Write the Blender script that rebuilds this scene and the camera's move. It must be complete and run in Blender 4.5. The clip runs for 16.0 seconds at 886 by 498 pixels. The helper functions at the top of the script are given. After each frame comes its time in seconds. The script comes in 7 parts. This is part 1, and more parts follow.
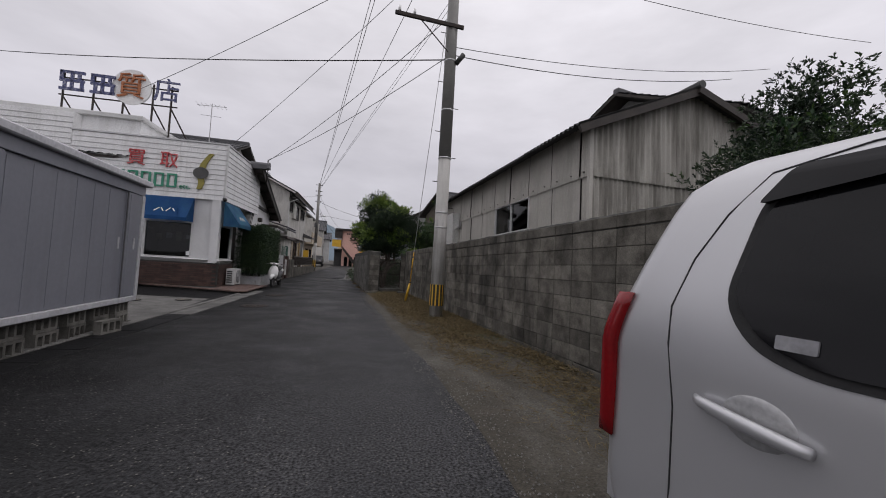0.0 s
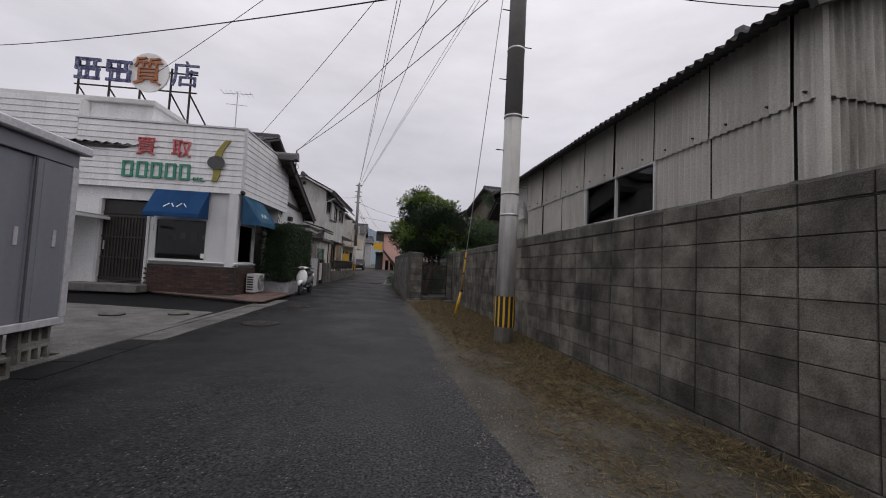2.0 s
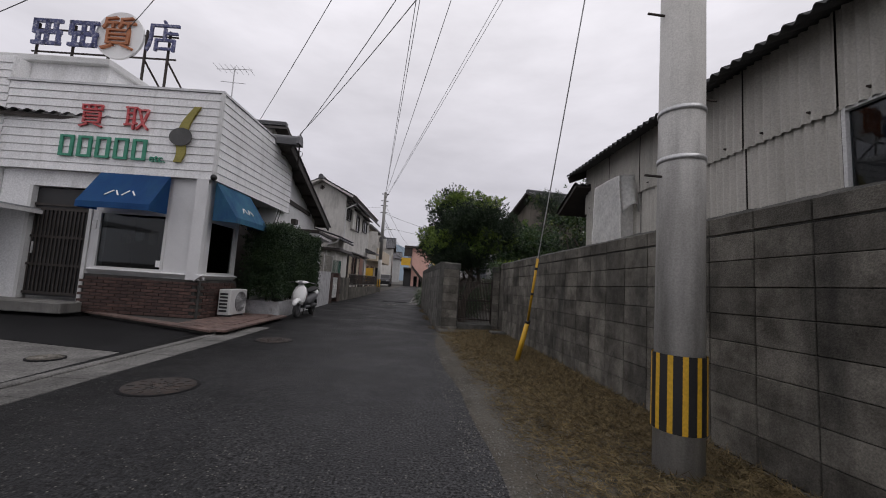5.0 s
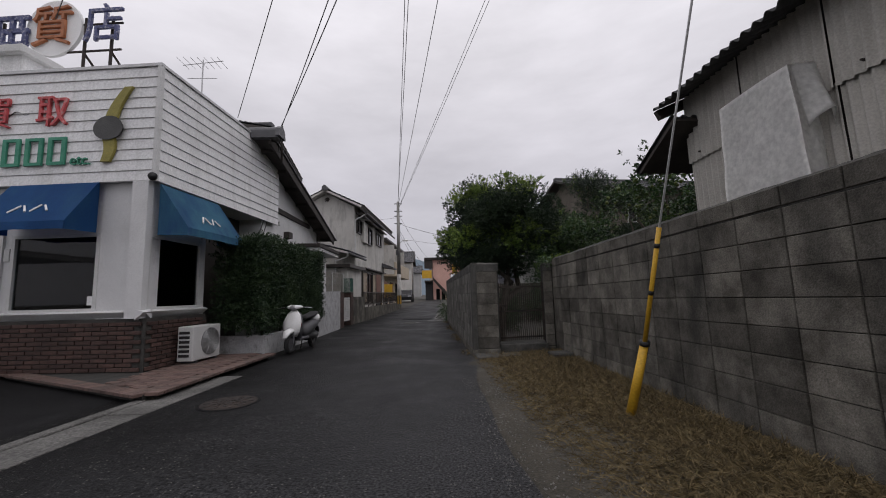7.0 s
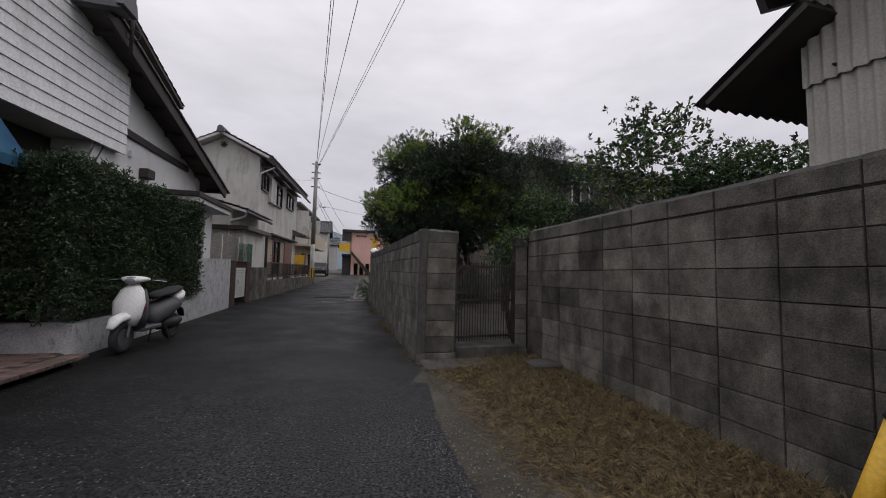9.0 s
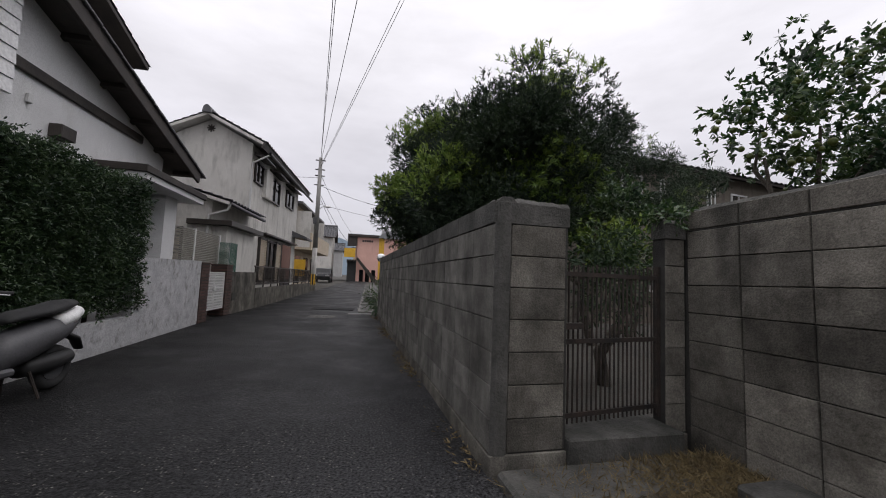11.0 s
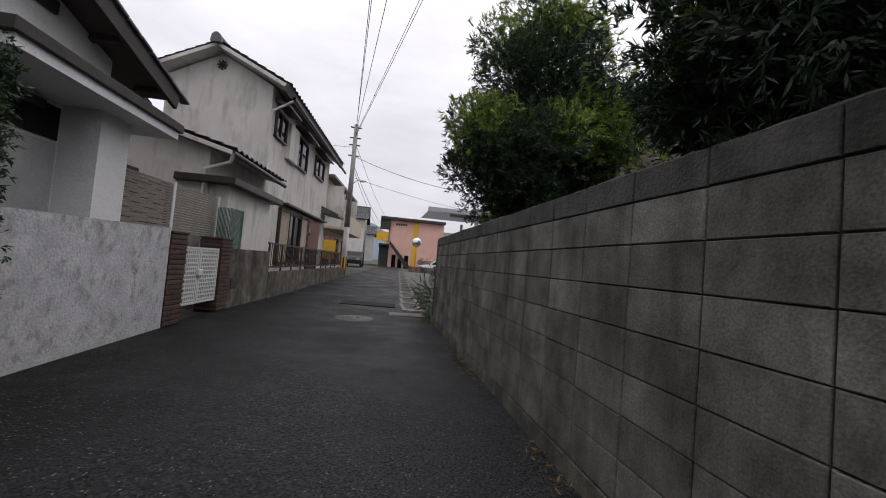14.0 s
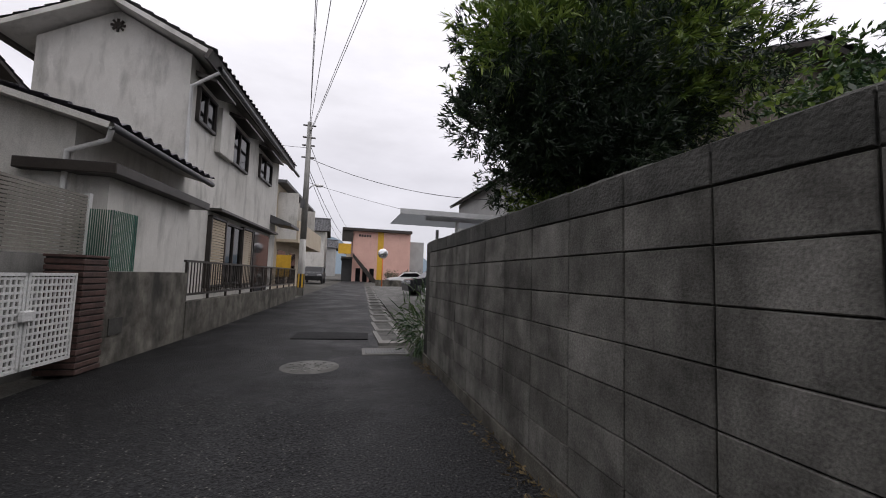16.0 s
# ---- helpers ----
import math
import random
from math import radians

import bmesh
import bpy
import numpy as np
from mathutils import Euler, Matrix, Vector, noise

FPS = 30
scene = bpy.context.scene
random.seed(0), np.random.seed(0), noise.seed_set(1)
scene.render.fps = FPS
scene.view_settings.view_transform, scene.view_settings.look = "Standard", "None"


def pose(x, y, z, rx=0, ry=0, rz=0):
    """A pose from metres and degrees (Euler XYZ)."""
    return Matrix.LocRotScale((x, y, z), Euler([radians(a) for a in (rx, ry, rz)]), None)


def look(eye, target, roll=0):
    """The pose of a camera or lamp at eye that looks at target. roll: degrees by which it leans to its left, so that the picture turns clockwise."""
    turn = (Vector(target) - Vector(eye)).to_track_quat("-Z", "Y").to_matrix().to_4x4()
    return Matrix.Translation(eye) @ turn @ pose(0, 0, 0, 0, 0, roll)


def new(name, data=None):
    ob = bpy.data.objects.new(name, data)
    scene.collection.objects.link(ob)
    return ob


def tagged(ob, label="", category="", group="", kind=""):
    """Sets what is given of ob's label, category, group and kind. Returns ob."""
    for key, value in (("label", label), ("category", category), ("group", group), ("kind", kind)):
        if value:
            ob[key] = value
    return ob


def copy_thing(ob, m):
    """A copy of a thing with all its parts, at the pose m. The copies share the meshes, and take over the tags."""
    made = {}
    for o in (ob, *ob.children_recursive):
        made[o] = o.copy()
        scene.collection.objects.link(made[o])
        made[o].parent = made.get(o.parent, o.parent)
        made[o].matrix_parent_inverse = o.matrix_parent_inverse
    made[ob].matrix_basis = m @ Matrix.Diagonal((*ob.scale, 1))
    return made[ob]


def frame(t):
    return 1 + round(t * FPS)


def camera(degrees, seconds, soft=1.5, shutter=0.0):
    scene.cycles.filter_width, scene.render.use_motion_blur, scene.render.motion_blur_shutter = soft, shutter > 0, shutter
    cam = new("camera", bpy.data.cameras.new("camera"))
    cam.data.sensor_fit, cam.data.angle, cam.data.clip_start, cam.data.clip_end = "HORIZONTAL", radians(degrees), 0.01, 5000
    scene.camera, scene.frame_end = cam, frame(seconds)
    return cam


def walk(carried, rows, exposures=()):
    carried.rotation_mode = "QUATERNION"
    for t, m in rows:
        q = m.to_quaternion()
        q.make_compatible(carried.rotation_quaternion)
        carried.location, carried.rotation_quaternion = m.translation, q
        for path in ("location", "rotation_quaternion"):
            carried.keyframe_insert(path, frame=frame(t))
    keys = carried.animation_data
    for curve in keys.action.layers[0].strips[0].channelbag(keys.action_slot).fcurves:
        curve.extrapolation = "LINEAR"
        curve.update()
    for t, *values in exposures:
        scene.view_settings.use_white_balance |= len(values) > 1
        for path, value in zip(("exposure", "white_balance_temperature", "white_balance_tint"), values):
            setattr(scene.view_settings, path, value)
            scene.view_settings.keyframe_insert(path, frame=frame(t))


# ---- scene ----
cam = camera(98.0, 16.0, soft=1.0)
PATH = [
    (0, (-0.393, 6.018, 1.207), (0.159, 7.938, 1.299), 3.29),
    (0.5, (-0.343, 6.731, 1.220), (0.164, 8.662, 1.332), -0.31),
    (1, (-0.296, 7.358, 1.194), (0.003, 9.331, 1.324), 1.02),
    (1.5, (-0.217, 7.997, 1.196), (0.241, 9.939, 1.336), 0.36),
    (2, (-0.118, 8.661, 1.198), (0.227, 10.629, 1.295), 3.00),
    (2.5, (-0.058, 9.250, 1.189), (0.429, 11.184, 1.342), 2.17),
    (3, (0.036, 9.872, 1.192), (0.572, 11.792, 1.355), 2.79),
    (3.5, (0.072, 10.436, 1.197), (0.622, 12.356, 1.307), 4.18),
    (4, (0.071, 11.056, 1.196), (0.531, 12.998, 1.321), 5.54),
    (4.5, (0.116, 11.648, 1.200), (0.560, 13.596, 1.301), 3.08),
    (4.7, (0.123, 11.879, 1.172), (0.458, 13.844, 1.344), 3.59),
    (6.8, (0.200, 14.458, 1.129), (-0.041, 16.434, 1.322), -1.18),
    (7, (0.192, 14.685, 1.121), (0.280, 16.669, 1.355), -1.55),
    (7.5, (0.185, 15.228, 1.105), (0.432, 17.208, 1.249), 3.08),
    (8, (0.120, 15.807, 1.103), (0.612, 17.740, 1.249), 1.56),
    (8.5, (0.081, 16.380, 1.118), (0.348, 18.359, 1.222), 2.70),
    (8.7, (0.062, 16.623, 1.149), (0.495, 18.573, 1.249), 0.80),
    (10.8, (0.113, 19.310, 1.128), (0.728, 21.206, 1.294), 2.54),
    (11, (0.118, 19.559, 1.156), (0.591, 21.496, 1.311), 2.33),
    (11.5, (0.076, 20.176, 1.146), (0.576, 22.105, 1.306), 2.77),
    (12, (-0.040, 20.701, 1.132), (0.192, 22.683, 1.271), 5.10),
    (12.5, (-0.112, 21.267, 1.154), (0.318, 23.216, 1.286), 1.57),
    (13, (-0.154, 21.869, 1.127), (0.070, 23.852, 1.256), 2.38),
    (13.5, (-0.146, 22.457, 1.131), (0.351, 24.389, 1.269), 1.44),
    (14, (-0.179, 23.092, 1.147), (0.154, 25.062, 1.231), 4.91),
    (14.5, (-0.208, 23.660, 1.159), (0.184, 25.612, 1.352), 1.26),
    (15, (-0.249, 24.241, 1.168), (0.094, 26.204, 1.347), 1.32),
    (15.5, (-0.221, 24.808, 1.176), (0.200, 26.759, 1.297), 1.16),
    (16, (-0.199, 25.408, 1.183), (0.314, 27.336, 1.330), 1.89),
]
walk(cam, [(t, look(eye, target, roll)) for t, eye, target, roll in PATH], [(0.0, -0.05, 6500, 15), (4.7, 0.0, 6500, 15), (7.0, -0.1, 6500, 15), (8.6, -0.03, 6500, 15), (11.0, 0.26, 6500, 14), (16.0, 0.38, 6500, 14)])

# ---------------------------------------------------------------- light
world = bpy.data.worlds.new("overcast")
scene.world = world
world.use_nodes = True
wt = world.node_tree
wt.nodes.clear()
SUN_EL, SUN_AZ = radians(58), radians(130)


def wnode(kind, **kw):
    n = wt.nodes.new(kind)
    for k, v in kw.items():
        n.inputs[k].default_value = v
    return n


w_out = wnode("ShaderNodeOutputWorld")
w_bg = wnode("ShaderNodeBackground", Strength=1.0)
w_sky = wt.nodes.new("ShaderNodeTexSky")
w_sky.sky_type = "NISHITA"
w_sky.sun_disc = False
w_sky.sun_elevation, w_sky.sun_rotation = SUN_EL, SUN_AZ
w_dim = wt.nodes.new("ShaderNodeVectorMath")
w_dim.operation = "SCALE"
w_dim.inputs["Scale"].default_value = 0.06
wt.links.new(w_sky.outputs[0], w_dim.inputs[0])
w_co = wt.nodes.new("ShaderNodeTexCoord")
w_sep = wt.nodes.new("ShaderNodeSeparateXYZ")
wt.links.new(w_co.outputs["Generated"], w_sep.inputs[0])
# overcast sky: three times brighter overhead than at the horizon
w_ramp = wt.nodes.new("ShaderNodeValToRGB")
for e in range(2):
    w_ramp.color_ramp.elements.new(0.5)
for el, (p, c) in zip(w_ramp.color_ramp.elements, ((0.0, (0.56, 0.565, 0.60)), (0.25, (0.66, 0.66, 0.70)), (0.6, (0.95, 0.95, 0.98)), (1.0, (1.25, 1.25, 1.29)))):
    el.position, el.color = p, (*c, 1)
wt.links.new(w_sep.outputs["Z"], w_ramp.inputs[0])
w_map = wt.nodes.new("ShaderNodeMapping")
w_map.inputs["Scale"].default_value = (1.6, 1.6, 5.0)
wt.links.new(w_co.outputs["Generated"], w_map.inputs[0])
w_noise = wnode("ShaderNodeTexNoise", Scale=1.7, Detail=6.0, Roughness=0.55)
wt.links.new(w_map.outputs[0], w_noise.inputs["Vector"])
w_cl = wt.nodes.new("ShaderNodeMapRange")
for k, v in (("From Min", 0.3), ("From Max", 0.7), ("To Min", 0.86), ("To Max", 1.1)):
    w_cl.inputs[k].default_value = v
wt.links.new(w_noise.outputs[0], w_cl.inputs["Value"])
w_mul = wt.nodes.new("ShaderNodeVectorMath")
w_mul.operation = "SCALE"
wt.links.new(w_ramp.outputs[0], w_mul.inputs[0])
wt.links.new(w_cl.outputs[0], w_mul.inputs["Scale"])
w_mix = wt.nodes.new("ShaderNodeMix")
w_mix.data_type = "RGBA"
w_mix.inputs["Factor"].default_value = 0.93
wt.links.new(w_dim.outputs[0], w_mix.inputs["A"])
wt.links.new(w_mul.outputs[0], w_mix.inputs["B"])
wt.links.new(w_mix.outputs["Result"], w_bg.inputs["Color"])
wt.links.new(w_bg.outputs[0], w_out.inputs[0])

sun_data = bpy.data.lights.new("sun", "SUN")
sun_data.energy, sun_data.angle, sun_data.color = 0.45, radians(35), (1.0, 0.98, 0.96)
sun = new("sun", sun_data)
sun.matrix_world = look((12, -10, 25), (0, 0, 0))

# ---------------------------------------------------------------- materials
def mk(name, c1, c2, scale=6.0, rough=0.8, bump=0.15, fine=60.0, metal=0.0, stain=None, stain_scale=(1.2, 1.2, 0.35), stain_lo=0.5, stain_hi=0.72, rnd=0.0, spec=0.5, rough2=None, grain=(0.86, 1.14), dist=0.01, gr=(0.3, 0.7)):
    """Two tones mixed by a coarse noise, a fine grain, an optional stain tone of its own shape, and bump."""
    m = bpy.data.materials.new(name)
    m.use_nodes = True
    t = m.node_tree
    N, L = t.nodes, t.links
    b = N["Principled BSDF"]
    b.inputs["Roughness"].default_value = rough
    b.inputs["Metallic"].default_value = metal
    b.inputs["Specular IOR Level"].default_value = spec
    geo = N.new("ShaderNodeNewGeometry")
    n1 = N.new("ShaderNodeTexNoise")
    n1.inputs["Scale"].default_value, n1.inputs["Detail"].default_value, n1.inputs["Roughness"].default_value = scale, 6, 0.62
    n2 = N.new("ShaderNodeTexNoise")
    n2.inputs["Scale"].default_value, n2.inputs["Detail"].default_value = fine, 4
    L.new(geo.outputs["Position"], n1.inputs["Vector"])
    L.new(geo.outputs["Position"], n2.inputs["Vector"])
    r1 = N.new("ShaderNodeMapRange")
    r1.inputs["From Min"].default_value, r1.inputs["From Max"].default_value = 0.33, 0.67
    L.new(n1.outputs[0], r1.inputs["Value"])
    mx = N.new("ShaderNodeMix")
    mx.data_type = "RGBA"
    mx.inputs["A"].default_value, mx.inputs["B"].default_value = (*c1, 1), (*c2, 1)
    L.new(r1.outputs[0], mx.inputs["Factor"])
    col = mx.outputs["Result"]
    if stain:
        mp = N.new("ShaderNodeMapping")
        mp.inputs["Scale"].default_value = stain_scale
        L.new(geo.outputs["Position"], mp.inputs[0])
        ns = N.new("ShaderNodeTexNoise")
        ns.inputs["Scale"].default_value, ns.inputs["Detail"].default_value, ns.inputs["Roughness"].default_value = 2.0, 7, 0.6
        L.new(mp.outputs[0], ns.inputs["Vector"])
        rs = N.new("ShaderNodeMapRange")
        rs.inputs["From Min"].default_value, rs.inputs["From Max"].default_value = stain_lo, stain_hi
        rs.inputs["To Max"].default_value = 0.85
        L.new(ns.outputs[0], rs.inputs["Value"])
        ms = N.new("ShaderNodeMix")
        ms.data_type = "RGBA"
        ms.inputs["B"].default_value = (*stain, 1)
        L.new(rs.outputs[0], ms.inputs["Factor"])
        L.new(col, ms.inputs["A"])
        col = ms.outputs["Result"]
    # grain and piece-to-piece variation
    r2 = N.new("ShaderNodeMapRange")
    r2.inputs["From Min"].default_value, r2.inputs["From Max"].default_value = gr
    r2.inputs["To Min"].default_value, r2.inputs["To Max"].default_value = grain
    L.new(n2.outputs[0], r2.inputs["Value"])
    val = r2.outputs[0]
    if rnd:
        oi = N.new("ShaderNodeObjectInfo")
        rr = N.new("ShaderNodeMapRange")
        rr.inputs["To Min"].default_value, rr.inputs["To Max"].default_value = 1 - rnd, 1 + rnd
        L.new(oi.outputs["Random"], rr.inputs["Value"])
        mm = N.new("ShaderNodeMath")
        mm.operation = "MULTIPLY"
        L.new(val, mm.inputs[0])
        L.new(rr.outputs[0], mm.inputs[1])
        val = mm.outputs[0]
    vs = N.new("ShaderNodeVectorMath")
    vs.operation = "SCALE"
    L.new(col, vs.inputs[0])
    L.new(val, vs.inputs["Scale"])
    L.new(vs.outputs[0], b.inputs["Base Color"])
    if rough2 is not None:
        rg = N.new("ShaderNodeMapRange")
        rg.inputs["From Min"].default_value, rg.inputs["From Max"].default_value = 0.35, 0.65
        rg.inputs["To Min"].default_value, rg.inputs["To Max"].default_value = rough, rough2
        L.new(n1.outputs[0], rg.inputs["Value"])
        L.new(rg.outputs[0], b.inputs["Roughness"])
    if bump:
        bp = N.new("ShaderNodeBump")
        bp.inputs["Strength"].default_value, bp.inputs["Distance"].default_value = bump, dist
        L.new(n2.outputs[0], bp.inputs["Height"])
        L.new(bp.outputs[0], b.inputs["Normal"])
    return m


def leafmat(name, c1, c2, rough=0.55):
    """Leaves that differ one by one, some light passing through."""
    m = bpy.data.materials.new(name)
    m.use_nodes = True
    N, L = m.node_tree.nodes, m.node_tree.links
    b = N["Principled BSDF"]
    b.inputs["Roughness"].default_value = rough
    geo = N.new("ShaderNodeNewGeometry")
    n1 = N.new("ShaderNodeTexNoise")
    n1.inputs["Scale"].default_value = 1.6
    L.new(geo.outputs["Position"], n1.inputs["Vector"])
    ad = N.new("ShaderNodeMath")
    ad.operation = "MULTIPLY_ADD"
    ad.inputs[1].default_value, ad.inputs[2].default_value = 0.55, -0.12
    L.new(geo.outputs["Random Per Island"], ad.inputs[0])
    a2 = N.new("ShaderNodeMath")
    a2.operation = "ADD"
    L.new(ad.outputs[0], a2.inputs[0])
    L.new(n1.outputs[0], a2.inputs[1])
    rr = N.new("ShaderNodeMapRange")
    rr.inputs["From Min"].default_value, rr.inputs["From Max"].default_value = 0.45, 0.95
    L.new(a2.outputs[0], rr.inputs["Value"])
    mx = N.new("ShaderNodeMix")
    mx.data_type = "RGBA"
    mx.inputs["A"].default_value, mx.inputs["B"].default_value = (*c1, 1), (*c2, 1)
    L.new(rr.outputs[0], mx.inputs["Factor"])
    L.new(mx.outputs["Result"], b.inputs["Base Color"])
    tr = N.new("ShaderNodeBsdfTranslucent")
    L.new(mx.outputs["Result"], tr.inputs["Color"])
    sh = N.new("ShaderNodeMixShader")
    sh.inputs[0].default_value = 0.25
    L.new(b.outputs[0], sh.inputs[1])
    L.new(tr.outputs[0], sh.inputs[2])
    L.new(sh.outputs[0], N["Material Output"].inputs["Surface"])
    return m


def glassmat(name, tint=(0.9, 0.95, 0.95), rough=0.02):
    m = bpy.data.materials.new(name)
    m.use_nodes = True
    N, L = m.node_tree.nodes, m.node_tree.links
    N.remove(N["Principled BSDF"])
    tr = N.new("ShaderNodeBsdfTransparent")
    tr.inputs[0].default_value = (*tint, 1)
    gl = N.new("ShaderNodeBsdfGlossy")
    gl.inputs["Roughness"].default_value = rough
    fr = N.new("ShaderNodeFresnel")
    fr.inputs[0].default_value = 1.45
    sh = N.new("ShaderNodeMixShader")
    L.new(fr.outputs[0], sh.inputs[0])
    L.new(tr.outputs[0], sh.inputs[1])
    L.new(gl.outputs[0], sh.inputs[2])
    L.new(sh.outputs[0], N["Material Output"].inputs["Surface"])
    return m


M = {}
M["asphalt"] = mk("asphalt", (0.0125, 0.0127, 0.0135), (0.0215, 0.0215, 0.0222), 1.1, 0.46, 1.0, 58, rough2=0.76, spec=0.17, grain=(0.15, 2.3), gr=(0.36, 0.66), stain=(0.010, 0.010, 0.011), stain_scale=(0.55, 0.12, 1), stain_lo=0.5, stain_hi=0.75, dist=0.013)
# ramp over x paints lens falloff and house-side shade: dark left, pale right
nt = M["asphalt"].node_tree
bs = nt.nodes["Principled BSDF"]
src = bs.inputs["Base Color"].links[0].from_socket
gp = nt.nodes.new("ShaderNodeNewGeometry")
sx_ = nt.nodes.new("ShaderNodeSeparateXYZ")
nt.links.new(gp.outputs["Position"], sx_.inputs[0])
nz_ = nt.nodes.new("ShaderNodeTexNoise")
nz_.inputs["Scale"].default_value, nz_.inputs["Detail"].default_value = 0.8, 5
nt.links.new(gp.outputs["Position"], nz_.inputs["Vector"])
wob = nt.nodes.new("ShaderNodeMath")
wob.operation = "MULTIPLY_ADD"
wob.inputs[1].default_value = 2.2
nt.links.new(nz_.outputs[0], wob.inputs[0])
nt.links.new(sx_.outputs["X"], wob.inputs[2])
shade_x = nt.nodes.new("ShaderNodeMapRange")
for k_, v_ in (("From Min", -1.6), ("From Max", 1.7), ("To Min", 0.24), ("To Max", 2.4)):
    shade_x.inputs[k_].default_value = v_
nt.links.new(wob.outputs[0], shade_x.inputs["Value"])
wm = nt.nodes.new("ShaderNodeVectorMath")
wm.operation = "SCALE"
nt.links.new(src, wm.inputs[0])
# second ramp over y: the painted darkening deepens further along the lane
shade_y = nt.nodes.new("ShaderNodeMapRange")
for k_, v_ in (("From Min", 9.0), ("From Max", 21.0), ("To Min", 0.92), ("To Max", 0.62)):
    shade_y.inputs[k_].default_value = v_
nt.links.new(sx_.outputs["Y"], shade_y.inputs["Value"])
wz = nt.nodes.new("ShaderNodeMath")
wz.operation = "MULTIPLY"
nt.links.new(shade_x.outputs[0], wz.inputs[0])
nt.links.new(shade_y.outputs[0], wz.inputs[1])
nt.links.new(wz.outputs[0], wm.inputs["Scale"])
# pale stone chips in the surface
vo = nt.nodes.new("ShaderNodeTexVoronoi")
vo.inputs["Scale"].default_value = 48
nt.links.new(gp.outputs["Position"], vo.inputs["Vector"])
sc_ = nt.nodes.new("ShaderNodeSeparateColor")
nt.links.new(vo.outputs["Color"], sc_.inputs[0])
pick = nt.nodes.new("ShaderNodeMath")
pick.operation = "MULTIPLY"
near_ = nt.nodes.new("ShaderNodeMapRange")
near_.inputs["From Min"].default_value, near_.inputs["From Max"].default_value = 0.34, 0.24
nt.links.new(vo.outputs["Distance"], near_.inputs["Value"])
few = nt.nodes.new("ShaderNodeMapRange")
few.inputs["From Min"].default_value, few.inputs["From Max"].default_value = 0.72, 1.0
nt.links.new(sc_.outputs[0], few.inputs["Value"])
nt.links.new(near_.outputs[0], pick.inputs[0])
nt.links.new(few.outputs[0], pick.inputs[1])
chip = nt.nodes.new("ShaderNodeMix")
chip.data_type = "RGBA"
chip.inputs["B"].default_value = (0.15, 0.145, 0.13, 1)
nt.links.new(pick.outputs[0], chip.inputs["Factor"])
nt.links.new(wm.outputs[0], chip.inputs["A"])
nt.links.new(chip.outputs["Result"], bs.inputs["Base Color"])
M["asphalt_patch"] = mk("asphalt_patch", (0.007, 0.007, 0.0075), (0.013, 0.013, 0.0135), 2, 0.7, 1.0, 75, grain=(0.5, 1.5), dist=0.006, spec=0.12)
M["soil"] = mk("soil", (0.046, 0.041, 0.031), (0.080, 0.071, 0.055), 1.8, 0.95, 1.0, 55, grain=(0.6, 1.4), stain=(0.115, 0.108, 0.092), stain_scale=(0.9, 0.4, 1), stain_lo=0.46, stain_hi=0.66, dist=0.02)
M["ground"] = mk("ground", (0.05, 0.048, 0.042), (0.09, 0.084, 0.072), 0.6, 0.95, 0.8, 30, dist=0.02)
M["concrete"] = mk("concrete", (0.12, 0.117, 0.108), (0.21, 0.204, 0.19), 2.5, 0.85, 0.4, 80, stain=(0.07, 0.07, 0.065), stain_lo=0.5, stain_hi=0.75)
M["block"] = mk("block", (0.070, 0.065, 0.055), (0.190, 0.178, 0.154), 4, 0.95, 0.9, 95, stain=(0.026, 0.026, 0.024), stain_scale=(1.1, 1.1, 0.34), stain_lo=0.45, stain_hi=0.70, rnd=0.36, grain=(0.74, 1.26), spec=0.2, dist=0.006)
M["block_pale"] = mk("block_pale", (0.094, 0.090, 0.082), (0.215, 0.207, 0.188), 4, 0.95, 0.55, 95, stain=(0.036, 0.035, 0.031), stain_scale=(1.6, 1.6, 0.45), stain_lo=0.46, stain_hi=0.76, rnd=0.22, grain=(0.74, 1.26), spec=0.2, dist=0.006)
M["mortar"] = mk("mortar", (0.022, 0.021, 0.019), (0.055, 0.053, 0.048), 3, 0.95, 0.5, 90)
M["cap"] = mk("cap", (0.045, 0.044, 0.040), (0.11, 0.107, 0.098), 5, 0.95, 0.9, 60, stain=(0.025, 0.027, 0.022), stain_lo=0.45, stain_hi=0.7, dist=0.01)
M["pole"] = mk("pole", (0.39, 0.38, 0.355), (0.50, 0.49, 0.465), 1.5, 0.8, 0.25, 90, stain=(0.16, 0.155, 0.145), stain_scale=(2, 2, 0.25), stain_lo=0.45, stain_hi=0.7)
M["pole_steel"] = mk("pole_steel", (0.19, 0.185, 0.175), (0.26, 0.255, 0.24), 1.5, 0.6, 0.1, 60, metal=0.3)
M["black"] = mk("black", (0.012, 0.012, 0.013), (0.02, 0.02, 0.02), 5, 0.55, 0.05)
M["rubber"] = mk("rubber", (0.015, 0.015, 0.016), (0.03, 0.03, 0.03), 8, 0.85, 0.2, 60)
M["yellow"] = mk("yellow", (0.56, 0.32, 0.02), (0.66, 0.39, 0.03), 3, 0.5, 0.1, 60, stain=(0.25, 0.16, 0.04), stain_lo=0.6, stain_hi=0.85)
M["siding"] = mk("siding", (0.66, 0.66, 0.66), (0.76, 0.76, 0.755), 1.2, 0.5, 0.1, 30, stain=(0.50, 0.50, 0.48), stain_scale=(2.2, 2.2, 0.4), stain_lo=0.5, stain_hi=0.8)
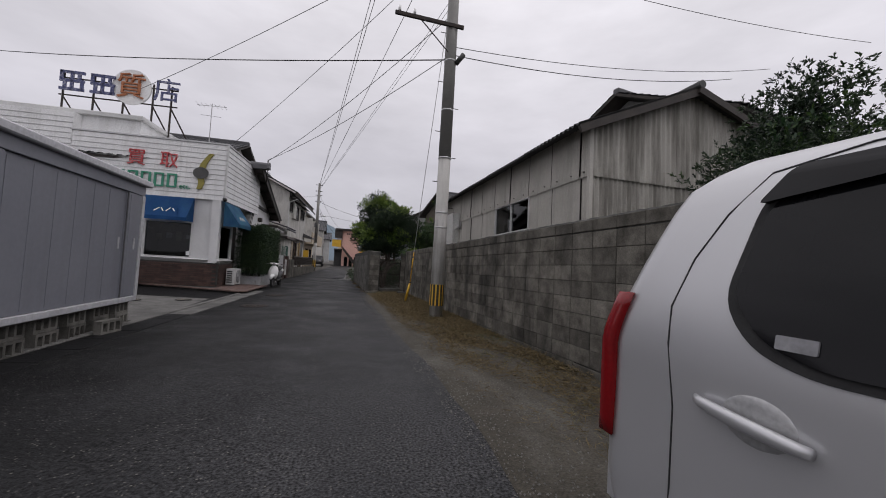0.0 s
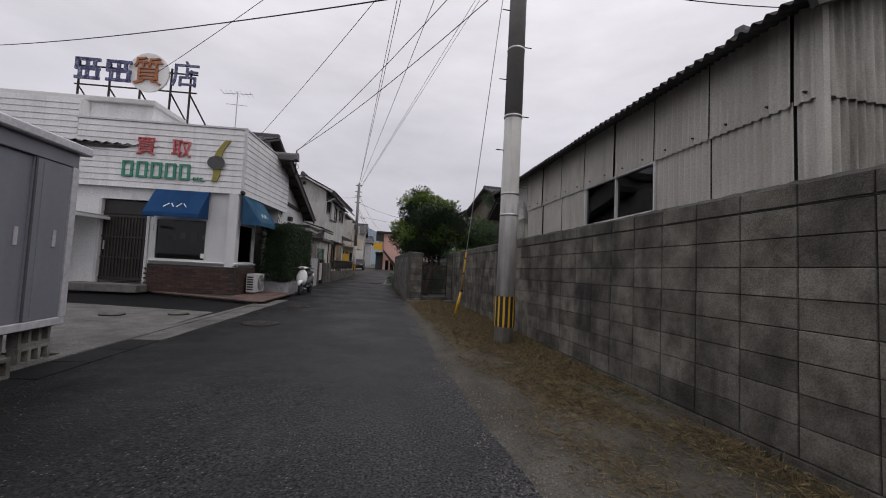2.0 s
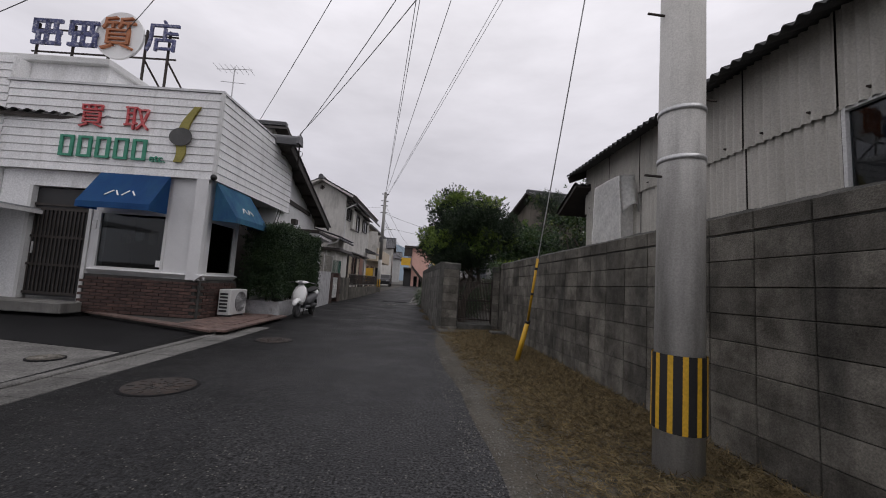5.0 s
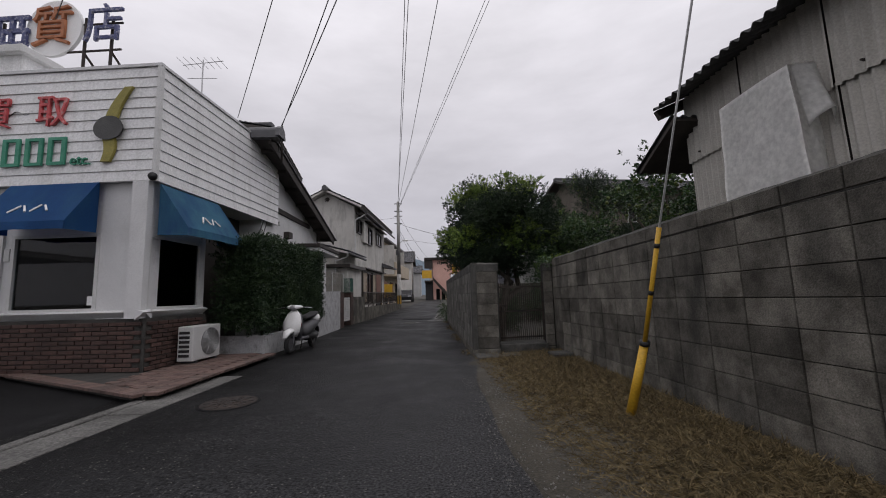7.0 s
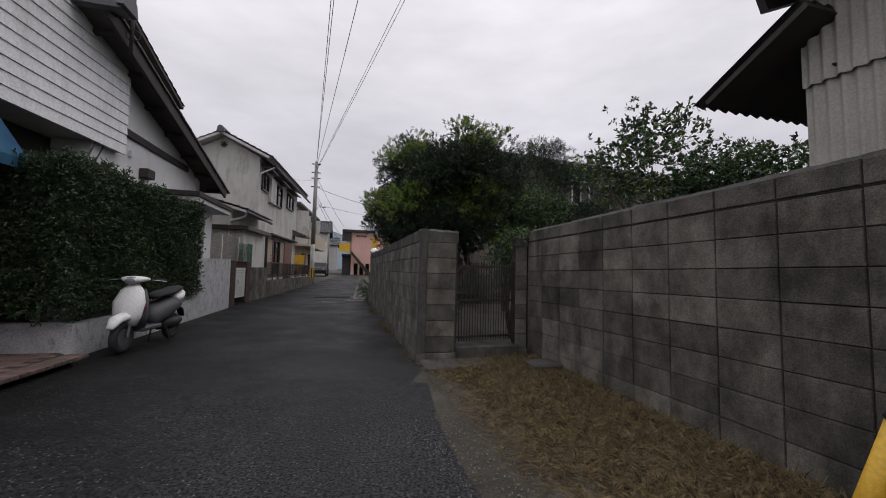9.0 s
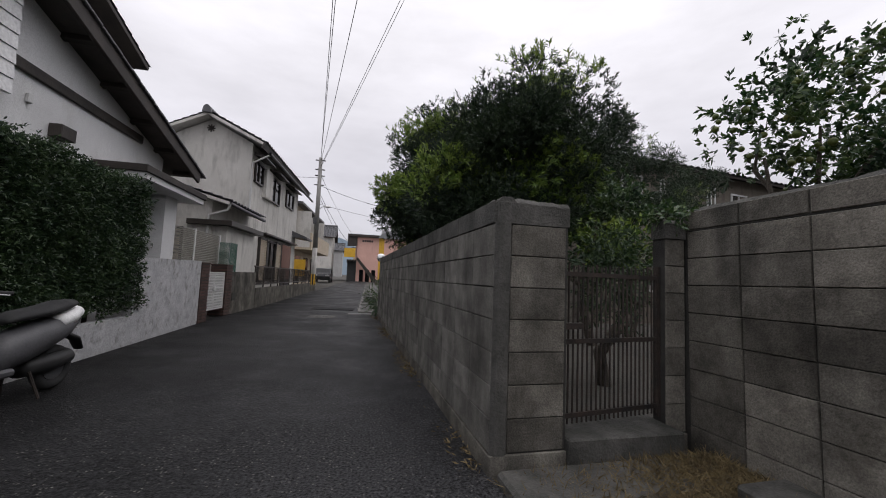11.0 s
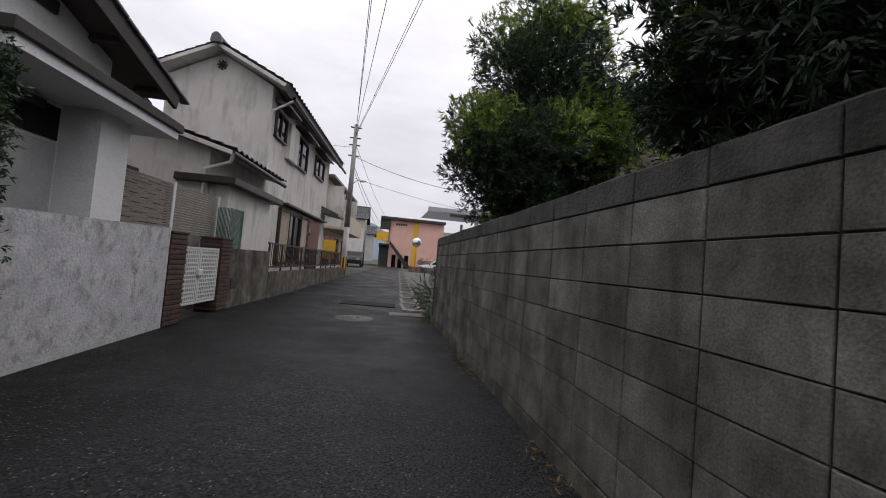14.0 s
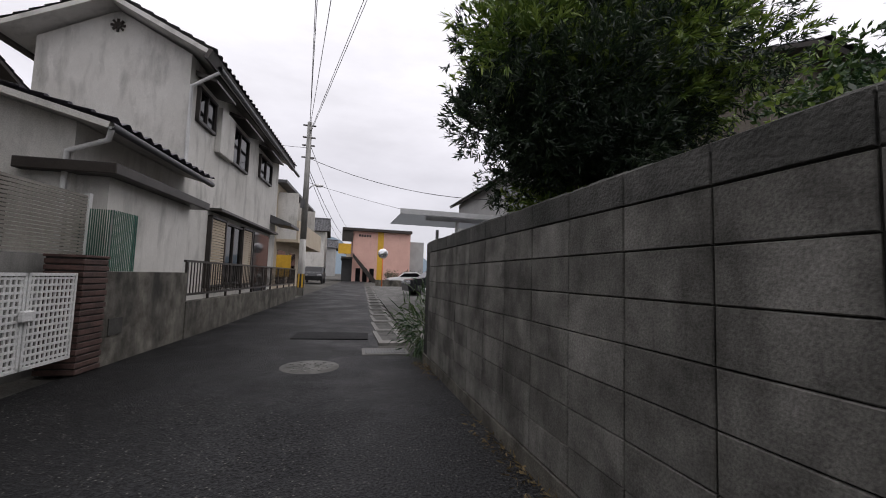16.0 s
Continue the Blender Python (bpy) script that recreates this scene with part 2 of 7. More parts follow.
M["plaster"] = mk("plaster", (0.50, 0.485, 0.45), (0.60, 0.585, 0.55), 1.1, 0.9, 0.4, 70, stain=(0.25, 0.242, 0.22), stain_scale=(1.6, 1.6, 0.45), stain_lo=0.5, stain_hi=0.76)
M["plaster_white"] = mk("plaster_white", (0.58, 0.58, 0.58), (0.68, 0.68, 0.68), 1.1, 0.9, 0.3, 70, stain=(0.5, 0.5, 0.48), stain_lo=0.55, stain_hi=0.85)
M["paint_worn"] = mk("paint_worn", (0.36, 0.36, 0.37), (0.50, 0.50, 0.505), 5, 0.9, 0.6, 40, stain=(0.20, 0.195, 0.18), stain_scale=(5, 5, 3.5), stain_lo=0.52, stain_hi=0.70)
M["frame_white"] = mk("frame_white", (0.52, 0.52, 0.51), (0.62, 0.62, 0.61), 2, 0.45, 0.05)
M["alu"] = mk("alu", (0.42, 0.42, 0.42), (0.52, 0.52, 0.52), 3, 0.4, 0.05, metal=0.6)
M["storage"] = mk("storage", (0.19, 0.195, 0.225), (0.235, 0.24, 0.27), 0.6, 0.4, 0.0, 20, grain=(0.96, 1.04), stain=(0.17, 0.17, 0.19), stain_scale=(2, 2, 0.15), stain_lo=0.5, stain_hi=0.9)
M["storage_trim"] = mk("storage_trim", (0.44, 0.44, 0.46), (0.52, 0.52, 0.54), 1, 0.4, 0.05, 20)
M["cement_sheet"] = mk("cement_sheet", (0.42, 0.405, 0.365), (0.54, 0.52, 0.475), 1.0, 0.9, 0.3, 70, stain=(0.32, 0.305, 0.27), stain_scale=(2.2, 2.2, 0.22), stain_lo=0.5, stain_hi=0.8)
M["cement_sheet_mossy"] = mk("cement_sheet_mossy", (0.36, 0.345, 0.31), (0.46, 0.445, 0.40), 1.0, 0.9, 0.3, 70, stain=(0.10, 0.094, 0.078), stain_scale=(2.0, 2.0, 0.22), stain_lo=0.42, stain_hi=0.66)
M["slate"] = mk("slate", (0.055, 0.055, 0.055), (0.10, 0.10, 0.098), 1.4, 0.8, 0.4, 50, stain=(0.15, 0.15, 0.14), stain_lo=0.6, stain_hi=0.8)
M["tile"] = mk("tile", (0.05, 0.05, 0.054), (0.085, 0.085, 0.09), 2.2, 0.5, 0.2, 60, rnd=0.2)
M["tile_purple"] = mk("tile_purple", (0.045, 0.042, 0.055), (0.075, 0.07, 0.085), 2.2, 0.45, 0.2, 60, rnd=0.2)
M["dark_wood"] = mk("dark_wood", (0.022, 0.018, 0.016), (0.045, 0.036, 0.03), 3, 0.7, 0.3, 50)
M["soffit"] = mk("soffit", (0.05, 0.043, 0.04), (0.08, 0.07, 0.062), 3, 0.8, 0.3, 50)
M["bronze"] = mk("bronze", (0.03, 0.025, 0.022), (0.05, 0.043, 0.038), 3, 0.45, 0.05, metal=0.3)
M["brick"] = mk("brick", (0.045, 0.025, 0.021), (0.085, 0.046, 0.037), 9, 0.8, 0.5, 90, rnd=0.3)
M["paver"] = mk("paver", (0.085, 0.052, 0.044), (0.15, 0.098, 0.082), 6, 0.8, 0.5, 90, rnd=0.25, stain=(0.08, 0.07, 0.06), stain_lo=0.5, stain_hi=0.75)
M["awning"] = mk("awning", (0.008, 0.072, 0.23), (0.012, 0.10, 0.29), 1.2, 0.8, 0.15, 90, stain=(0.03, 0.13, 0.27), stain_lo=0.5, stain_hi=0.8)
M["awning_faded"] = mk("awning_faded", (0.05, 0.19, 0.31), (0.08, 0.25, 0.37), 1.2, 0.8, 0.15, 90, stain=(0.02, 0.09, 0.24), stain_lo=0.45, stain_hi=0.7)
M["white"] = mk("white", (0.74, 0.74, 0.73), (0.8, 0.8, 0.79), 3, 0.5, 0.02)
M["red_sign"] = mk("red_sign", (0.42, 0.05, 0.06), (0.55, 0.09, 0.09), 7, 0.6, 0.1, stain=(0.6, 0.42, 0.4), stain_scale=(6, 6, 6), stain_lo=0.55, stain_hi=0.7)
M["green_sign"] = mk("green_sign", (0.02, 0.19, 0.12), (0.05, 0.27, 0.17), 7, 0.6, 0.1)
M["olive_sign"] = mk("olive_sign", (0.22, 0.19, 0.035), (0.30, 0.26, 0.06), 7, 0.6, 0.1)
M["navy_sign"] = mk("navy_sign", (0.04, 0.05, 0.14), (0.08, 0.09, 0.2), 7, 0.6, 0.1, stain=(0.3, 0.3, 0.36), stain_scale=(8, 8, 8), stain_lo=0.5, stain_hi=0.6)
M["orange_sign"] = mk("orange_sign", (0.32, 0.11, 0.04), (0.42, 0.16, 0.07), 7, 0.6, 0.1)
M["iron"] = mk("iron", (0.018, 0.017, 0.016), (0.05, 0.035, 0.028), 12, 0.75, 0.3, 90, metal=0.2)
M["cloth"] = mk("cloth", (0.83, 0.825, 0.80), (0.88, 0.875, 0.85), 2, 0.8, 0.15, 25, stain=(0.70, 0.69, 0.65), stain_lo=0.6, stain_hi=0.85)
M["bark"] = mk("bark", (0.06, 0.05, 0.04), (0.12, 0.105, 0.085), 10, 0.95, 0.8, 60, dist=0.02)
M["pink"] = mk("pink", (0.60, 0.36, 0.30), (0.68, 0.42, 0.35), 0.8, 0.85, 0.2, 20, stain=(0.5, 0.3, 0.26), stain_lo=0.55, stain_hi=0.8)
M["beige"] = mk("beige", (0.42, 0.35, 0.26), (0.5, 0.43, 0.33), 0.8, 0.85, 0.2, 20)
M["brown_wall"] = mk("brown_wall", (0.11, 0.095, 0.075), (0.16, 0.14, 0.115), 0.9, 0.85, 0.3, 30, stain=(0.07, 0.055, 0.045), stain_scale=(2, 2, 0.4))
M["grey_wall"] = mk("grey_wall", (0.30, 0.30, 0.29), (0.4, 0.4, 0.39), 0.8, 0.85, 0.2, 20)
M["car_silver"] = mk("car_silver", (0.55, 0.55, 0.56), (0.57, 0.57, 0.58), 1, 0.3, 0.0, metal=0.5, grain=(1, 1))
M["car_white"] = mk("car_white", (0.74, 0.74, 0.74), (0.78, 0.78, 0.78), 1, 0.25, 0.0, grain=(1, 1))
M["car_dark"] = mk("car_dark", (0.02, 0.022, 0.025), (0.03, 0.03, 0.033), 1, 0.2, 0.0)
M["dark_glass"] = mk("dark_glass", (0.006, 0.006, 0.007), (0.010, 0.010, 0.011), 1, 0.06, 0.0, spec=0.25, grain=(1, 1))
M["red_lens"] = mk("red_lens", (0.17, 0.004, 0.006), (0.22, 0.006, 0.008), 4, 0.12, 0.0, grain=(0.9, 1.1))
M["clear_lens"] = mk("clear_lens", (0.20, 0.20, 0.21), (0.30, 0.30, 0.31), 10, 0.15, 0.0)
M["plastic_grey"] = mk("plastic_grey", (0.06, 0.06, 0.065), (0.09, 0.09, 0.095), 4, 0.5, 0.1)
# near-black colour that paints the dimness of unlit rooms
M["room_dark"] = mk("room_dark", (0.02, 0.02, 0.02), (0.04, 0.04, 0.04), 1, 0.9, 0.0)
M["net_green"] = mk("net_green", (0.008, 0.06, 0.042), (0.015, 0.09, 0.06), 4, 0.7, 0.2)
M["straw"] = mk("straw", (0.050, 0.038, 0.017), (0.235, 0.175, 0.084), 14, 0.9, 0.2)
M["cable"] = mk("cable", (0.02, 0.02, 0.021), (0.03, 0.03, 0.03), 3, 0.6, 0.0)
# distance haze is mixed into this blue-grey base colour
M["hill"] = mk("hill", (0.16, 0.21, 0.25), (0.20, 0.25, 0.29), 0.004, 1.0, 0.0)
M["lot"] = mk("lot", (0.075, 0.073, 0.068), (0.15, 0.146, 0.137), 2.2, 0.95, 1.0, 45, grain=(0.55, 1.45), stain=(0.05, 0.048, 0.044), stain_scale=(0.6, 0.6, 1), dist=0.015)
M["slat_grey"] = mk("slat_grey", (0.15, 0.14, 0.12), (0.21, 0.195, 0.17), 3, 0.6, 0.1)
M["glass"] = glassmat("glass", (0.75, 0.8, 0.8))
M["pane"] = glassmat("pane", (0.35, 0.38, 0.40))
M["mirror"] = mk("mirror", (0.8, 0.8, 0.8), (0.82, 0.82, 0.82), 1, 0.03, 0.0, metal=1.0)
M["orange"] = mk("orange", (0.55, 0.13, 0.02), (0.62, 0.17, 0.03), 4, 0.5, 0.05)
M["leaf_dark"] = leafmat("leaf_dark", (0.009, 0.022, 0.012), (0.036, 0.062, 0.023))
M["leaf_bright"] = leafmat("leaf_bright", (0.08, 0.145, 0.022), (0.23, 0.31, 0.055))
M["leaf_hedge"] = leafmat("leaf_hedge", (0.014, 0.035, 0.016), (0.05, 0.085, 0.03))
M["leaf_citrus"] = leafmat("leaf_citrus", (0.02, 0.055, 0.02), (0.07, 0.115, 0.03), 0.4)
M["fruit"] = mk("fruit", (0.05, 0.09, 0.02), (0.13, 0.15, 0.03), 8, 0.45, 0.2, 90)
M["weed"] = leafmat("weed", (0.10, 0.10, 0.035), (0.24, 0.20, 0.08))


def polymat(name, c):
    """Milky translucent roofing."""
    m = bpy.data.materials.new(name)
    m.use_nodes = True
    N, L = m.node_tree.nodes, m.node_tree.links
    tr = N.new("ShaderNodeBsdfTranslucent")
    tr.inputs[0].default_value = (*c, 1)
    sh = N.new("ShaderNodeMixShader")
    sh.inputs[0].default_value = 0.7
    N["Principled BSDF"].inputs["Base Color"].default_value = (*c, 1)
    L.new(N["Principled BSDF"].outputs[0], sh.inputs[1])
    L.new(tr.outputs[0], sh.inputs[2])
    L.new(sh.outputs[0], N["Material Output"].inputs["Surface"])
    return m


M["poly"] = polymat("poly", (0.42, 0.43, 0.44))

# ---------------------------------------------------------------- building tools
def bx(bm, x0, x1, y0, y1, z0, z1, bev=0.0, m=None):
    """A box in bm, with its edges bevelled if asked, moved by m."""
    r = bmesh.ops.create_cube(bm, size=1.0)
    vs = r["verts"]
    for v in vs:
        v.co = Vector(((x0 + x1) / 2 + v.co.x * (x1 - x0), (y0 + y1) / 2 + v.co.y * (y1 - y0), (z0 + z1) / 2 + v.co.z * (z1 - z0)))
    if bev:
        es = list({e for v in vs for e in v.link_edges})
        r2 = bmesh.ops.bevel(bm, geom=es, offset=bev, segments=1, affect="EDGES", profile=0.5)
        vs = list({v for f in r2["faces"] for v in f.verts} | {v for v in vs if v.is_valid})
    if m is not None:
        bmesh.ops.transform(bm, matrix=m, verts=vs)
    return vs


def cyl(bm, p, q, r0, r1=None, seg=12):
    """A rod from p to q."""
    p, q = Vector(p), Vector(q)
    d = q - p
    m = Matrix.Translation((p + q) / 2) @ d.to_track_quat("Z", "Y").to_matrix().to_4x4()
    bmesh.ops.create_cone(bm, cap_ends=True, segments=seg, radius1=r0, radius2=r0 if r1 is None else r1, depth=d.length, matrix=m)


def prism(bm, pts, axis, a, b):
    """A solid from an outline in the two other axes, drawn out along axis from a to b."""
    def at(u, v, w):
        return {"x": (w, u, v), "y": (u, w, v), "z": (u, v, w)}[axis]
    lo = [bm.verts.new(at(u, v, a)) for u, v in pts]
    hi = [bm.verts.new(at(u, v, b)) for u, v in pts]
    n = len(pts)
    bm.faces.new(lo)
    bm.faces.new(hi[::-1])
    for i in range(n):
        bm.faces.new((lo[i], hi[i], hi[(i + 1) % n], lo[(i + 1) % n]))
    bmesh.ops.recalc_face_normals(bm, faces=bm.faces[:])


def mesh_of(name, bm, mat, smooth=False):
    me = bpy.data.meshes.new(name)
    bmesh.ops.recalc_face_normals(bm, faces=bm.faces[:])
    bm.to_mesh(me)
    bm.free()
    for m in (mat if isinstance(mat, (list, tuple)) else [mat]):
        me.materials.append(m)
    if smooth:
        me.polygons.foreach_set("use_smooth", [True] * len(me.polygons))
    return me


def part(name, bm, mat, parent=None, label="", smooth=False):
    ob = new(name, mesh_of(name, bm, mat, smooth))
    if parent is not None:
        ob.parent = parent
    if label:
        ob["label"] = label
    return ob


def boxpart(name, mat, parent, *dims, bev=0.0, label=""):
    bm = bmesh.new()
    bx(bm, *dims, bev=bev)
    return part(name, bm, mat, parent, label)


def rodpart(name, mat, parent, p, q, r0, r1=None, seg=12, label=""):
    bm = bmesh.new()
    cyl(bm, p, q, r0, r1, seg)
    return part(name, bm, mat, parent, label, smooth=seg > 8)


def thing(name, x, y, z, rz, label, category, group="", kind=""):
    e = new(name)
    e.empty_display_size = 0.2
    e.matrix_world = pose(x, y, z, 0, 0, rz)
    return tagged(e, label, category, group, kind)


def tube(name, pts, r, mat, parent=None, label="", res=4):
    """A cable or pipe through the points."""
    cu = bpy.data.curves.new(name, "CURVE")
    cu.dimensions, cu.bevel_depth, cu.bevel_resolution = "3D", r, 1 if res < 5 else 3
    sp = cu.splines.new("POLY")
    sp.points.add(len(pts) - 1)
    for q, p in zip(sp.points, pts):
        q.co = (*p, 1)
    cu.materials.append(mat)
    tmp = bpy.data.objects.new(name, cu)
    me = bpy.data.meshes.new_from_object(tmp)
    bpy.data.objects.remove(tmp)
    ob = new(name, me)
    if parent is not None:
        ob.parent = parent
    if label:
        ob["label"] = label
    return ob


def sag(p, q, s, n=14):
    p, q = Vector(p), Vector(q)
    return [tuple(p.lerp(q, i / n) - Vector((0, 0, 4 * s * (i / n) * (1 - i / n)))) for i in range(n + 1)]


def lettering(name, body, size, mat, parent, m, depth=0.02, label="", shear=0.0):
    cu = bpy.data.curves.new(name, "FONT")
    cu.body, cu.size, cu.extrude, cu.align_x, cu.align_y, cu.shear = body, size, depth / 2, "CENTER", "CENTER", shear
    cu.resolution_u = 3
    cu.materials.append(mat)
    tmp = bpy.data.objects.new(name, cu)
    me = bpy.data.meshes.new_from_object(tmp)
    bpy.data.objects.remove(tmp)
    ob = new(name, me)
    ob.parent = parent
    ob.matrix_local = m
    if label:
        ob["label"] = label
    return ob


def quads(name, verts, mat, parent=None, label=""):
    """One mesh of loose four-cornered leaves from an array (n, 4, 3)."""
    n = len(verts)
    me = bpy.data.meshes.new(name)
    me.vertices.add(n * 4)
    me.vertices.foreach_set("co", np.asarray(verts, np.float32).ravel())
    me.loops.add(n * 4)
    me.loops.foreach_set("vertex_index", np.arange(n * 4, dtype=np.int32))
    me.polygons.add(n)
    me.polygons.foreach_set("loop_start", np.arange(0, n * 4, 4, dtype=np.int32))
    me.update(calc_edges=True)
    me.materials.append(mat)
    ob = new(name, me)
    if parent is not None:
        ob.parent = parent
    if label:
        ob["label"] = label
    return ob


def leaves(rng, centres, axes, length, width, droop=0.25):
    """Pointed leaves at centres, along axes, as an array (n, 4, 3)."""
    n = len(centres)
    a = axes / np.linalg.norm(axes, axis=1, keepdims=True)
    side = np.cross(a, rng.normal(size=(n, 3)))
    side /= np.linalg.norm(side, axis=1, keepdims=True)
    ln = length * rng.uniform(0.7, 1.3, (n, 1))
    wd = width * rng.uniform(0.7, 1.3, (n, 1))
    tip = centres + a * ln
    tip[:, 2] -= (droop * ln[:, 0]) * rng.uniform(0, 1, n)
    mid = centres + a * ln * 0.5
    return np.stack([centres, mid + side * wd / 2, tip, mid - side * wd / 2], 1)


def tufts(rng, bases, dirs, n, length, width, spread=0.9, droop=0.2):
    """Tufts of n leaves round the shoots (bases, dirs)."""
    k = len(bases)
    c = np.repeat(bases, n, 0)
    d = np.repeat(dirs, n, 0)
    along = rng.uniform(0, 1, (k * n, 1)) * length * 1.5
    c = c + d * along
    ax = d + rng.normal(size=(k * n, 3)) * spread
    return leaves(rng, c, ax, length, width, droop)


def shell(rng, centre, radii, n, lo=0.8, hi=1.03):
    """Points in the outer layer of a lumpy ball, and their outward directions."""
    d = rng.normal(size=(n, 3))
    d /= np.linalg.norm(d, axis=1, keepdims=True)
    lump = 1 + 0.10 * np.sin(d[:, :1] * 7 + centre[0]) * np.cos(d[:, 1:2] * 6 + centre[1]) + 0.08 * np.sin(d[:, 2:3] * 9 + centre[2])
    p = np.array(centre) + d * np.array(radii) * rng.uniform(lo, hi, (n, 1)) * lump
    return p, d

# ---------------------------------------------------------------- ground and road
BEND = 0.083   # the lane swings to the right past y = 30


def lane_x(x, y):
    return x + BEND * max(0.0, y - 30)


def gz(y):
    """Height of the ground: it climbs gently past the bend."""
    return 0.012 * min(90.0, max(0.0, y - 34))


bm = bmesh.new()
bmesh.ops.create_grid(bm, x_segments=8, y_segments=400, size=1200)
for v in bm.verts:
    v.co.z = gz(v.co.y) - 0.03 - 0.01 * (v.co.y > 20)
tagged(part("ground", bm, M["ground"]), "bare trodden earth and gravel ground round the lane", "ground", kind="structure")

bm = bmesh.new()
ys = [-12 + i * 0.5 for i in range(0, 190)]
rows = []
for y in ys:
    left = -3.45 if y < 19.5 else -3.45 + min(1.0, (y - 19.5) / 6) * 0.45
    right = 0.80 + 0.03 * math.sin(y * 1.3) + 0.02 * math.sin(y * 3.1) if y < 19.8 else 0.80 + min(1, (y - 19.8) / 1.5) * 0.22
    if y < 9:
        right -= 0.10 * (9 - y) if y > 4 else 0.5
    a, b = lane_x(left, y), right
    if y > 31.2:
        b = 0.66 + 0.053 * (y - 35.2)
    rows.append((y, a, b))
prev = None
for y, a, b in rows:
    cur = [bm.verts.new((a + (b - a) * i / 6, y, 0.012 * (1 - abs(i - 3) / 3) - 0.004 + gz(y))) for i in range(7)]
    if prev:
        for i in range(6):
            bm.faces.new((prev[i], prev[i + 1], cur[i + 1], cur[i]))
    prev = cur
tagged(part("road", bm, M["asphalt"]), "narrow dark damp asphalt lane with worn surface, shade painted on its left", "road", kind="structure")

# darker repair patch near the manhole
bm = bmesh.new()
prism(bm, [(-0.98, 32.75), (0.36, 32.65), (0.42, 33.4), (-0.92, 33.6)], "z", 0.0, 0.019)
tagged(part("road_patch", bm, M["asphalt_patch"]), "dark rectangular asphalt repair patch in the lane", "road patch", kind="structure")

# verge on the wall side: a slightly uneven sheet of soil
bm = bmesh.new()
prev = None
for j in range(0, 140):
    y = -6 + j * 0.2
    if y > 21.75:
        break
    row = []
    for i in range(13):
        x = 0.45 + i * (2.62 - 0.45) / 12
        z = -0.012 + 0.05 * max(0, (x - 0.75) / 1.8) ** 0.8 + 0.014 * noise.noise((x * 2.2, y * 2.2, 3)) + 0.006 * noise.noise((x * 9, y * 9, 1)) * (x > 0.8) - (0.02 if x < 0.7 else 0)
        row.append(bm.verts.new((x, y, z)))
    if prev:
        for i in range(12):
            bm.faces.new((prev[i], prev[i + 1], row[i + 1], row[i]))
    prev = row
tagged(part("verge", bm, M["soil"], smooth=True), "bare soil and gravel verge below the block wall", "verge", kind="structure")

# ---------------------------------------------------------------- block walls
def block_mesh(name, w, h, d, mat, seed):
    """One concrete block face: a slab with softened, slightly uneven edges; it faces -x, with its back at x = 0."""
    rng = random.Random(seed)
    b = 0.0045
    me_bm = bmesh.new()
    front = [me_bm.verts.new((-d + rng.uniform(-0.0015, 0.0015), sy * (w / 2 - b), sz * (h / 2 - b))) for sy, sz in ((-1, -1), (1, -1), (1, 1), (-1, 1))]
    rim = [me_bm.verts.new((-d + b * 1.2, sy * (w / 2 - rng.uniform(0, 0.002)), sz * (h / 2 - rng.uniform(0, 0.002)))) for sy, sz in ((-1, -1), (1, -1), (1, 1), (-1, 1))]
    back = [me_bm.verts.new((0, sy * w / 2, sz * h / 2)) for sy, sz in ((-1, -1), (1, -1), (1, 1), (-1, 1))]
    me_bm.faces.new(front)
    for i in range(4):
        j = (i + 1) % 4
        me_bm.faces.new((front[i], rim[i], rim[j], front[j]))
        me_bm.faces.new((rim[i], back[i], back[j], rim[j]))
    me_bm.faces.new(back[::-1])
    return mesh_of(name, me_bm, mat)


def cap_strip(bm, x0, x1, y0, y1, z0, z1, n, axis="y"):
    """A hand-trowelled mortar cap with an uneven rounded top."""
    prev = None
    for i in range(n + 1):
        s = y0 + (y1 - y0) * i / n
        dz = 0.012 * noise.noise((s * 1.7, x0, 0.3)) + 0.008 * noise.noise((s * 8.1, x0, 4)) + 0.006 * noise.noise((s * 21, x0, 2))
        prof = [(x0, z0), (x0 + 0.002, z1 - 0.03 + dz), (x0 + 0.03, z1 + dz), (x1 - 0.03, z1 + dz), (x1, z1 - 0.03 + dz), (x1, z0)]
        cur = [bm.verts.new((p[0], s, p[1]) if axis == "y" else (s, p[0], p[1])) for p in prof]
        if prev:
            for k in range(6):
                bm.faces.new((prev[k], prev[(k + 1) % 6], cur[(k + 1) % 6], cur[k]))
        else:
            bm.faces.new(cur)
        prev = cur
    bm.faces.new(prev[::-1])


W1X, W2X = 2.575, 1.0
# wall beside the verge
wall_1 = thing("wall_east_south", W1X, 13, 0, 0, "weathered grey concrete block wall with a mortar cap, stained dark", "wall", kind="structure")
wall_1.matrix_world = pose(W1X, 13, 0, -0.7, 0, 0)   # its courses fall a little along the lane
bm = bmesh.new()
bx(bm, 0.012, 0.12, -13 - 6, 22.0 - 13, -0.05, 1.70)
part("mortar_core", bm, M["mortar"], wall_1)
bm = bmesh.new()
cap_strip(bm, 0.010, 0.135, -19, 9.0, 1.695, 1.865, 520)
part("mortar_cap", bm, M["cap"], wall_1, "dark mossy mortar cap")
bm = bmesh.new()
for k in range(48):
    y_ = -19 + 0.6 * k
    bx(bm, -0.01 - 0.003 * (k % 2), 0.10, y_, min(y_ + 0.593, 9.0), -0.12, 0.085 - 0.004 * (k % 3), bev=0.004)
part("footing", bm, M["block"], wall_1, "rough soiled concrete footing")
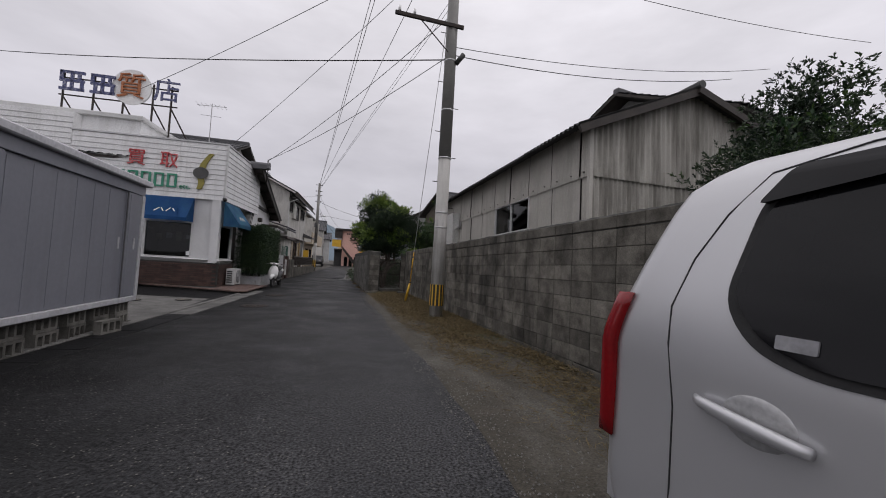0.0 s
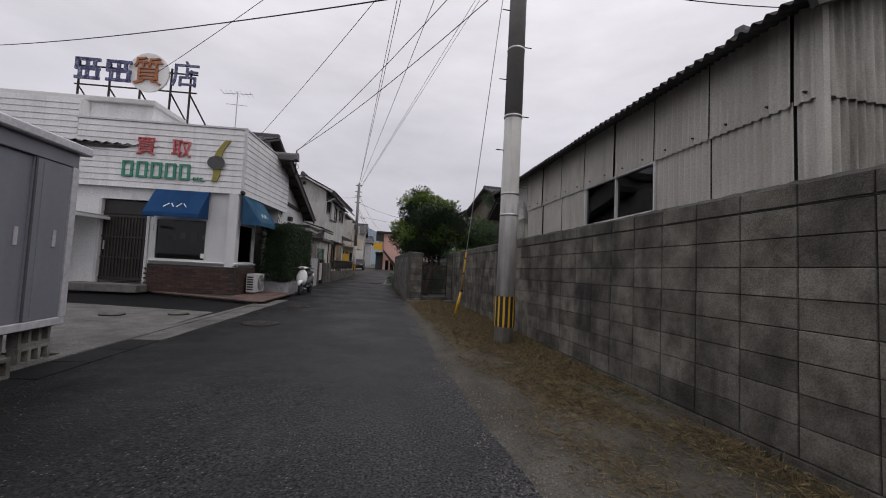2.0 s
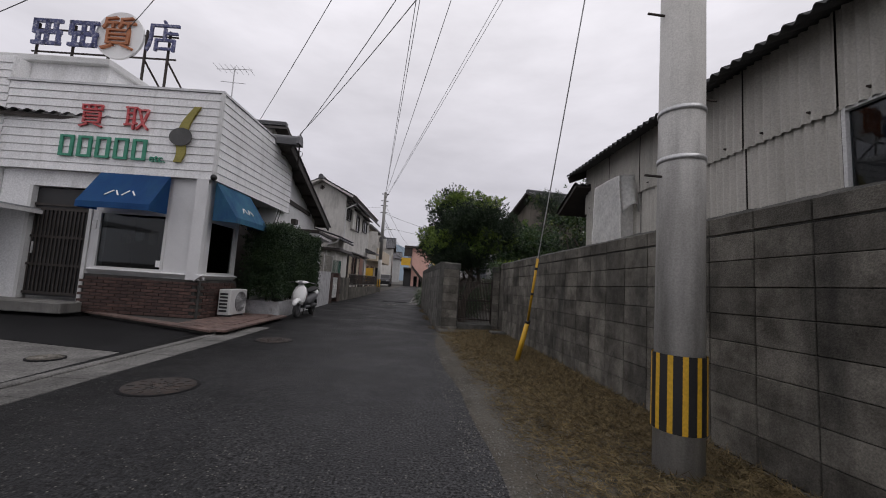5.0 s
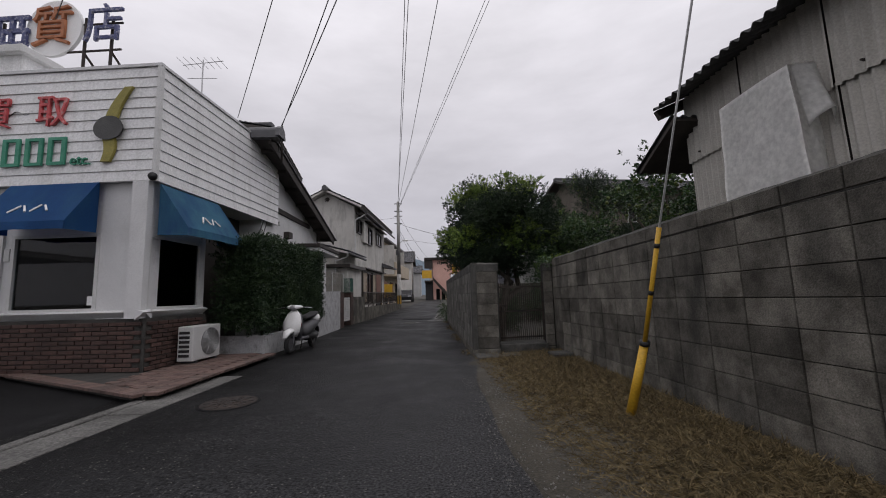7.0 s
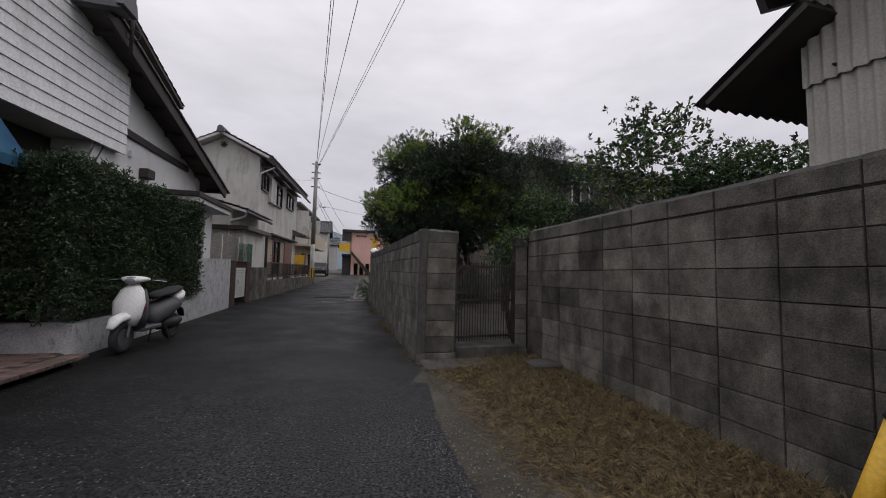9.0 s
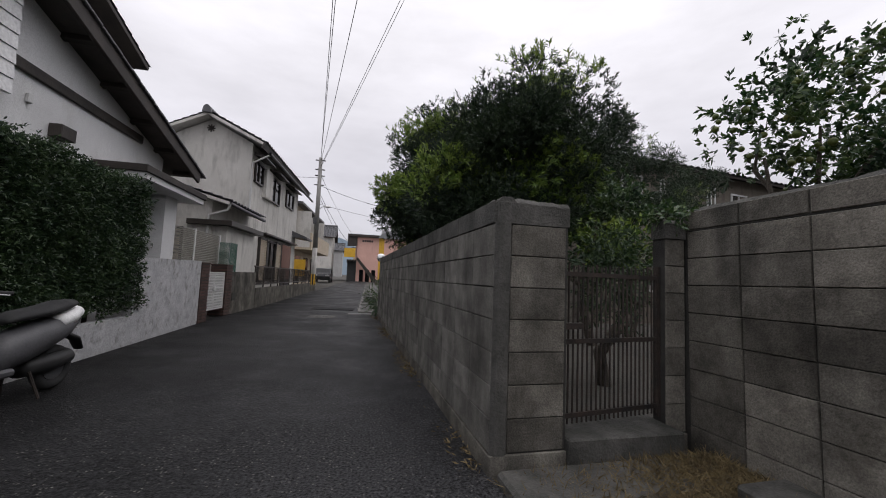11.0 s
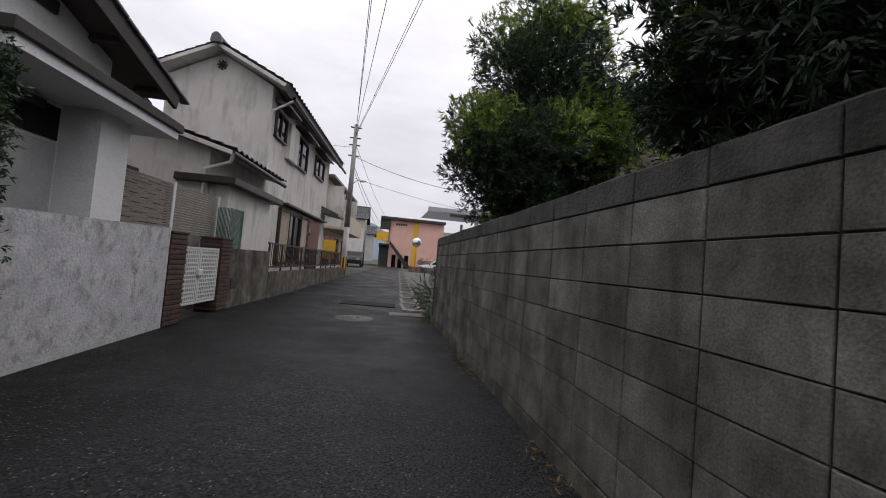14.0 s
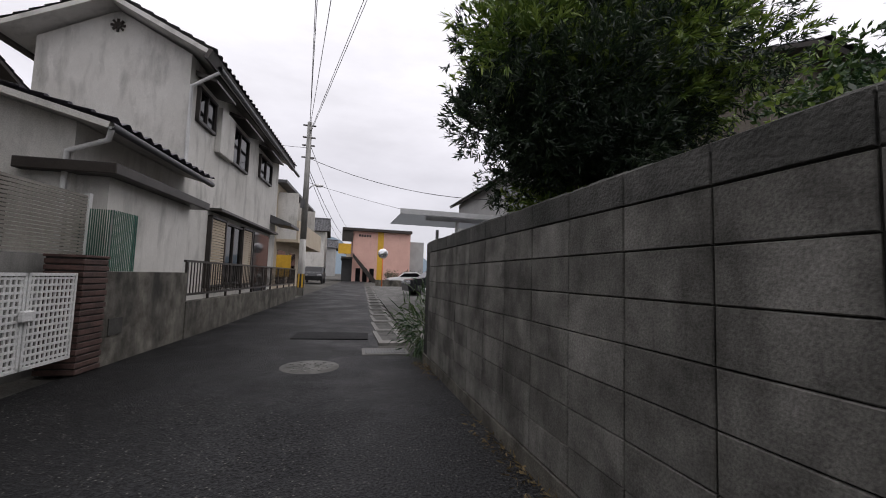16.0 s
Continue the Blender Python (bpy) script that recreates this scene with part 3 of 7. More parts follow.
# wall beside the lane, past the gate
wall_2 = thing("wall_east_north", W2X, 21.80, 0, 0, "grey concrete block wall along the lane", "wall", kind="structure")
W2LEN = 9.05
bm = bmesh.new()
bx(bm, 0.012, 0.12, 0.012, W2LEN, -0.05, 1.53)
part("mortar_core", bm, M["mortar"], wall_2)
bm = bmesh.new()
cap_strip(bm, 0.010, 0.135, -0.004, W2LEN + 0.004, 1.525, 1.69, 300)
part("mortar_cap", bm, M["cap"], wall_2, "dark mortar cap with moss")
bm = bmesh.new()
bx(bm, -0.008, 0.10, 0.0, W2LEN, -0.05, 0.112, bev=0.004)
part("footing", bm, M["block"], wall_2, "concrete footing")
# short return with the gate's post, facing south
wall_3 = thing("wall_gate_return", W2X, 21.80, 0, 0, "short block wall return with a plastered gate post", "wall", kind="structure")
bm = bmesh.new()
bx(bm, 0.125, 0.51, 0.012, 0.12, -0.05, 1.53)
part("mortar_core", bm, M["mortar"], wall_3)
bm = bmesh.new()
cap_strip(bm, 0.004, 0.125, 0.11, 0.52, 1.525, 1.685, 30, "x")
part("mortar_cap", bm, M["cap"], wall_3)
boxpart("corner_post", M["cap"], wall_3, 0.004, 0.115, -0.007, 0.05, -0.05, 1.675, bev=0.02, label="plastered corner post, streaked dark")
boxpart("footing", M["block"], wall_3, 0.0, 0.51, -0.008, 0.1, -0.05, 0.112, bev=0.004)
# gate pier against the first wall
wall_4 = thing("wall_gate_pier", 2.39, 21.93, 0, 0, "dark block pier between the gate and the wall", "wall", kind="structure")
bm = bmesh.new()
bx(bm, 0.012, 0.185, 0.012, 0.13, -0.05, 1.53)
part("mortar_core", bm, M["mortar"], wall_4)
bm = bmesh.new()
cap_strip(bm, -0.004, 0.135, 0.0, 0.185, 1.525, 1.67, 8, "x")
part("mortar_cap", bm, M["cap"], wall_4)
boxpart("footing", M["block"], wall_4, 0.0, 0.185, -0.008, 0.1, -0.05, 0.112, bev=0.004)

# ---------------------------------------------------------------- corner shop
shop = thing("shop", -4.08, 20.8, 0.08, -5.4, "white clapboard corner shop with blue awnings and brick plinth", "shop")
FR = Matrix.Diagonal((1.24, 1, 1, 1))


def front(ob):
    ob.matrix_local = FR
    return ob


def planks(face, length, z0, z1, n, parent, name="clapboard"):
    """Lapped boards along -x (front) or along y (side)."""
    h = (z1 - z0) / n
    for i in range(n):
        z = z0 + i * h
        bm = bmesh.new()
        if face == "front":
            prism(bm, [(-0.022, z), (-0.022, z + 0.012), (-0.006, z + h - 0.004), (0.03, z + h - 0.004), (0.03, z)], "x", -length[1], -length[0])
            front(part(name, bm, M["siding"], parent))
        else:
            prism(bm, [(0.022, z), (-0.03, z), (-0.03, z + h - 0.004), (0.006, z + h - 0.004), (0.022, z + 0.012)], "y", length[0], length[1])
            part(name, bm, M["siding"], parent)


FZ0, FZ1 = 2.96, 4.88
fascia = part("fascia", bmesh.new(), M["siding"], shop)
bm = bmesh.new()
fl = (-4.64, 0.0)
prism(bm, [(-0.03, 0.03), (-0.03, 4.02), (-0.35, 4.02), (-4.6, 4.02), (fl[0], fl[1] + 0.03)], "z", FZ0 + 0.02, FZ1)
fascia.data = mesh_of("fascia", bm, M["siding"])
planks("front", (0.0, 3.75), FZ0, FZ1, 11, fascia)
planks("side", (0.0, 4.05), FZ0, FZ1, 11, fascia)
bm = bmesh.new()
bx(bm, -0.045, 0.035, -0.02, 4.08, FZ1 + 0.002, FZ1 + 0.05)
part("flashing", bm, M["alu"], fascia, "dull metal edge flashing")
bm = bmesh.new()
bx(bm, -3.8, 0.03, -0.035, 0.045, FZ1 + 0.004, FZ1 + 0.054)
front(part("flashing", bm, M["alu"], fascia))
bm = bmesh.new()
bx(bm, -0.03, 0.035, -0.035, 0.035, FZ0 - 0.01, FZ1)
part("corner_bead", bm, M["frame_white"], fascia)

# body below: wall with openings, set back a little
for nm, mt, d in (("pillar", "plaster_white", (-0.74, -0.10, 0.10, 0.34, 0.8, FZ0 + 0.01)), ("wall_header", "siding", (-3.72, -0.74, 0.12, 0.34, 2.62, FZ0 + 0.01)),
                  ("wall_pier", "plaster_white", (-2.06, -1.95, 0.12, 0.34, 0.1, 2.62)), ("wall_pier", "siding", (-3.72, -3.2, 0.12, 0.34, 0.1, 2.62)),
                  ("window_apron", "plaster_white", (-1.95, -0.74, 0.12, 0.34, 0.1, 0.92)), ("window_head", "plaster_white", (-1.95, -0.74, 0.12, 0.34, 2.16, 2.62))):
    front(boxpart(nm, M[mt], shop, *d))
# slanting white sill, front and side
bm = bmesh.new()
prism(bm, [(0.0, 0.9), (0.14, 0.94), (0.14, 0.78)], "x", -2.0, -0.02)
front(part("sill", bm, M["plaster_white"], shop))
bm = bmesh.new()
prism(bm, [(0.0, 0.9), (-0.14, 0.94), (-0.14, 0.78)], "y", -0.05, 1.42)
part("sill", bm, M["plaster_white"], shop)
# side wall
for nm, mt, d in (("pillar", "plaster_white", (-0.34, -0.08, -0.02, 0.09, 0.8, FZ0)), ("window_apron", "plaster_white", (-0.34, -0.12, 0.09, 1.32, 0.1, 0.92)),
                  ("window_head", "plaster_white", (-0.34, -0.12, 0.09, 1.32, 2.12, FZ0)), ("wall_pier", "plaster_white", (-0.34, -0.10, 1.32, 1.42, 0.1, FZ0)),
                  ("back_wall", "dark_wood", (-0.95, -0.6, 1.42, 4.02, 0.0, FZ0))):
    boxpart(nm, M[mt], shop, *d)
# closed room inside and the rest of the building
boxpart("rear_block", M["siding"], shop, -6.2, -0.98, 1.9, 5.2, 0.0, FZ0)


def window(parent, m, w, h, fr=0.05, depth=0.07, mat="frame_white", panes=1, room=True, glass="pane", label="white-framed shop window"):
    """A framed window with panes; it faces -y, with its lower left corner at the origin of m."""
    win = part("window", bmesh.new(), M[mat], parent, label)
    win.matrix_local = m
    bm = bmesh.new()
    for d in ((0, w, -0.01, depth, 0, fr), (0, w, -0.01, depth, h - fr, h), (0, fr, -0.01, depth, fr, h - fr), (w - fr, w, -0.01, depth, fr, h - fr)):
        bx(bm, *d)
    for k in range(1, panes):
        bx(bm, w * k / panes - fr * 0.4, w * k / panes + fr * 0.4, 0.0, depth, fr, h - fr)
    win.data = mesh_of("window", bm, M[mat])
    for k in range(panes):
        bm = bmesh.new()
        bx(bm, w * k / panes + fr * 0.4 + 0.005, w * (k + 1) / panes - fr * 0.4 - 0.005, 0.03 + 0.008 * (k % 2), 0.036 + 0.008 * (k % 2), fr * 0.6, h - fr * 0.6)
        g = part("pane", bm, M[glass], win)
        g.visible_shadow = False
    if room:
        # dark sheet behind the panes, painted as the shade of a room
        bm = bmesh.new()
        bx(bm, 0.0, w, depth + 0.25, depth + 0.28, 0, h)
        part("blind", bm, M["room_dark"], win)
    return win


window(shop, FR @ pose(-1.95, 0.1, 0.92), 1.21, 1.24, room=False)
window(shop, pose(-0.11, 0.09, 0.92, 0, 0, 90), 1.23, 1.2, room=False)
# inner walls and floor coloured near-black to paint the room's shade
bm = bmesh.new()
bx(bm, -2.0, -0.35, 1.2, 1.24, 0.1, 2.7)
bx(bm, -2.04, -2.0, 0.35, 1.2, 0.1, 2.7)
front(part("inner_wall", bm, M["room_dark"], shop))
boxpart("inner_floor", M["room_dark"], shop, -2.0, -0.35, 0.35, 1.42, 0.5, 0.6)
# door: dark lattice with a pale frame
door = front(part("door", bmesh.new(), M["dark_wood"], shop, "dark latticed sliding door in a pale frame"))
bm = bmesh.new()
bx(bm, -3.16, -2.1, 0.2, 0.24, 0.26, 2.58)
door.data = mesh_of("door", bm, M["black"])
for i in range(15):
    x = -3.12 + i * 0.07
    bm = bmesh.new()
    bx(bm, x, x + 0.025, 0.175, 0.198, 0.3, 2.1)
    part("slat", bm, M["bronze"], door)
for z in (0.3, 0.9, 1.5, 2.1, 2.2):
    bm = bmesh.new()
    bx(bm, -3.14, -2.1, 0.165, 0.197, z, z + 0.05)
    part("rail", bm, M["dark_wood"], door)
for d in ((-3.2, -3.14, 0.08, 0.2, 0.2, 2.62), (-2.12, -2.06, 0.08, 0.2, 0.2, 2.62)):
    boxpart("door_jamb", M["frame_white"], door, *d)
bm = bmesh.new()
bx(bm, -3.08, -3.05, 0.145, 0.17, 1.15, 1.4, bev=0.005)
part("handle", bm, M["alu"], door)
front(boxpart("doorstep", M["concrete"], shop, -3.5, -1.95, -0.45, 0.12, -0.02, 0.2, bev=0.02, label="concrete doorstep"))


def awning(m, w, mat, label):
    """A sloping canvas awning with closed cheeks and a short valance; faces -y."""
    a = part("awning", bmesh.new(), M[mat], shop, label)
    a.matrix_local = m
    bm = bmesh.new()
    n = 10
    top, low, val = [], [], []
    for i in range(n + 1):
        x = w * i / n
        s = 0.012 * math.sin(i / n * math.pi * 3)
        top.append(bm.verts.new((x, 0.0, 0.86)))
        low.append(bm.verts.new((x, -0.50 + s, 0.13)))
        val.append(bm.verts.new((x, -0.51 + s * 1.5, 0.0 + abs(s) * 0.8)))
    for i in range(n):
        bm.faces.new((low[i], low[i + 1], top[i + 1], top[i]))
        bm.faces.new((val[i], val[i + 1], low[i + 1], low[i]))
    for k in (0, n):
        b = bm.verts.new((w * k / n, 0.0, 0.02))
        bm.faces.new((top[k], low[k], val[k], b))
    bmesh.ops.solidify(bm, geom=bm.faces[:], thickness=0.012)
    a.data = mesh_of("awning", bm, M[mat])
    # hand-drawn white marks, kept as plain strokes
    sx, sz = w * 0.32, 0.0
    strokes = [((0, 0.04), (0.1, 0.16)), ((0.14, 0.16), (0.22, 0.05)), ((0.28, 0.05), (0.36, 0.17)), ((0.41, 0.16), (0.49, 0.06))]
    for (u0, v0), (u1, v1) in strokes:
        bm = bmesh.new()
        p = [Vector((sx + u, -0.51 + (v + 0.12) * 0.685 - 0.011, 0.13 + (v + 0.12) * 0.985 - 0.0)) for u, v in ((u0, v0), (u1, v1))]
        cyl(bm, p[0], p[1], 0.013, seg=6)
        part("white_mark", bm, M["white"], a)
    return a


awning(FR @ pose(-1.93, -0.0, 2.13), 1.2, "awning", "bright blue canvas awning with white hand-drawn marks")
awning(pose(0.0, 0.12, 2.08, 0, 0, 90), 1.5, "awning_faded", "faded blue canvas awning with white hand-drawn marks")

# signs on the front
CH = pose(0, 0, 0, 90, 0, 0)
lettering("sign_character", "\u8cb7", 0.58, M["red_sign"], shop, pose(-2.75, -0.045, 4.15) @ CH, 0.04, "faded red character sign")
lettering("sign_character", "\u53d6", 0.58, M["red_sign"], shop, pose(-1.77, -0.045, 4.15) @ CH, 0.04, "faded red character sign")
for i in range(5):
    x = -2.70 + i * 0.315
    bm = bmesh.new()
    for d in ((0.0, 0.055, 0.0, 0.46), (0.185, 0.24, 0.0, 0.46), (0.055, 0.185, 0.0, 0.05), (0.055, 0.185, 0.41, 0.46)):
        bx(bm, x + d[0], x + d[1], -0.06, -0.03, 3.27 + d[2], 3.27 + d[3])
    front(part("sign_bar", bm, M["green_sign"], shop, "green plain sign shape"))
lettering("sign_word", "etc.", 0.24, M["green_sign"], shop, pose(-1.23, -0.04, 3.33) @ CH, 0.03, "small green sign word")
# watch-shaped relief: two strap pieces and a round case
bm = bmesh.new()
pts_l, pts_r = [], []
watch = front(part("watch_relief", bmesh.new(), M["olive_sign"], shop, "olive wristwatch-shaped sign"))
for zz in ((3.95, 4.52, 0.0, 0.22), (3.28, 3.72, 0.0, 0.06)):
    prev = None
    for i in range(9):
        t = i / 8
        z = zz[0] + (zz[1] - zz[0]) * t
        xc = -0.60 + (zz[3] * t ** 1.6 if zz[0] > 3.9 else -0.04 + 0.05 * math.sin(t * 3))
        hw = 0.085 - 0.03 * t if zz[0] > 3.9 else 0.06 + 0.025 * t
        cur = [bm.verts.new((xc - hw, y, z)) for y in (-0.075, -0.03)] + [bm.verts.new((xc + hw, y, z)) for y in (-0.03, -0.075)]
        if prev:
            for k in range(4):
                bm.faces.new((prev[k], prev[(k + 1) % 4], cur[(k + 1) % 4], cur[k]))
        else:
            bm.faces.new(cur)
        prev = cur
    bm.faces.new(prev[::-1])
watch.data = mesh_of("watch_relief", bm, M["olive_sign"])
bm = bmesh.new()
bmesh.ops.create_cone(bm, cap_ends=True, segments=24, radius1=0.17, radius2=0.2, depth=0.06, matrix=pose(-0.61, -0.065, 3.83, 90))
part("watch_case", bm, M["slate"], watch, "dark round case")
# small spotlight under the corner
rodpart("spotlight", M["black"], shop, (0.02, -0.05, 3.02), (0.10, -0.16, 2.97), 0.05, 0.065)
# upper block with a rim, behind the fascia
front(boxpart("upper_block", M["siding"], shop, -6.3, -2.35, 0.35, 4.0, FZ0, 5.5))
planks("front", (3.76, 6.3), 0.6, 5.45, 28, shop)
front(boxpart("left_wall", M["siding"], shop, -6.28, -3.73, 0.04, 0.36, 0.0, FZ0))
front(boxpart("left_wall_upper", M["siding"], shop, -6.28, -3.76, 0.035, 0.345, FZ0, 5.46))
front(boxpart("rim", M["frame_white"], shop, -6.42, -2.27, 0.25, 4.1, 5.5, 5.66, bev=0.02, label="pale roof rim"))
# roof sign on a steel frame
roof_sign = part("roof_sign", bmesh.new(), M["iron"], shop, "weathered roof sign of navy characters on a steel frame")
roof_sign.matrix_local = pose(1.05, 0.45, -1.95) @ Matrix.Diagonal((1.4, 1.2, 1.42, 1))
bm = bmesh.new()
cyl(bm, (-5.4, 1.22, 6.05), (-2.6, 1.22, 6.05), 0.02, seg=6)
roof_sign.data = mesh_of("roof_sign", bm, M["iron"])
rodpart("rail", M["iron"], roof_sign, (-5.4, 1.22, 6.5), (-2.6, 1.22, 6.5), 0.02, None, 6)
for x in (-5.3, -4.6, -3.9, -3.2, -2.75):
    rodpart("post", M["iron"], roof_sign, (x, 1.2, 5.15), (x, 1.2, 6.6), 0.025, None, 6)
    rodpart("stay", M["iron"], roof_sign, (x, 1.22, 6.0), (x + 0.3, 1.9, 5.15), 0.02, None, 6)
bm = bmesh.new()
bmesh.ops.create_cone(bm, cap_ends=True, segments=36, radius1=0.47, radius2=0.47, depth=0.06, matrix=pose(-3.72, 1.2, 6.45, 90))
part("disc", bm, M["white"], roof_sign, "round whitish disc")
lettering("sign_character", "\u8cea", 0.72, M["orange_sign"], roof_sign, pose(-3.72, 1.14, 6.42) @ CH, 0.05, "rust-orange character")
lettering("sign_character", "\u5e97", 0.68, M["navy_sign"], roof_sign, pose(-2.85, 1.14, 6.42) @ CH, 0.05, "navy character")
for x0 in (-5.35, -4.65):
    for d in ((0.0, 0.56, 0.0, 0.07), (0.0, 0.56, 0.22, 0.29), (0.0, 0.56, 0.44, 0.51), (0.08, 0.15, 0.07, 0.22), (0.4, 0.47, 0.29, 0.44), (0.24, 0.31, 0.0, 0.51), (0.0, 0.07, 0.29, 0.5), (0.47, 0.54, 0.0, 0.22)):
        bm = bmesh.new()
        bx(bm, x0 + d[0], x0 + d[1], 1.1, 1.15, 6.15 + d[2], 6.15 + d[3])
        part("sign_bar", bm, M["navy_sign"], roof_sign)

# brick plinth pieces and mortar bed
bed = front(boxpart("plinth", M["mortar"], shop, -2.0, -0.05, 0.02, 0.12, 0.0, 0.80, label="dark red brick plinth"))
bed2 = boxpart("plinth", M["mortar"], shop, -0.12, -0.02, 0.02, 1.42, 0.0, 0.80)
bm = bmesh.new()
bx(bm, -0.1, 0.1, -0.012, 0.012, -0.027, 0.027, bev=0.004)
brick_me = mesh_of("brick", bm, M["brick"])
for r in range(11):
    for c in range(9):
        ob = new("brick", brick_me)
        ob.parent = bed
        ob.location = (-0.16 - c * 0.212 - (0.1 if r % 2 else 0), 0.012, 0.04 + r * 0.068)
    for c in range(6):
        ob = new("brick", brick_me)
        ob.parent = bed2
        ob.matrix_local = pose(-0.012, 0.14 + c * 0.212 + (0.1 if r % 2 else 0), 0.04 + r * 0.068, 0, 0, 90)

# notes and boxes behind the shop windows
front(boxpart("paper_note", M["white"], shop, -0.88, -0.80, 0.118, 0.122, 1.02, 1.16, label="small white paper note in the window"))
front(boxpart("wall_plate", M["frame_white"], shop, -2.045, -1.965, 0.09, 0.118, 1.75, 1.95, bev=0.004, label="small white plate by the door"))
boxpart("carton", M["beige"], shop, -0.45, -0.2, 0.35, 0.62, 0.96, 1.2, bev=0.005, label="cardboard carton behind the side window")
boxpart("carton", M["beige"], shop, -0.42, -0.22, 0.12, 0.22, 0.96, 1.15, bev=0.005)
for k in range(4):
    front(boxpart("display_item", M["cloth"] if k % 2 else M["beige"], shop, -1.8 + k * 0.25, -1.66 + k * 0.25, 0.5, 0.6, 1.5 + 0.08 * (k % 2), 1.72 + 0.05 * (k % 3), bev=0.02))

# ---------------------------------------------------------------- roofs
def tiled_slope(name, w, length, mat, parent, m, pitch=0.27, course=0.26, amp=0.028):
    """A slope of pan tiles: waves across (x, 0 to w), steps along (y, 0 to length, falling to +y)."""
    nw, nl = max(2, int(w / pitch) * 6), max(2, int(length / course))
    verts, faces = [], []
    for j in range(nl):
        for e in (0, 1):
            y = length * (j + e) / nl
            z = 0.0 if e == 0 else 0.028
            for i in range(nw + 1):
                x = w * i / nw
                verts.append((x, y, z + amp * math.sin(2 * math.pi * x / pitch) + 0.03))
    for j in range(nl * 2 - 1):
        for i in range(nw):
            a = j * (nw + 1) + i
            faces.append((a, a + 1, a + nw + 2, a + nw + 1))
    me = bpy.data.meshes.new(name)
    me.from_pydata(verts, [], faces)
    me.materials.append(mat)
    ob = new(name, me)
    ob.parent = parent
    ob.matrix_local = m
    return ob


# ---------------------------------------------------------------- white gabled house beside the shop
house_1 = thing("house", -3.85, 23.55, 0, -1.0, "white plastered single-storey house with a dark tiled gable roof", "house")
SL = 0.28   # fall of the slope
RZ = 4.83
bm = bmesh.new()
prism(bm, [(0.62, 0.0), (5.1, 0.0), (5.1, RZ - 5.1 * SL), (0.62, RZ - 0.62 * SL)], "x", -6.0, 0.0)
bmesh.ops.translate(bm, verts=bm.verts[:], vec=(-0.0, 0, 0))
part("wall", bm, M["plaster_white"], house_1, "white plaster gable wall")
ang = math.degrees(math.atan(SL))
for sgn in (1, -1):
    ln = 6.02 if sgn > 0 else 2.6
    wd = 6.75 if sgn > 0 else 5.0
    bm = bmesh.new()
    bx(bm, -6.3, wd - 6.33, 0, ln, 0.02, 0.10)
    ob = part("roof_deck", bm, M["soffit"], house_1, "dark stained soffit boards")
    rm = pose(0, 0, RZ, -ang * 1, 0, 0) if sgn > 0 else pose(0, 0, RZ) @ pose(0, 0, 0, 0, 0, 180) @ pose(0, 0, 0, -ang)
    if sgn < 0:
        rm = pose(-7.2, 0, RZ) @ pose(0, 0, 0, 0, 0, 180) @ pose(0, 0, 0, -ang)
    ob.matrix_local = rm
    tiled_slope("roof_tiles", wd, ln + 0.06, M["tile"], house_1, rm @ pose(-6.3, 0, 0.10))
    # rafters showing below the overhang
    if sgn > 0:
        for k in range(7):
            bm = bmesh.new()
            bx(bm, 0.01, 0.40, 0.35 + k * 0.9, 0.43 + k * 0.9, -0.07, 0.018)
            r = part("purlin", bm, M["dark_wood"], house_1)
            r.matrix_local = rm
        bm = bmesh.new()
        bx(bm, 0.40, 0.46, 0.0, ln + 0.02, -0.10, 0.13, bev=0.01)
        r = part("bargeboard", bm, M["dark_wood"], house_1)
        r.matrix_local = rm
        for k in range(24):
            bm = bmesh.new()
            bx(bm, 0.37, 0.50, k * 0.26, k * 0.26 + 0.25, 0.12, 0.165, bev=0.01, m=pose(0, 0, 0.006 * (k % 2)))
            r = part("verge_tile", bm, M["tile"], house_1)
            r.matrix_local = rm
bm = bmesh.new()
cyl(bm, (-6.2, 0, RZ + 0.18), (0.66, 0, RZ + 0.18), 0.13, seg=14)
bx(bm, -6.2, 0.66, -0.14, 0.14, RZ + 0.02, RZ + 0.16)
part("ridge", bm, M["tile"], house_1)
bm = bmesh.new()
prism(bm, [(-0.2, RZ + 0.05), (0.2, RZ + 0.05), (0.15, RZ + 0.24), (0.05, RZ + 0.32), (-0.05, RZ + 0.32), (-0.15, RZ + 0.24)], "x", 0.62, 0.72)
part("ridge_end_tile", bm, M["tile"], house_1)
boxpart("beam", M["dark_wood"], house_1, 0.0, 0.05, 0.65, 4.2, 3.44, 3.58, bev=0.008, label="dark horizontal beam on the gable")
boxpart("beam", M["dark_wood"], house_1, 0.0, 0.045, 0.2, 4.2, 2.42, 2.52, bev=0.008)
boxpart("wall_lamp", M["dark_wood"], house_1, 0.0, 0.16, 2.05, 2.33, 2.82, 3.0, bev=0.01, label="dark boxy vent hood")
boxpart("vent_cap", M["frame_white"], house_1, 0.0, 0.05, 1.65, 1.72, 3.1, 3.22, bev=0.01)
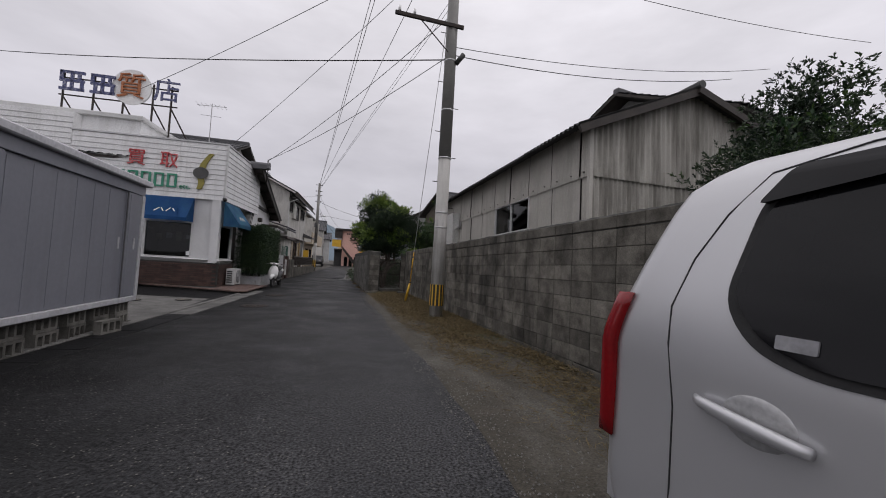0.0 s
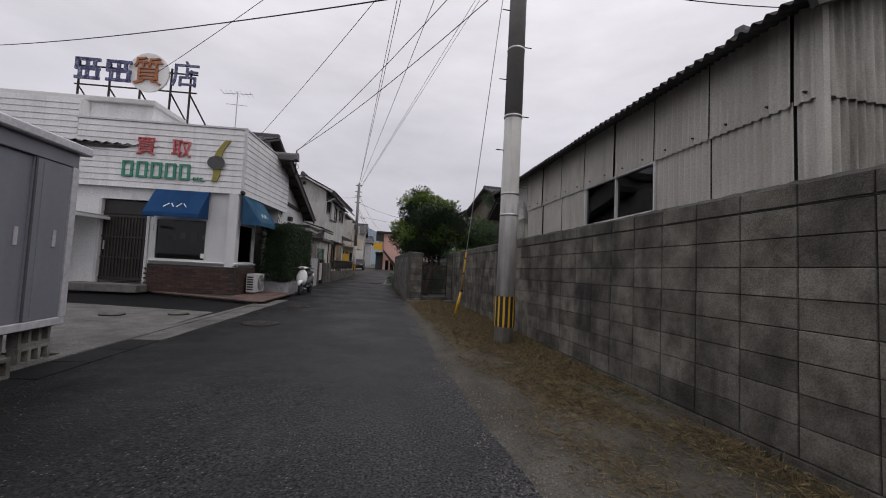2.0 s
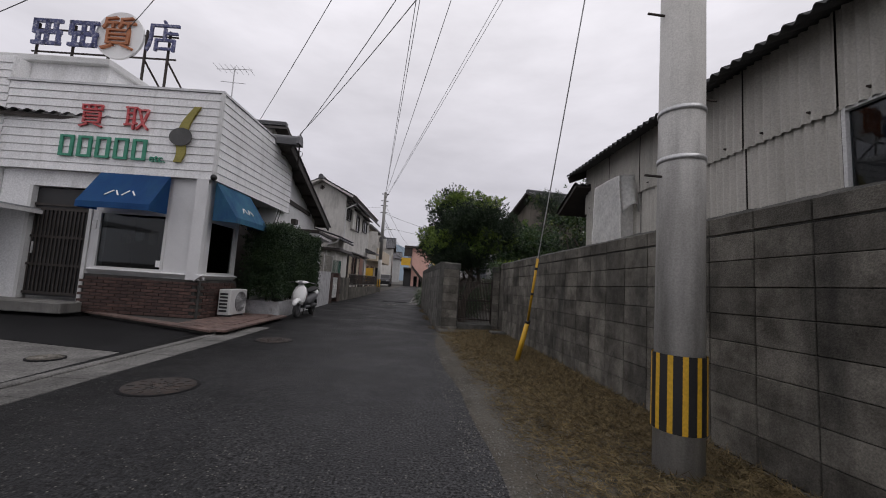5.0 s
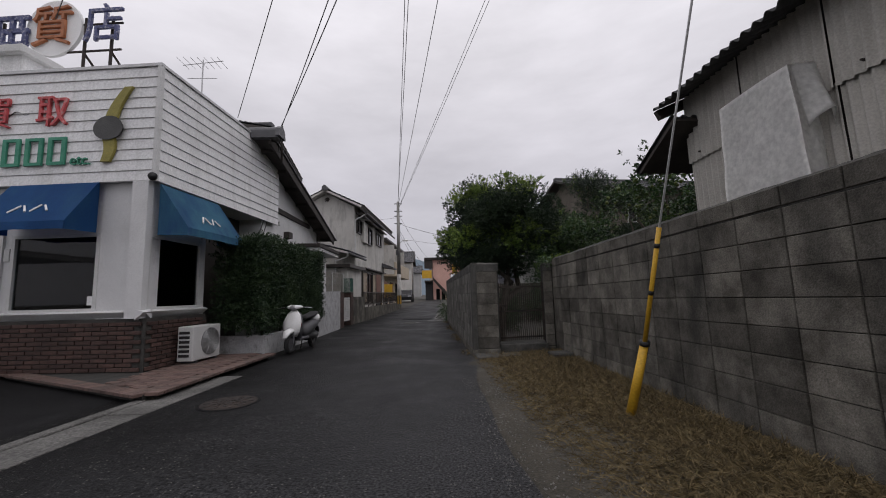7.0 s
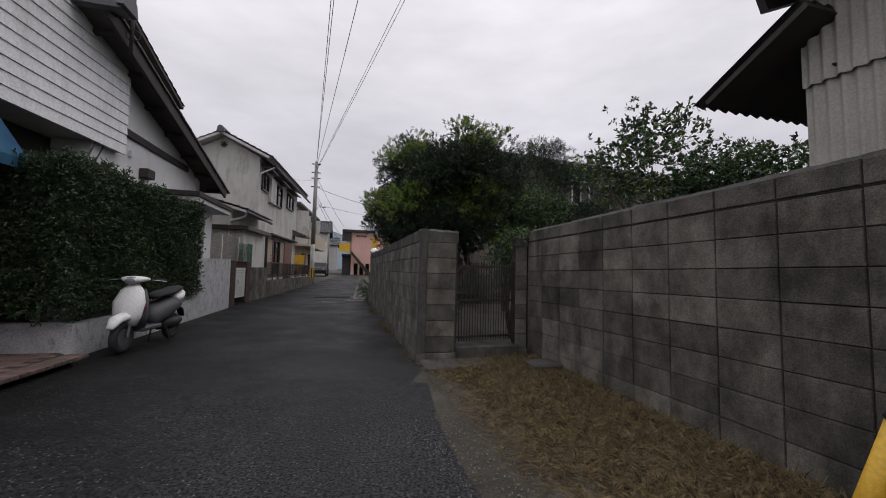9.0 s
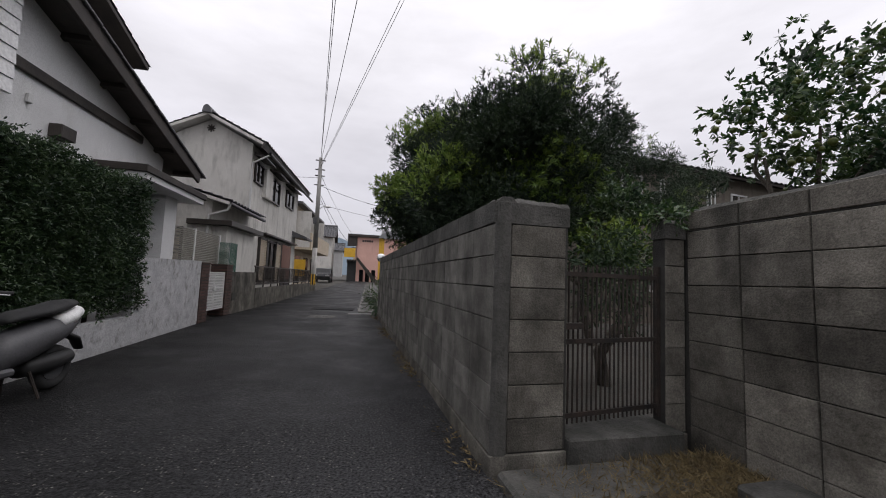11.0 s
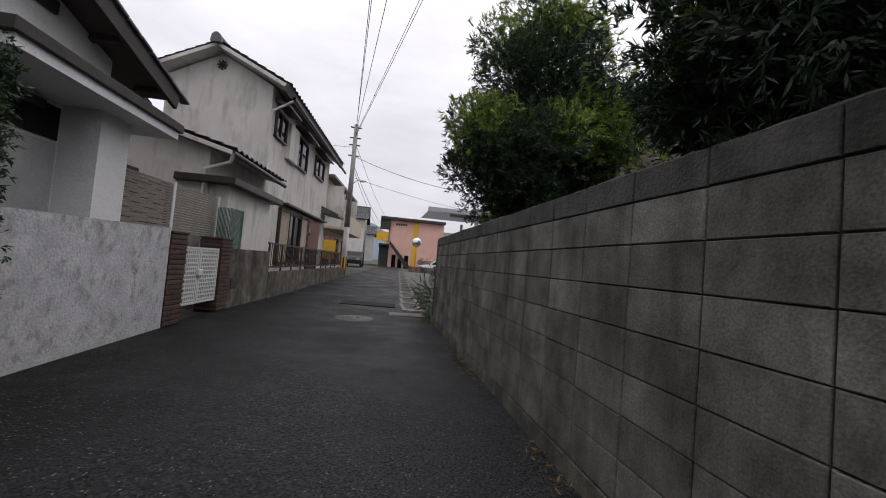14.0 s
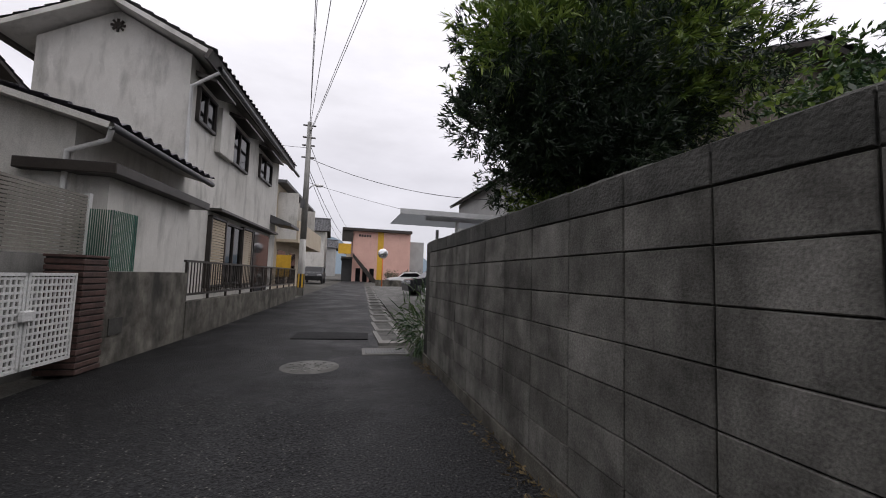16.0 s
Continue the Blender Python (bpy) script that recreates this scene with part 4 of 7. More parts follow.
# entrance porch
boxpart("porch_roof", M["plaster_white"], house_1, 0.0, 0.72, 3.0, 5.4, 2.56, 2.66, label="flat white porch roof")
boxpart("porch_fascia", M["dark_wood"], house_1, 0.0, 0.76, 2.95, 5.45, 2.66, 2.78, bev=0.01)
boxpart("porch_pillar", M["plaster_white"], house_1, 0.0, 0.40, 4.45, 4.95, 0.0, 2.56)
boxpart("entrance_door", M["alu"], house_1, -0.02, 0.03, 3.45, 4.4, 0.1, 2.1, bev=0.01, label="grey aluminium entrance door")
boxpart("transom", M["dark_glass"], house_1, -0.02, 0.025, 3.45, 4.4, 2.14, 2.5)
boxpart("dark_window", M["dark_glass"], house_1, -0.02, 0.02, 0.9, 3.0, 1.0, 2.4)
tube("service_cable", [(0.03, 0.9, 4.1), (0.05, 0.9, 3.5), (0.06, 0.6, 3.0), (0.06, 0.3, 2.5)], 0.012, M["cable"], house_1)
tube("service_cable", [(0.03, 1.0, 4.1), (0.05, 1.05, 3.5), (0.06, 0.8, 3.0), (0.06, 0.5, 2.5)], 0.010, M["cable"], house_1)
rodpart("service_mast", M["iron"], house_1, (0.55, 0.4, 4.4), (0.55, 0.4, 5.35), 0.025)
tube("cable_coil", [(0.56 + 0.1 * math.cos(a * 0.5), 0.42, 4.75 + 0.09 * math.sin(a * 0.5)) for a in range(26)], 0.008, M["cable"], house_1)

# ---------------------------------------------------------------- two-storey house
H2R = -math.degrees(math.atan(0.08))
house_2 = thing("house", -3.48, 34.5, 0, H2R, "stained cream two-storey house with grey tiled roof and brown shutters", "house")
house_2.scale = (1.05, 0.97, 1.05)
GZ, GW, EZ = 6.22, 1.48, 5.5
bm = bmesh.new()
prism(bm, [(-2 * GW + 0.25, 0.0), (0.0, 0.0), (0.0, EZ), (-GW + 0.12, GZ), (-2 * GW + 0.25, EZ)], "y", 0.0, 8.2)
part("wall", bm, M["plaster"], house_2, "stained cream mortar wall")
sl2 = math.degrees(math.atan((GZ - EZ) / GW))
for sgn in (1, -1):
    rm = pose(-GW + 0.12, 0, GZ + 0.02) @ (pose(0, -0.35, 0, 0, 0, -90) if sgn > 0 else pose(0, 8.6, 0, 0, 0, 90)) @ pose(0, 0, 0, -sl2)
    if sgn > 0:
        rm = pose(-GW + 0.12, 8.6, GZ + 0.02) @ pose(0, 0, 0, 0, 0, -90) @ pose(0, 0, 0, -sl2)
    else:
        rm = pose(-GW + 0.12, -0.4, GZ + 0.02) @ pose(0, 0, 0, 0, 0, 90) @ pose(0, 0, 0, -sl2)
    bm = bmesh.new()
    bx(bm, 0, 9.0, 0, GW + 0.55, 0.0, 0.09)
    ob = part("roof_deck", bm, M["plaster"], house_2, "pale boxed eave")
    ob.matrix_local = rm
    tiled_slope("roof_tiles", 9.0, GW + 0.62, M["tile"], house_2, rm @ pose(0, 0, 0.09))
    bm = bmesh.new()
    bx(bm, -0.02, 9.02, GW + 0.5, GW + 0.58, -0.1, 0.11)
    ob = part("eave_board", bm, M["bronze"], house_2)
    ob.matrix_local = rm
bm = bmesh.new()
cyl(bm, (-GW + 0.12, -0.45, GZ + 0.2), (-GW + 0.12, 8.65, GZ + 0.2), 0.11, seg=12)
part("ridge", bm, M["tile"], house_2)
bm = bmesh.new()
prism(bm, [(-GW - 0.02, GZ + 0.06), (-GW + 0.26, GZ + 0.06), (-GW + 0.23, GZ + 0.24), (-GW + 0.16, GZ + 0.31), (-GW + 0.08, GZ + 0.31), (-GW + 0.01, GZ + 0.24)], "y", -0.52, -0.42)
part("ridge_end_tile", bm, M["tile"], house_2)
bm = bmesh.new()
for a in range(4):
    m_ = pose(-GW + 0.12, -0.02, GZ - 0.32) @ pose(0, 0, 0, 0, a * 45, 0)
    bx(bm, -0.13, 0.13, -0.01, 0.012, -0.022, 0.022, m=m_)
part("gable_vent", bm, M["iron"], house_2, "dark flower-shaped gable vent")
# gutters and downpipe
tube("gutter", [(0.68, -0.4, 5.08), (0.68, 8.6, 5.05)], 0.05, M["plastic_grey"], house_2, res=6)
tube("downpipe", [(0.66, -0.3, 5.05), (0.06, -0.05, 4.82), (0.05, -0.03, 3.1)], 0.035, M["frame_white"], house_2, res=6)


def shutter_window(y0, y1, z0, z1, hood=True, shut=0):
    """A brown aluminium window on the lane side of house 2, under a small hood."""
    w = y1 - y0
    win = part("window", bmesh.new(), M["bronze"], house_2, "brown aluminium window with sliding panes")
    bm = bmesh.new()
    for d in ((0.0, 0.08, y0, y1, z0, z0 + 0.06), (0.0, 0.08, y0, y1, z1 - 0.05, z1), (0.0, 0.08, y0, y0 + 0.05, z0, z1), (0.0, 0.08, y1 - 0.05, y1, z0, z1), (0.0, 0.06, (y0 + y1) / 2 - 0.03, (y0 + y1) / 2 + 0.03, z0, z1)):
        bx(bm, *d)
    win.data = mesh_of("window", bm, M["bronze"])
    for k in range(2):
        bm = bmesh.new()
        a = y0 + 0.05 + k * (w / 2 - 0.02)
        bx(bm, 0.012 + 0.012 * k, 0.02 + 0.012 * k, a, a + w / 2 - 0.08, z0 + 0.06, z1 - 0.05)
        part("pane", bm, M["dark_glass"], win)
    if hood:
        bm = bmesh.new()
        prism(bm, [(0.0, z1 + 0.28), (0.42, z1 + 0.12), (0.42, z1 + 0.07), (0.0, z1 + 0.18)], "y", y0 - 0.12, y1 + 0.12)
        part("hood", bm, M["bronze"], win)
    if shut:
        sd = part("shutter_box", bmesh.new(), M["plaster"], win)
        bm = bmesh.new()
        a, b = (y0 - shut, y0) if shut > 0 else (y1, y1 - shut)
        bx(bm, 0.0, 0.14, a, b, z0 - 0.04, z1 + 0.05, bev=0.01)
        sd.data = mesh_of("shutter_box", bm, M["plaster"])
    return win


shutter_window(0.35, 1.35, 4.25, 5.0)
shutter_window(2.45, 4.0, 3.95, 4.95, shut=0.95)
shutter_window(5.3, 6.9, 4.2, 4.98)
# ground-floor window with louvred shutters
gw = shutter_window(2.5, 3.9, 0.75, 2.35, hood=False)
for (a, b) in ((1.45, 2.5), (3.9, 4.9)):
    sh = part("louvred_shutter", bmesh.new(), M["bronze"], house_2, "beige louvred shutter in a brown frame")
    bm = bmesh.new()
    for d in ((0.0, 0.1, a, a + 0.06, 0.7, 2.4), (0.0, 0.1, b - 0.06, b, 0.7, 2.4), (0.0, 0.1, a, b, 2.34, 2.4), (0.0, 0.1, a, b, 0.7, 0.76)):
        bx(bm, *d)
    sh.data = mesh_of("louvred_shutter", bm, M["bronze"])
    for k in range(24):
        bm = bmesh.new()
        bx(bm, 0.03, 0.075, a + 0.06, b - 0.06, 0.77 + k * 0.065, 0.82 + k * 0.065, m=None)
        part("slat", bm, M["beige"], sh)
boxpart("window_hood", M["bronze"], house_2, 0.0, 0.3, 1.4, 7.4, 2.5, 2.56)
boxpart("entry_recess", M["dark_glass"], house_2, 0.0, 0.03, 5.3, 7.2, 0.2, 2.4)
bm = bmesh.new()
prism(bm, [(0.0, 3.25), (0.75, 2.95), (0.75, 2.85), (0.0, 2.95)], "y", 7.3, 9.0)
part("entry_hood", bm, M["tile"], house_2, "small dark tiled entrance hood")
# lower wing towards the lane's start, with a mono-pitch roof
wing = part("wing", bmesh.new(), M["plaster"], house_2, "single-storey cream wing with stained walls")
bm = bmesh.new()
prism(bm, [(-3.2, 0.0), (0.05, 0.0), (0.05, 2.95), (-3.2, 3.85)], "y", -3.1, 0.0)
wing.data = mesh_of("wing", bm, M["plaster"])
sl3 = math.degrees(math.atan(0.9 / 3.25))
rm = pose(0.05, 0.0, 2.95) @ pose(0, 0, 0, 0, 0, -90) @ pose(0, 0, 0, -sl3) @ pose(0, -3.45, 0)
bm = bmesh.new()
bx(bm, -0.02, 3.35, 0, 3.95, 0.01, 0.09)
ob = part("wing_roof", bm, M["plaster"], wing)
ob.matrix_local = rm
tiled_slope("roof_tiles", 3.35, 3.98, M["tile_purple"], wing, rm @ pose(0, 0, 0.09))
tube("gutter", [(0.56, -3.35, 2.86), (0.56, 0.0, 2.83)], 0.05, M["plastic_grey"], wing, res=6)
tube("downpipe", [(0.56, -3.3, 2.86), (0.5, -3.25, 2.7), (0.0, -3.14, 2.55), (-0.02, -3.14, 1.0)], 0.035, M["frame_white"], wing, res=6)
boxpart("bay", M["plaster"], house_2, 0.05, 0.42, -3.0, -0.6, 1.0, 2.28, label="stained plastered bay over the wall")
boxpart("bay_hood", M["bronze"], house_2, -0.5, 0.62, -3.25, -0.2, 2.28, 2.42, bev=0.01)
boxpart("wing_window", M["bronze"], house_2, -1.5, -0.6, -3.16, -3.1, 1.3, 2.2, label="brown louvred window")
for k in range(9):
    boxpart("slat", M["beige"], house_2, -1.45, -0.65, -3.185, -3.162, 1.34 + k * 0.09, 1.40 + k * 0.09)
boxpart("wing_hood", M["bronze"], house_2, -2.9, -1.2, -3.5, -3.1, 2.35, 2.42)

# ---------------------------------------------------------------- corrugated shed behind the first wall
def wavy_sheet(name, w, h, mat, parent, m, pitch=0.09, amp=0.018, lap=0.0):
    """A corrugated sheet: waves along x (0 to w), upright in z (0 to h), facing -y."""
    n = int(w / pitch * 8)
    bm_ = bmesh.new()
    lo = [bm_.verts.new((w * i / n, amp * math.sin(2 * math.pi * w * i / n / pitch) - lap, 0)) for i in range(n + 1)]
    hi = [bm_.verts.new((w * i / n, amp * math.sin(2 * math.pi * w * i / n / pitch), h)) for i in range(n + 1)]
    lo2 = [bm_.verts.new((w * i / n, amp * math.sin(2 * math.pi * w * i / n / pitch) - lap + 0.007, 0)) for i in range(n + 1)]
    lo3 = [bm_.verts.new(v.co) for v in lo]
    for i in range(n):
        bm_.faces.new((lo[i], lo[i + 1], hi[i + 1], hi[i]))
        bm_.faces.new((lo2[i], lo2[i + 1], lo3[i + 1], lo3[i]))
    ob = part(name, bm_, mat, parent, smooth=True)
    ob.matrix_local = m
    return ob


shed = thing("shed", 3.45, 11.45, 0, 0, "old corrugated cement-sheet shed with stained walls", "shed")
shed.matrix_world = pose(3.45, 11.15, 0, -1.2, 0, 0) @ Matrix.Diagonal((1, 0.95, 1, 1))
SE, SP, SR, SX, SW = 3.62, 4.48, 3.95, 2.0, 3.6
bm = bmesh.new()
prism(bm, [(0.03, 0.0), (0.03, SE - 0.02), (SX, SP - 0.03), (SW, SR), (SW, 0.0)], "y", 0.03, 8.1)
part("frame", bm, M["dark_wood"], shed)
for k in range(10):
    w = 0.9 if k < 9 else 0.2
    y = 8.3 - k * 0.9
    lowz0 = 1.2
    jx = 0.006 * ((k * 7) % 3)
    # openings for the window between 2.0 and 3.8 along the wall
    if 2.05 < y < 3.85:
        wavy_sheet("wall_sheet", w - 0.012, 0.90, M["cement_sheet"], shed, pose(-jx, y, lowz0, 0, 0, -90))
    else:
        wavy_sheet("wall_sheet", w - 0.012, 1.62, M["cement_sheet"], shed, pose(-jx, y, lowz0, 0, 0, -90))
    wavy_sheet("wall_sheet", w - 0.012, 0.84, M["cement_sheet"], shed, pose(-0.02 - jx, y, 2.78, 0, 0, -90), lap=0.012)
    for q in (0.22, 0.67) if k < 9 else (0.1,):
        rodpart("bolt", M["iron"], shed, (-0.03 - jx, y - q, 2.86), (-0.062 - jx, y - q, 2.86), 0.014, 0.008, 8)
for k in range(4):
    wavy_sheet("wall_sheet", 0.9 if k < 3 else 0.96, 1.62, M["cement_sheet_mossy"], shed, pose(0.0 + k * 0.88, -0.005 * k, 1.2))
    # upper gable sheets cut to the slope
    bm = bmesh.new()
    n = 60
    prev = None
    for i in range(n + 1):
        x = k * 0.88 + (0.9 if k < 3 else 0.96) * i / n
        top = SE + (SP - SE) * x / SX if x < SX else SP + (SR - SP) * (x - SX) / (SW - SX)
        y = -0.02 - 0.005 * k + 0.014 * math.sin(2 * math.pi * x / 0.105)
        cur = (bm.verts.new((x, y - 0.012, 2.78)), bm.verts.new((x, y, max(2.82, top))))
        if prev:
            bm.faces.new((prev[0], cur[0], cur[1], prev[1]))
        prev = cur
    part("gable_sheet", bm, M["cement_sheet_mossy"], shed, smooth=True)
# roof sheets
for sgn in (0, 1):
    if sgn == 0:
        ln, sa, ox, oz = 2.62, math.degrees(math.atan2(SP - SE, SX)), SX + 0.02, SP + 0.05
        m0 = pose(ox, 8.35, oz, 0, 0, 0) @ pose(0, 0, 0, 0, -sa, 0)
    else:
        ln, sa, ox, oz = 2.05, math.degrees(math.atan2(SP - SR, SW - SX)), SX - 0.02, SP + 0.05
        m0 = pose(ox, -0.25, oz, 0, 0, 180) @ pose(0, 0, 0, 0, -sa, 0)
    for k in range(9):
        bm = bmesh.new()
        n = 84
        w = 0.955
        a = [[bm.verts.new((-ln * e, -(k * w + w * i / n), 0.022 * math.sin(2 * math.pi * (k * w + w * i / n) / 0.13) + 0.005 * (k % 2) + d)) for i in range(n + 1)] for e in (0, 1) for d in (0, -0.008)]
        for i in range(n):
            bm.faces.new((a[0][i], a[0][i + 1], a[2][i + 1], a[2][i]))
            bm.faces.new((a[1][i], a[1][i + 1], a[3][i + 1], a[3][i]))
            bm.faces.new((a[2][i], a[2][i + 1], a[3][i + 1], a[3][i]))
        ob = part("roof_sheet", bm, M["slate"], shed, smooth=True)
        ob.matrix_local = m0
    for ya in (-8.58, -0.03):
        bm = bmesh.new()
        bx(bm, -ln + 0.02, 0.0, ya, ya + 0.06, -0.14, -0.02)
        ob = part("bargeboard", bm, M["dark_wood"], shed)
        ob.matrix_local = m0
bm = bmesh.new()
cyl(bm, (SX, -0.28, SP + 0.07), (SX, 8.4, SP + 0.07), 0.07, seg=10)
part("ridge_cap", bm, M["slate"], shed)
w = window(shed, pose(-0.02, 3.8, 2.11, 0, 0, -90), 1.8, 0.68, fr=0.028, mat="frame_white", panes=2, glass="pane", label="two-pane white-framed shed window")
# lean-to eave at the far end, dark underside, over a pale hanging sheet
bm = bmesh.new()
nn = 140
la = [[bm.verts.new((-0.35 + 2.0 * i / nn, 1.0 * e + 0.0, 0.02 * math.sin(2 * math.pi * 2.0 * i / nn / 0.13) + d)) for i in range(nn + 1)] for e in (0, 1) for d in (0, -0.012)]
for i in range(nn):
    bm.faces.new((la[0][i], la[0][i + 1], la[2][i + 1], la[2][i]))
    bm.faces.new((la[1][i], la[1][i + 1], la[3][i + 1], la[3][i]))
    bm.faces.new((la[2][i], la[2][i + 1], la[3][i + 1], la[3][i]))
ob = part("lean_to", bm, M["slate"], shed, "dark corrugated lean-to roof")
ob.matrix_local = pose(0, 8.08, 3.3, -24, 0, 0)
bm = bmesh.new()
bx(bm, -0.33, 1.6, 0.0, 0.9, -0.09, -0.045)
ob = part("lean_to_frame", bm, M["dark_wood"], shed)
ob.matrix_local = pose(0, 8.08, 3.3, -24, 0, 0)
bm = bmesh.new()
bx(bm, -0.035, 0.03, -0.045, 0.02, 1.2, SE)
part("corner_flashing", bm, M["cement_sheet"], shed)
sheet = part("hanging_sheet", bmesh.new(), M["cloth"], shed, "weathered white tarpaulin hung over the shed's end")
TX, TY0, TY1, TZ0, TZ1 = -0.27, 6.63, 7.41, 1.6, 3.04


def cloth_panel(bm_, at, nu, nv):
    """A panel of cloth: at(u, v) gives its points."""
    g_ = [[bm_.verts.new(at(i / nu, j / nv)) for i in range(nu + 1)] for j in range(nv + 1)]
    for j in range(nv):
        for i in range(nu):
            bm_.faces.new((g_[j][i], g_[j][i + 1], g_[j + 1][i + 1], g_[j + 1][i]))


def fold(u, v, k):
    return 0.022 * noise.noise((u * 2.2 + k, v * 1.4, k)) + 0.009 * math.sin(7 * u + 16 * v + 3 * noise.noise((u * 2, v * 2, k))) * (1.1 - v)


bm = bmesh.new()
# face towards the lane, from the hem up to the taut top edge
cloth_panel(bm, lambda u, v: (TX - fold(u, v, 1.0) - 0.03 * (1 - v) * u, TY0 - 0.05 * (1 - v) + (TY1 + 0.06 * (1 - v) - TY0 + 0.05 * (1 - v)) * u, TZ0 + (TZ1 - TZ0) * v + 0.012 * math.sin(math.pi * u) * v), 24, 36)
# top, sloping up to the wall
cloth_panel(bm, lambda u, v: (TX + (-TX - 0.03) * v, TY0 + (TY1 - TY0) * u, TZ1 + 0.05 * v - 0.03 * math.sin(math.pi * v)), 10, 8)
# side towards the shed's near end, tucked in
cloth_panel(bm, lambda u, v: (TX + 0.01 + (-TX - 0.05) * u, TY0 - 0.05 * (1 - v) + 0.01 + fold(u, v, 4.0) + 0.05 * u, TZ0 + (TZ1 - TZ0) * v), 12, 30)
# loose corner flap over it, its hem hanging in a bow
cloth_panel(bm, lambda u, v: (TX - 0.004 + (-TX + 0.02) * u, TY0 - 0.012 - 0.10 * math.sin(math.pi * min(1, 0.15 + u * 0.8)) * (1 - v) - 0.03 * (1 - v) + 0.03 * math.sin(9 * u) * (1 - v), TZ1 + 0.03 * u - (0.50 - 0.10 * math.sin(math.pi * u) + 0.14 * max(0, 0.6 - u)) * (1 - v) - 0.10 * u * (1 - v)), 16, 12)
# far corner flap
cloth_panel(bm, lambda u, v: (TX + (-TX - 0.02) * u, TY1 + 0.02 + 0.06 * math.sin(2.5 * u) * (1 - v), TZ1 + 0.02 * u - (0.42 + 0.25 * u) * (1 - v)), 10, 10)
bmesh.ops.solidify(bm, geom=bm.faces[:], thickness=0.004)
sheet.data = mesh_of("hanging_sheet", bm, M["cloth"], True)

# ---------------------------------------------------------------- utility pole beside the verge
pole = thing("utility_pole", 2.02, 14.72, 0, 0, "tall grey concrete utility pole with a striped guard", "utility pole")
rodpart("shaft", M["pole"], pole, (0, 0, -0.1), (0, 0, 3.75), 0.155, 0.142, 24)
rodpart("sleeve", M["pole_steel"], pole, (0, 0, 3.75), (0, 0, 9.9), 0.148, 0.12, 24, label="darker upper steel section")
for k in range(24):
    a = 2 * math.pi * (k // 2) / 12 + (0.2 if k % 2 else 0.0)
    bm = bmesh.new()
    r_ = 0.166
    pr = [(r_ * math.cos(a + d), r_ * math.sin(a + d)) for d in ((0, 0.108, 0.216, 2 * math.pi / 12 - 0.2) if k % 2 else (0, 0.07, 0.14, 0.2))]
    lo = [bm.verts.new((x, y, 0.30)) for x, y in pr]
    hi = [bm.verts.new((x, y, 0.79)) for x, y in pr]
    for i in range(3):
        bm.faces.new((lo[i], lo[i + 1], hi[i + 1], hi[i]))
    part("guard_stripe", bm, M["black"] if k % 2 else M["yellow"], pole, "yellow stripe" if k % 2 == 0 else "black stripe", smooth=True)
for z, r_ in ((2.1, 0.150), (2.45, 0.149), (3.75, 0.150), (4.9, 0.143), (6.1, 0.14)):
    rodpart("band", M["alu"], pole, (0, 0, z), (0, 0, z + 0.035), r_ + 0.004, None, 20)
for k in range(9):
    z = 2.0 + k * 0.6
    s = 1 if k % 2 else -1
    rodpart("step_bolt", M["iron"], pole, (s * 0.13, 0, z), (s * 0.27, 0, z), 0.009, None, 6)
boxpart("cross_arm", M["iron"], pole, -1.4, 0.25, -0.16, -0.10, 6.9, 6.98)
rodpart("arm_brace", M["iron"], pole, (-0.8, -0.13, 6.91), (-0.1, -0.1, 6.3), 0.015, None, 6)
for x in (-1.3, -0.95):
    rodpart("insulator", M["white"], pole, (x, -0.13, 6.98), (x, -0.13, 7.11), 0.035, 0.03, 10)
rodpart("cable_box", M["black"], pole, (0.12, -0.1, 6.05), (0.28, -0.15, 6.28), 0.06, None, 10, label="black cable joint box")

guy = thing("guy_wire", 1.92, 18.22, 0, 0, "steel guy wire with leaning yellow plastic covers", "guy wire")
GT = Vector((2.02 - 1.92, 14.72 - 18.22, 8.6))
gd = GT.normalized()
G0, G1, G2 = Vector((0, -0.12, 0)), gd * 0.70 + Vector((0.10, 0, 0)), gd * 1.72 + Vector((0.07, 0, 0))
rodpart("wire", M["alu"], guy, tuple(G2 - (G2 - G1) * 0.05), tuple(GT), 0.008, None, 6)
rodpart("lower_cover", M["yellow"], guy, tuple(G0), tuple(G1), 0.040, 0.036, 14, label="thick yellow cover")
rodpart("seam", M["black"], guy, tuple(G0 + Vector((0.022, -0.030, 0.02))), tuple(G1 + Vector((0.022, -0.027, 0))), 0.005, None, 6)
rodpart("upper_cover", M["yellow"], guy, tuple(G1 - (G2 - G1) * 0.03), tuple(G2), 0.019, 0.018, 12)
for t in (0.0, 0.45, 0.84):
    rodpart("tie", M["black"], guy, tuple(G1 + (G2 - G1) * t), tuple(G1 + (G2 - G1) * (t + 0.035)), 0.043 if t == 0 else 0.023, None, 10)

# ---------------------------------------------------------------- garden gate
gate = thing("garden_gate", 1.515, 21.88, 0.02, 8, "rusty black iron bar gate, closed", "gate")
for z in (0.26, 0.74, 1.19):
    boxpart("rail", M["iron"], gate, 0.0, 0.88, -0.012, 0.012, z, z + 0.03)
for k in range(22):
    x = 0.018 + k * 0.0402
    rodpart("bar", M["iron"], gate, (x, 0, 0.22), (x, 0, 1.27 + 0.01 * math.sin(k * 2.1)), 0.007, None, 6)
boxpart("stile", M["iron"], gate, -0.015, 0.015, -0.018, 0.018, 0.2, 1.29)
boxpart("stile", M["iron"], gate, 0.865, 0.895, -0.018, 0.018, 0.2, 1.29)
boxpart("latch", M["iron"], gate, -0.02, 0.14, -0.05, -0.018, 0.84, 0.88)
